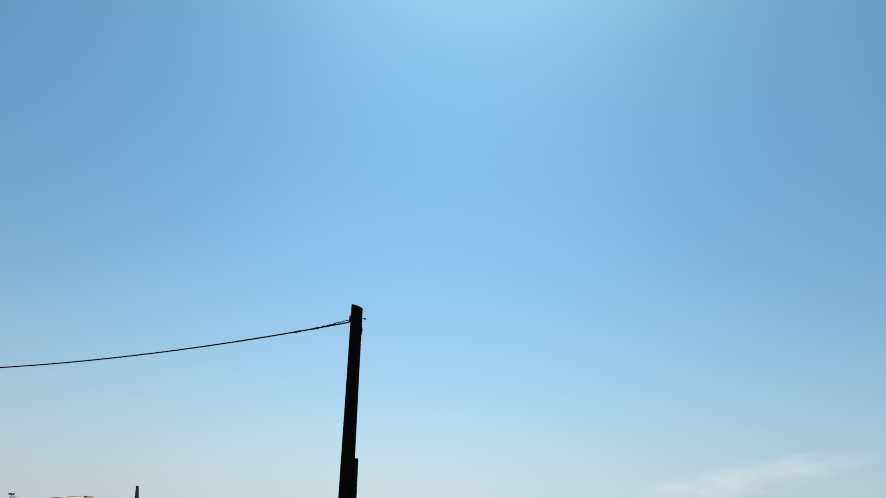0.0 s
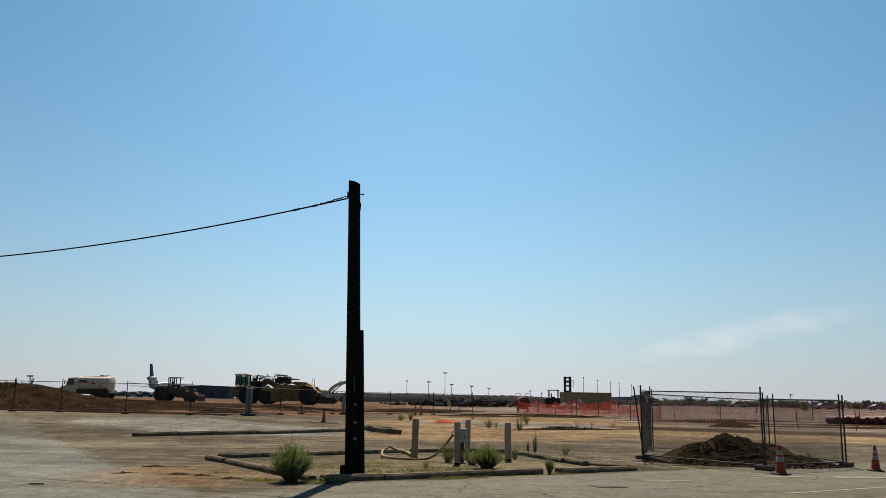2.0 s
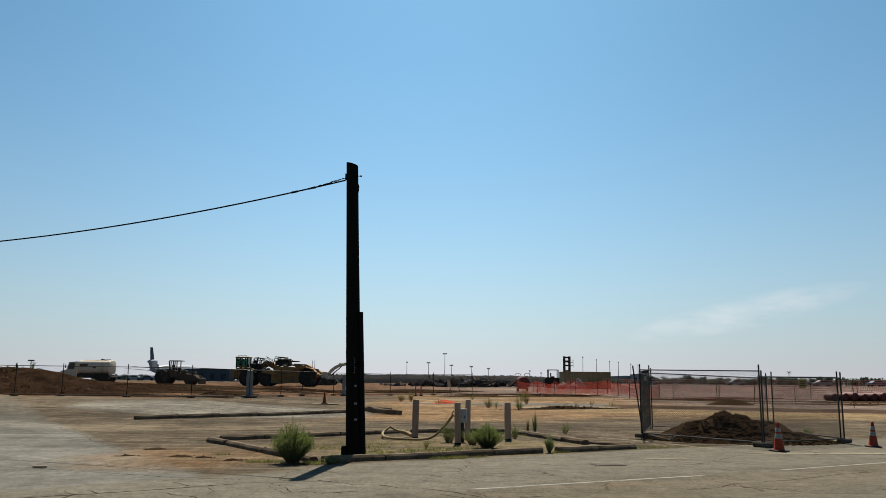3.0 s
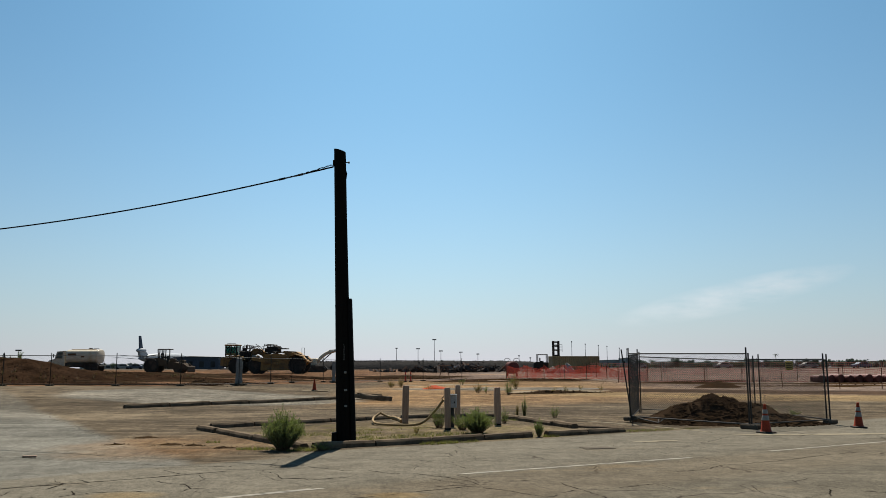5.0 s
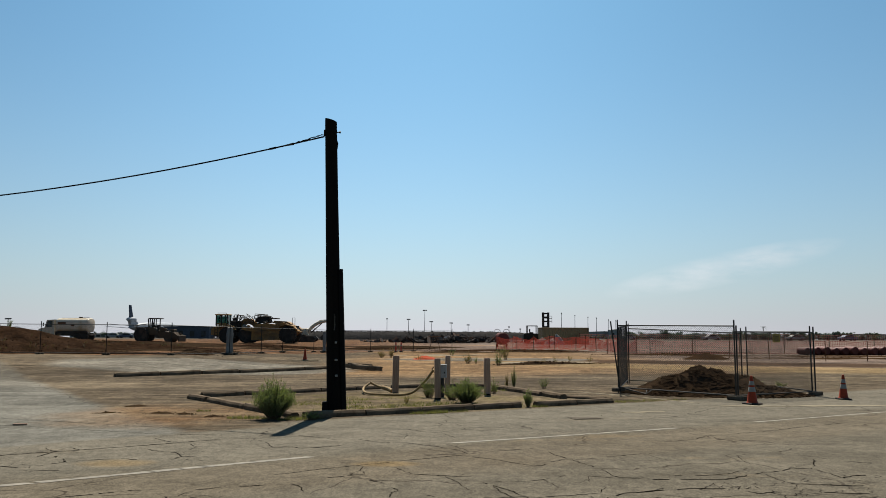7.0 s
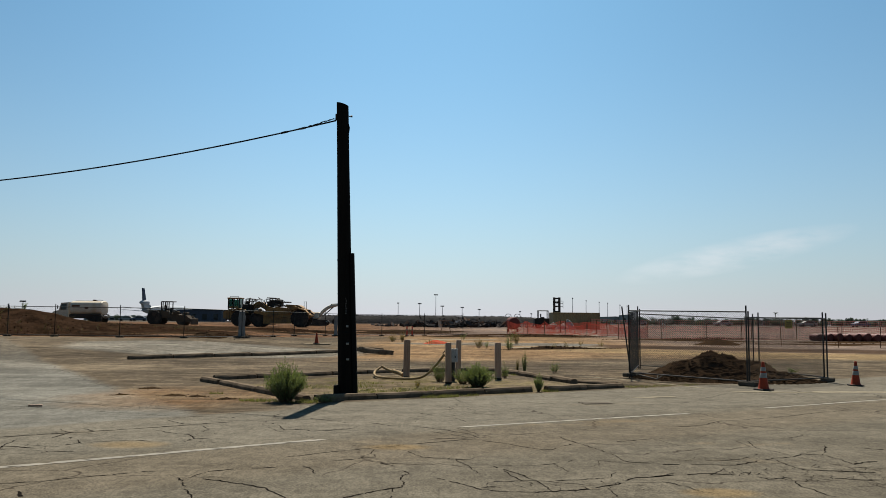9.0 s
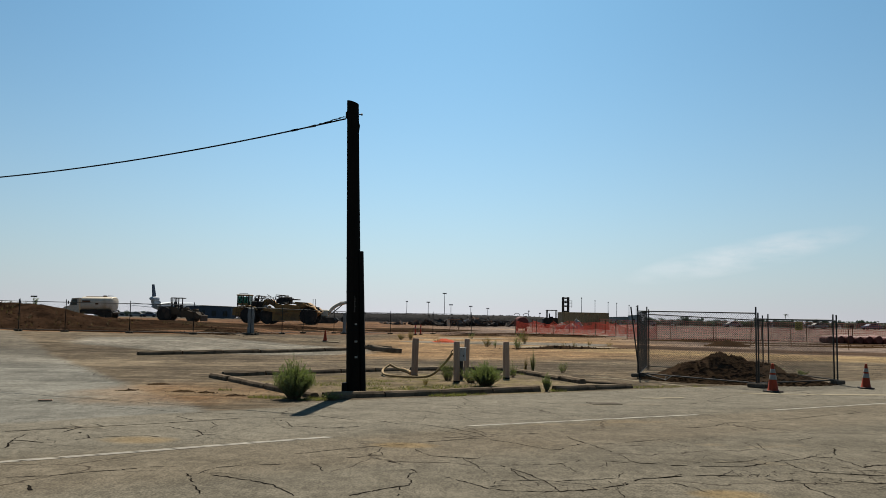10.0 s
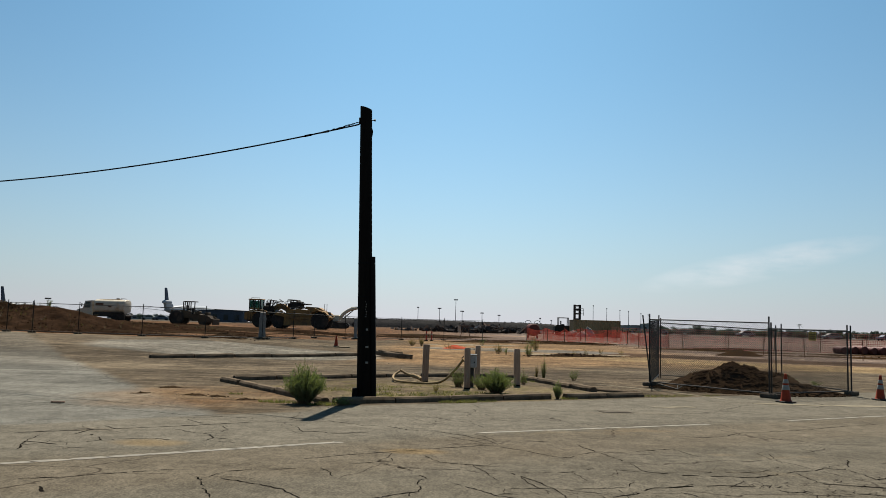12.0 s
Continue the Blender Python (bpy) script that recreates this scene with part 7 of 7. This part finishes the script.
# ---- far trees ----
def tree_model(seed, h, r, palm=False):
    rng = random.Random(seed)
    top = thing("palm_tree" if palm else "tree", pose(0, 0, -50), "tall thin palm on the horizon" if palm else "dark green tree on the far edge of the airfield", "tree", "far trees")
    s, lf = Shape(), Shape()
    if palm:
        s.tube([(0, 0, 0), (0.1, 0, h * 0.5), (0, 0, h)], [0.3, 0.22, 0.18], 7)
        for i in range(26):
            a = rng.uniform(0, 6.283)
            e = rng.uniform(-0.9, 0.8)
            for k in range(6):
                t = k / 6
                p = Vector((math.cos(a) * 2.2 * t, math.sin(a) * 2.2 * t, h + 1.5 * e * t - 1.2 * t * t))
                w = Vector((-math.sin(a), math.cos(a), 0.4)) * 0.28 * (1 - t)
                q = p + Vector((math.cos(a), math.sin(a), e)) * 0.45
                lf.add([p - w, p + w, q], [(0, 1, 2)])
    else:
        s.tube([(0, 0, 0), (0.1, 0.1, h * 0.3), (0, 0, h * 0.6)], [0.28, 0.2, 0.08], 7)
        for i in range(5):
            a = i * 1.3 + rng.random()
            s.tube([(0, 0, h * 0.3), (math.cos(a) * r * 0.6, math.sin(a) * r * 0.6, h * rng.uniform(0.55, 0.8))], [0.12, 0.04], 5)
        blobs = [(rng.uniform(-0.7, 0.7) * r, rng.uniform(-0.7, 0.7) * r, h * rng.uniform(0.18, 0.82), r * rng.uniform(0.3, 0.5)) for i in range(9)]
        for bx, by, bz, br in blobs:
            for i in range(46):
                d = Vector((rng.gauss(0, 1), rng.gauss(0, 1), rng.gauss(0, 0.8))).normalized() * br * rng.uniform(0.6, 1.1)
                p = Vector((bx, by, bz)) + d
                u = Vector((rng.uniform(-1, 1), rng.uniform(-1, 1), rng.uniform(-1, 1))).normalized() * rng.uniform(0.35, 0.62)
                v = u.orthogonal().normalized() * rng.uniform(0.25, 0.5)
                lf.add([p - u, p + v, p + u, p - v], [(0, 1, 2, 3)])
    part("trunk", s, M_BARK, top)
    part("crown", lf, M_TREE, top, smooth=0)
    return top


def plant_trees():
    rng = random.Random(3)
    models = [tree_model(k, h, r) for k, (h, r) in enumerate(((5.5, 4.0), (6.5, 4.4), (4.5, 4.6), (7.8, 3.2), (3.8, 4.4)))]
    used = set()
    for i in range(230):
        x = 135 + 260 * (i + rng.uniform(-0.4, 0.4)) / 230
        y = rng.uniform(500, 580)
        k = rng.randrange(5)
        m = on(x, y, rng.uniform(0, 360))
        sc = rng.uniform(0.52, 0.82)
        if k not in used:
            used.add(k)
            ob = models[k]
            ob.matrix_basis = m @ Matrix.Diagonal((sc, sc, sc, 1))
        else:
            ob = copy_thing(models[k], m)
            ob.scale = (sc, sc, sc)
    for i in range(34):
        x = -300 + 230 * (i + rng.uniform(-0.4, 0.4)) / 34
        ob = copy_thing(models[rng.randrange(5)], on(x, rng.uniform(520, 600), rng.uniform(0, 360)))
        sc = rng.uniform(0.4, 0.6)
        ob.scale = (sc, sc, sc)
    for i in range(26):
        ob = copy_thing(models[rng.randrange(5)], on(101 + 1.6 * i, rng.uniform(520, 560), rng.uniform(0, 360)))
        sc = rng.uniform(0.28, 0.46)
        ob.scale = (sc, sc, sc)
    p = tree_model(40, 8.6, 2.2, True)
    p.matrix_basis = on(228, 548)
    for x, y, sc in ((296, 560, 0.62), (336, 560, 0.66), (310, 566, 0.55)):
        ob = copy_thing(p, on(x, y, x))
        ob.scale = (sc, sc, sc)


plant_trees()


def build_car(x, y, turn, mat, label):
    top = thing("parked_car", on(x, y, turn), label, "car", "parked cars")
    part("body", Shape().prism([(-2.2, 0.35), (-2.2, 0.85), (-1.3, 0.95), (-0.6, 1.42), (1.0, 1.45), (1.7, 1.0), (2.2, 0.95), (2.2, 0.35)], -0.85, 0.85), mat, top)
    for yy in (-0.86, 0.86):
        part("side_window", Shape().prism([(-1.0, 0.98), (-0.5, 1.34), (0.9, 1.36), (1.35, 1.0)], yy - 0.01, yy + 0.01), M_GLASS_DARK, top)
    for xx in (-1.4, 1.4):
        for yy in (-0.75, 0.75):
            wheel(top, xx, yy, 0.33, 0.22, rim=M_STEEL, lugs=0)


for x, turn, mat in ((-95.0, 10, M_WALLPALE), (-91.0, 8, M_AIRBLUE), (-86.5, 12, M_WALLPALE), (-82.5, 6, M_BLACK)):
    build_car(x, 252, turn, mat, "parked car in a row on the far airfield apron")
build_car(104.0, 200, 4, M_AIRBLUE, "dark parked car beyond the orange net")
build_car(91.0, 200, 0, M_WALLPALE, "white parked car beyond the orange net")
build_car(72.0, 205, 0, M_WALLPALE, "white parked car far beyond the orange net")
build_car(52.0, 210, 6, M_WALLPALE, "white parked car on the far apron")
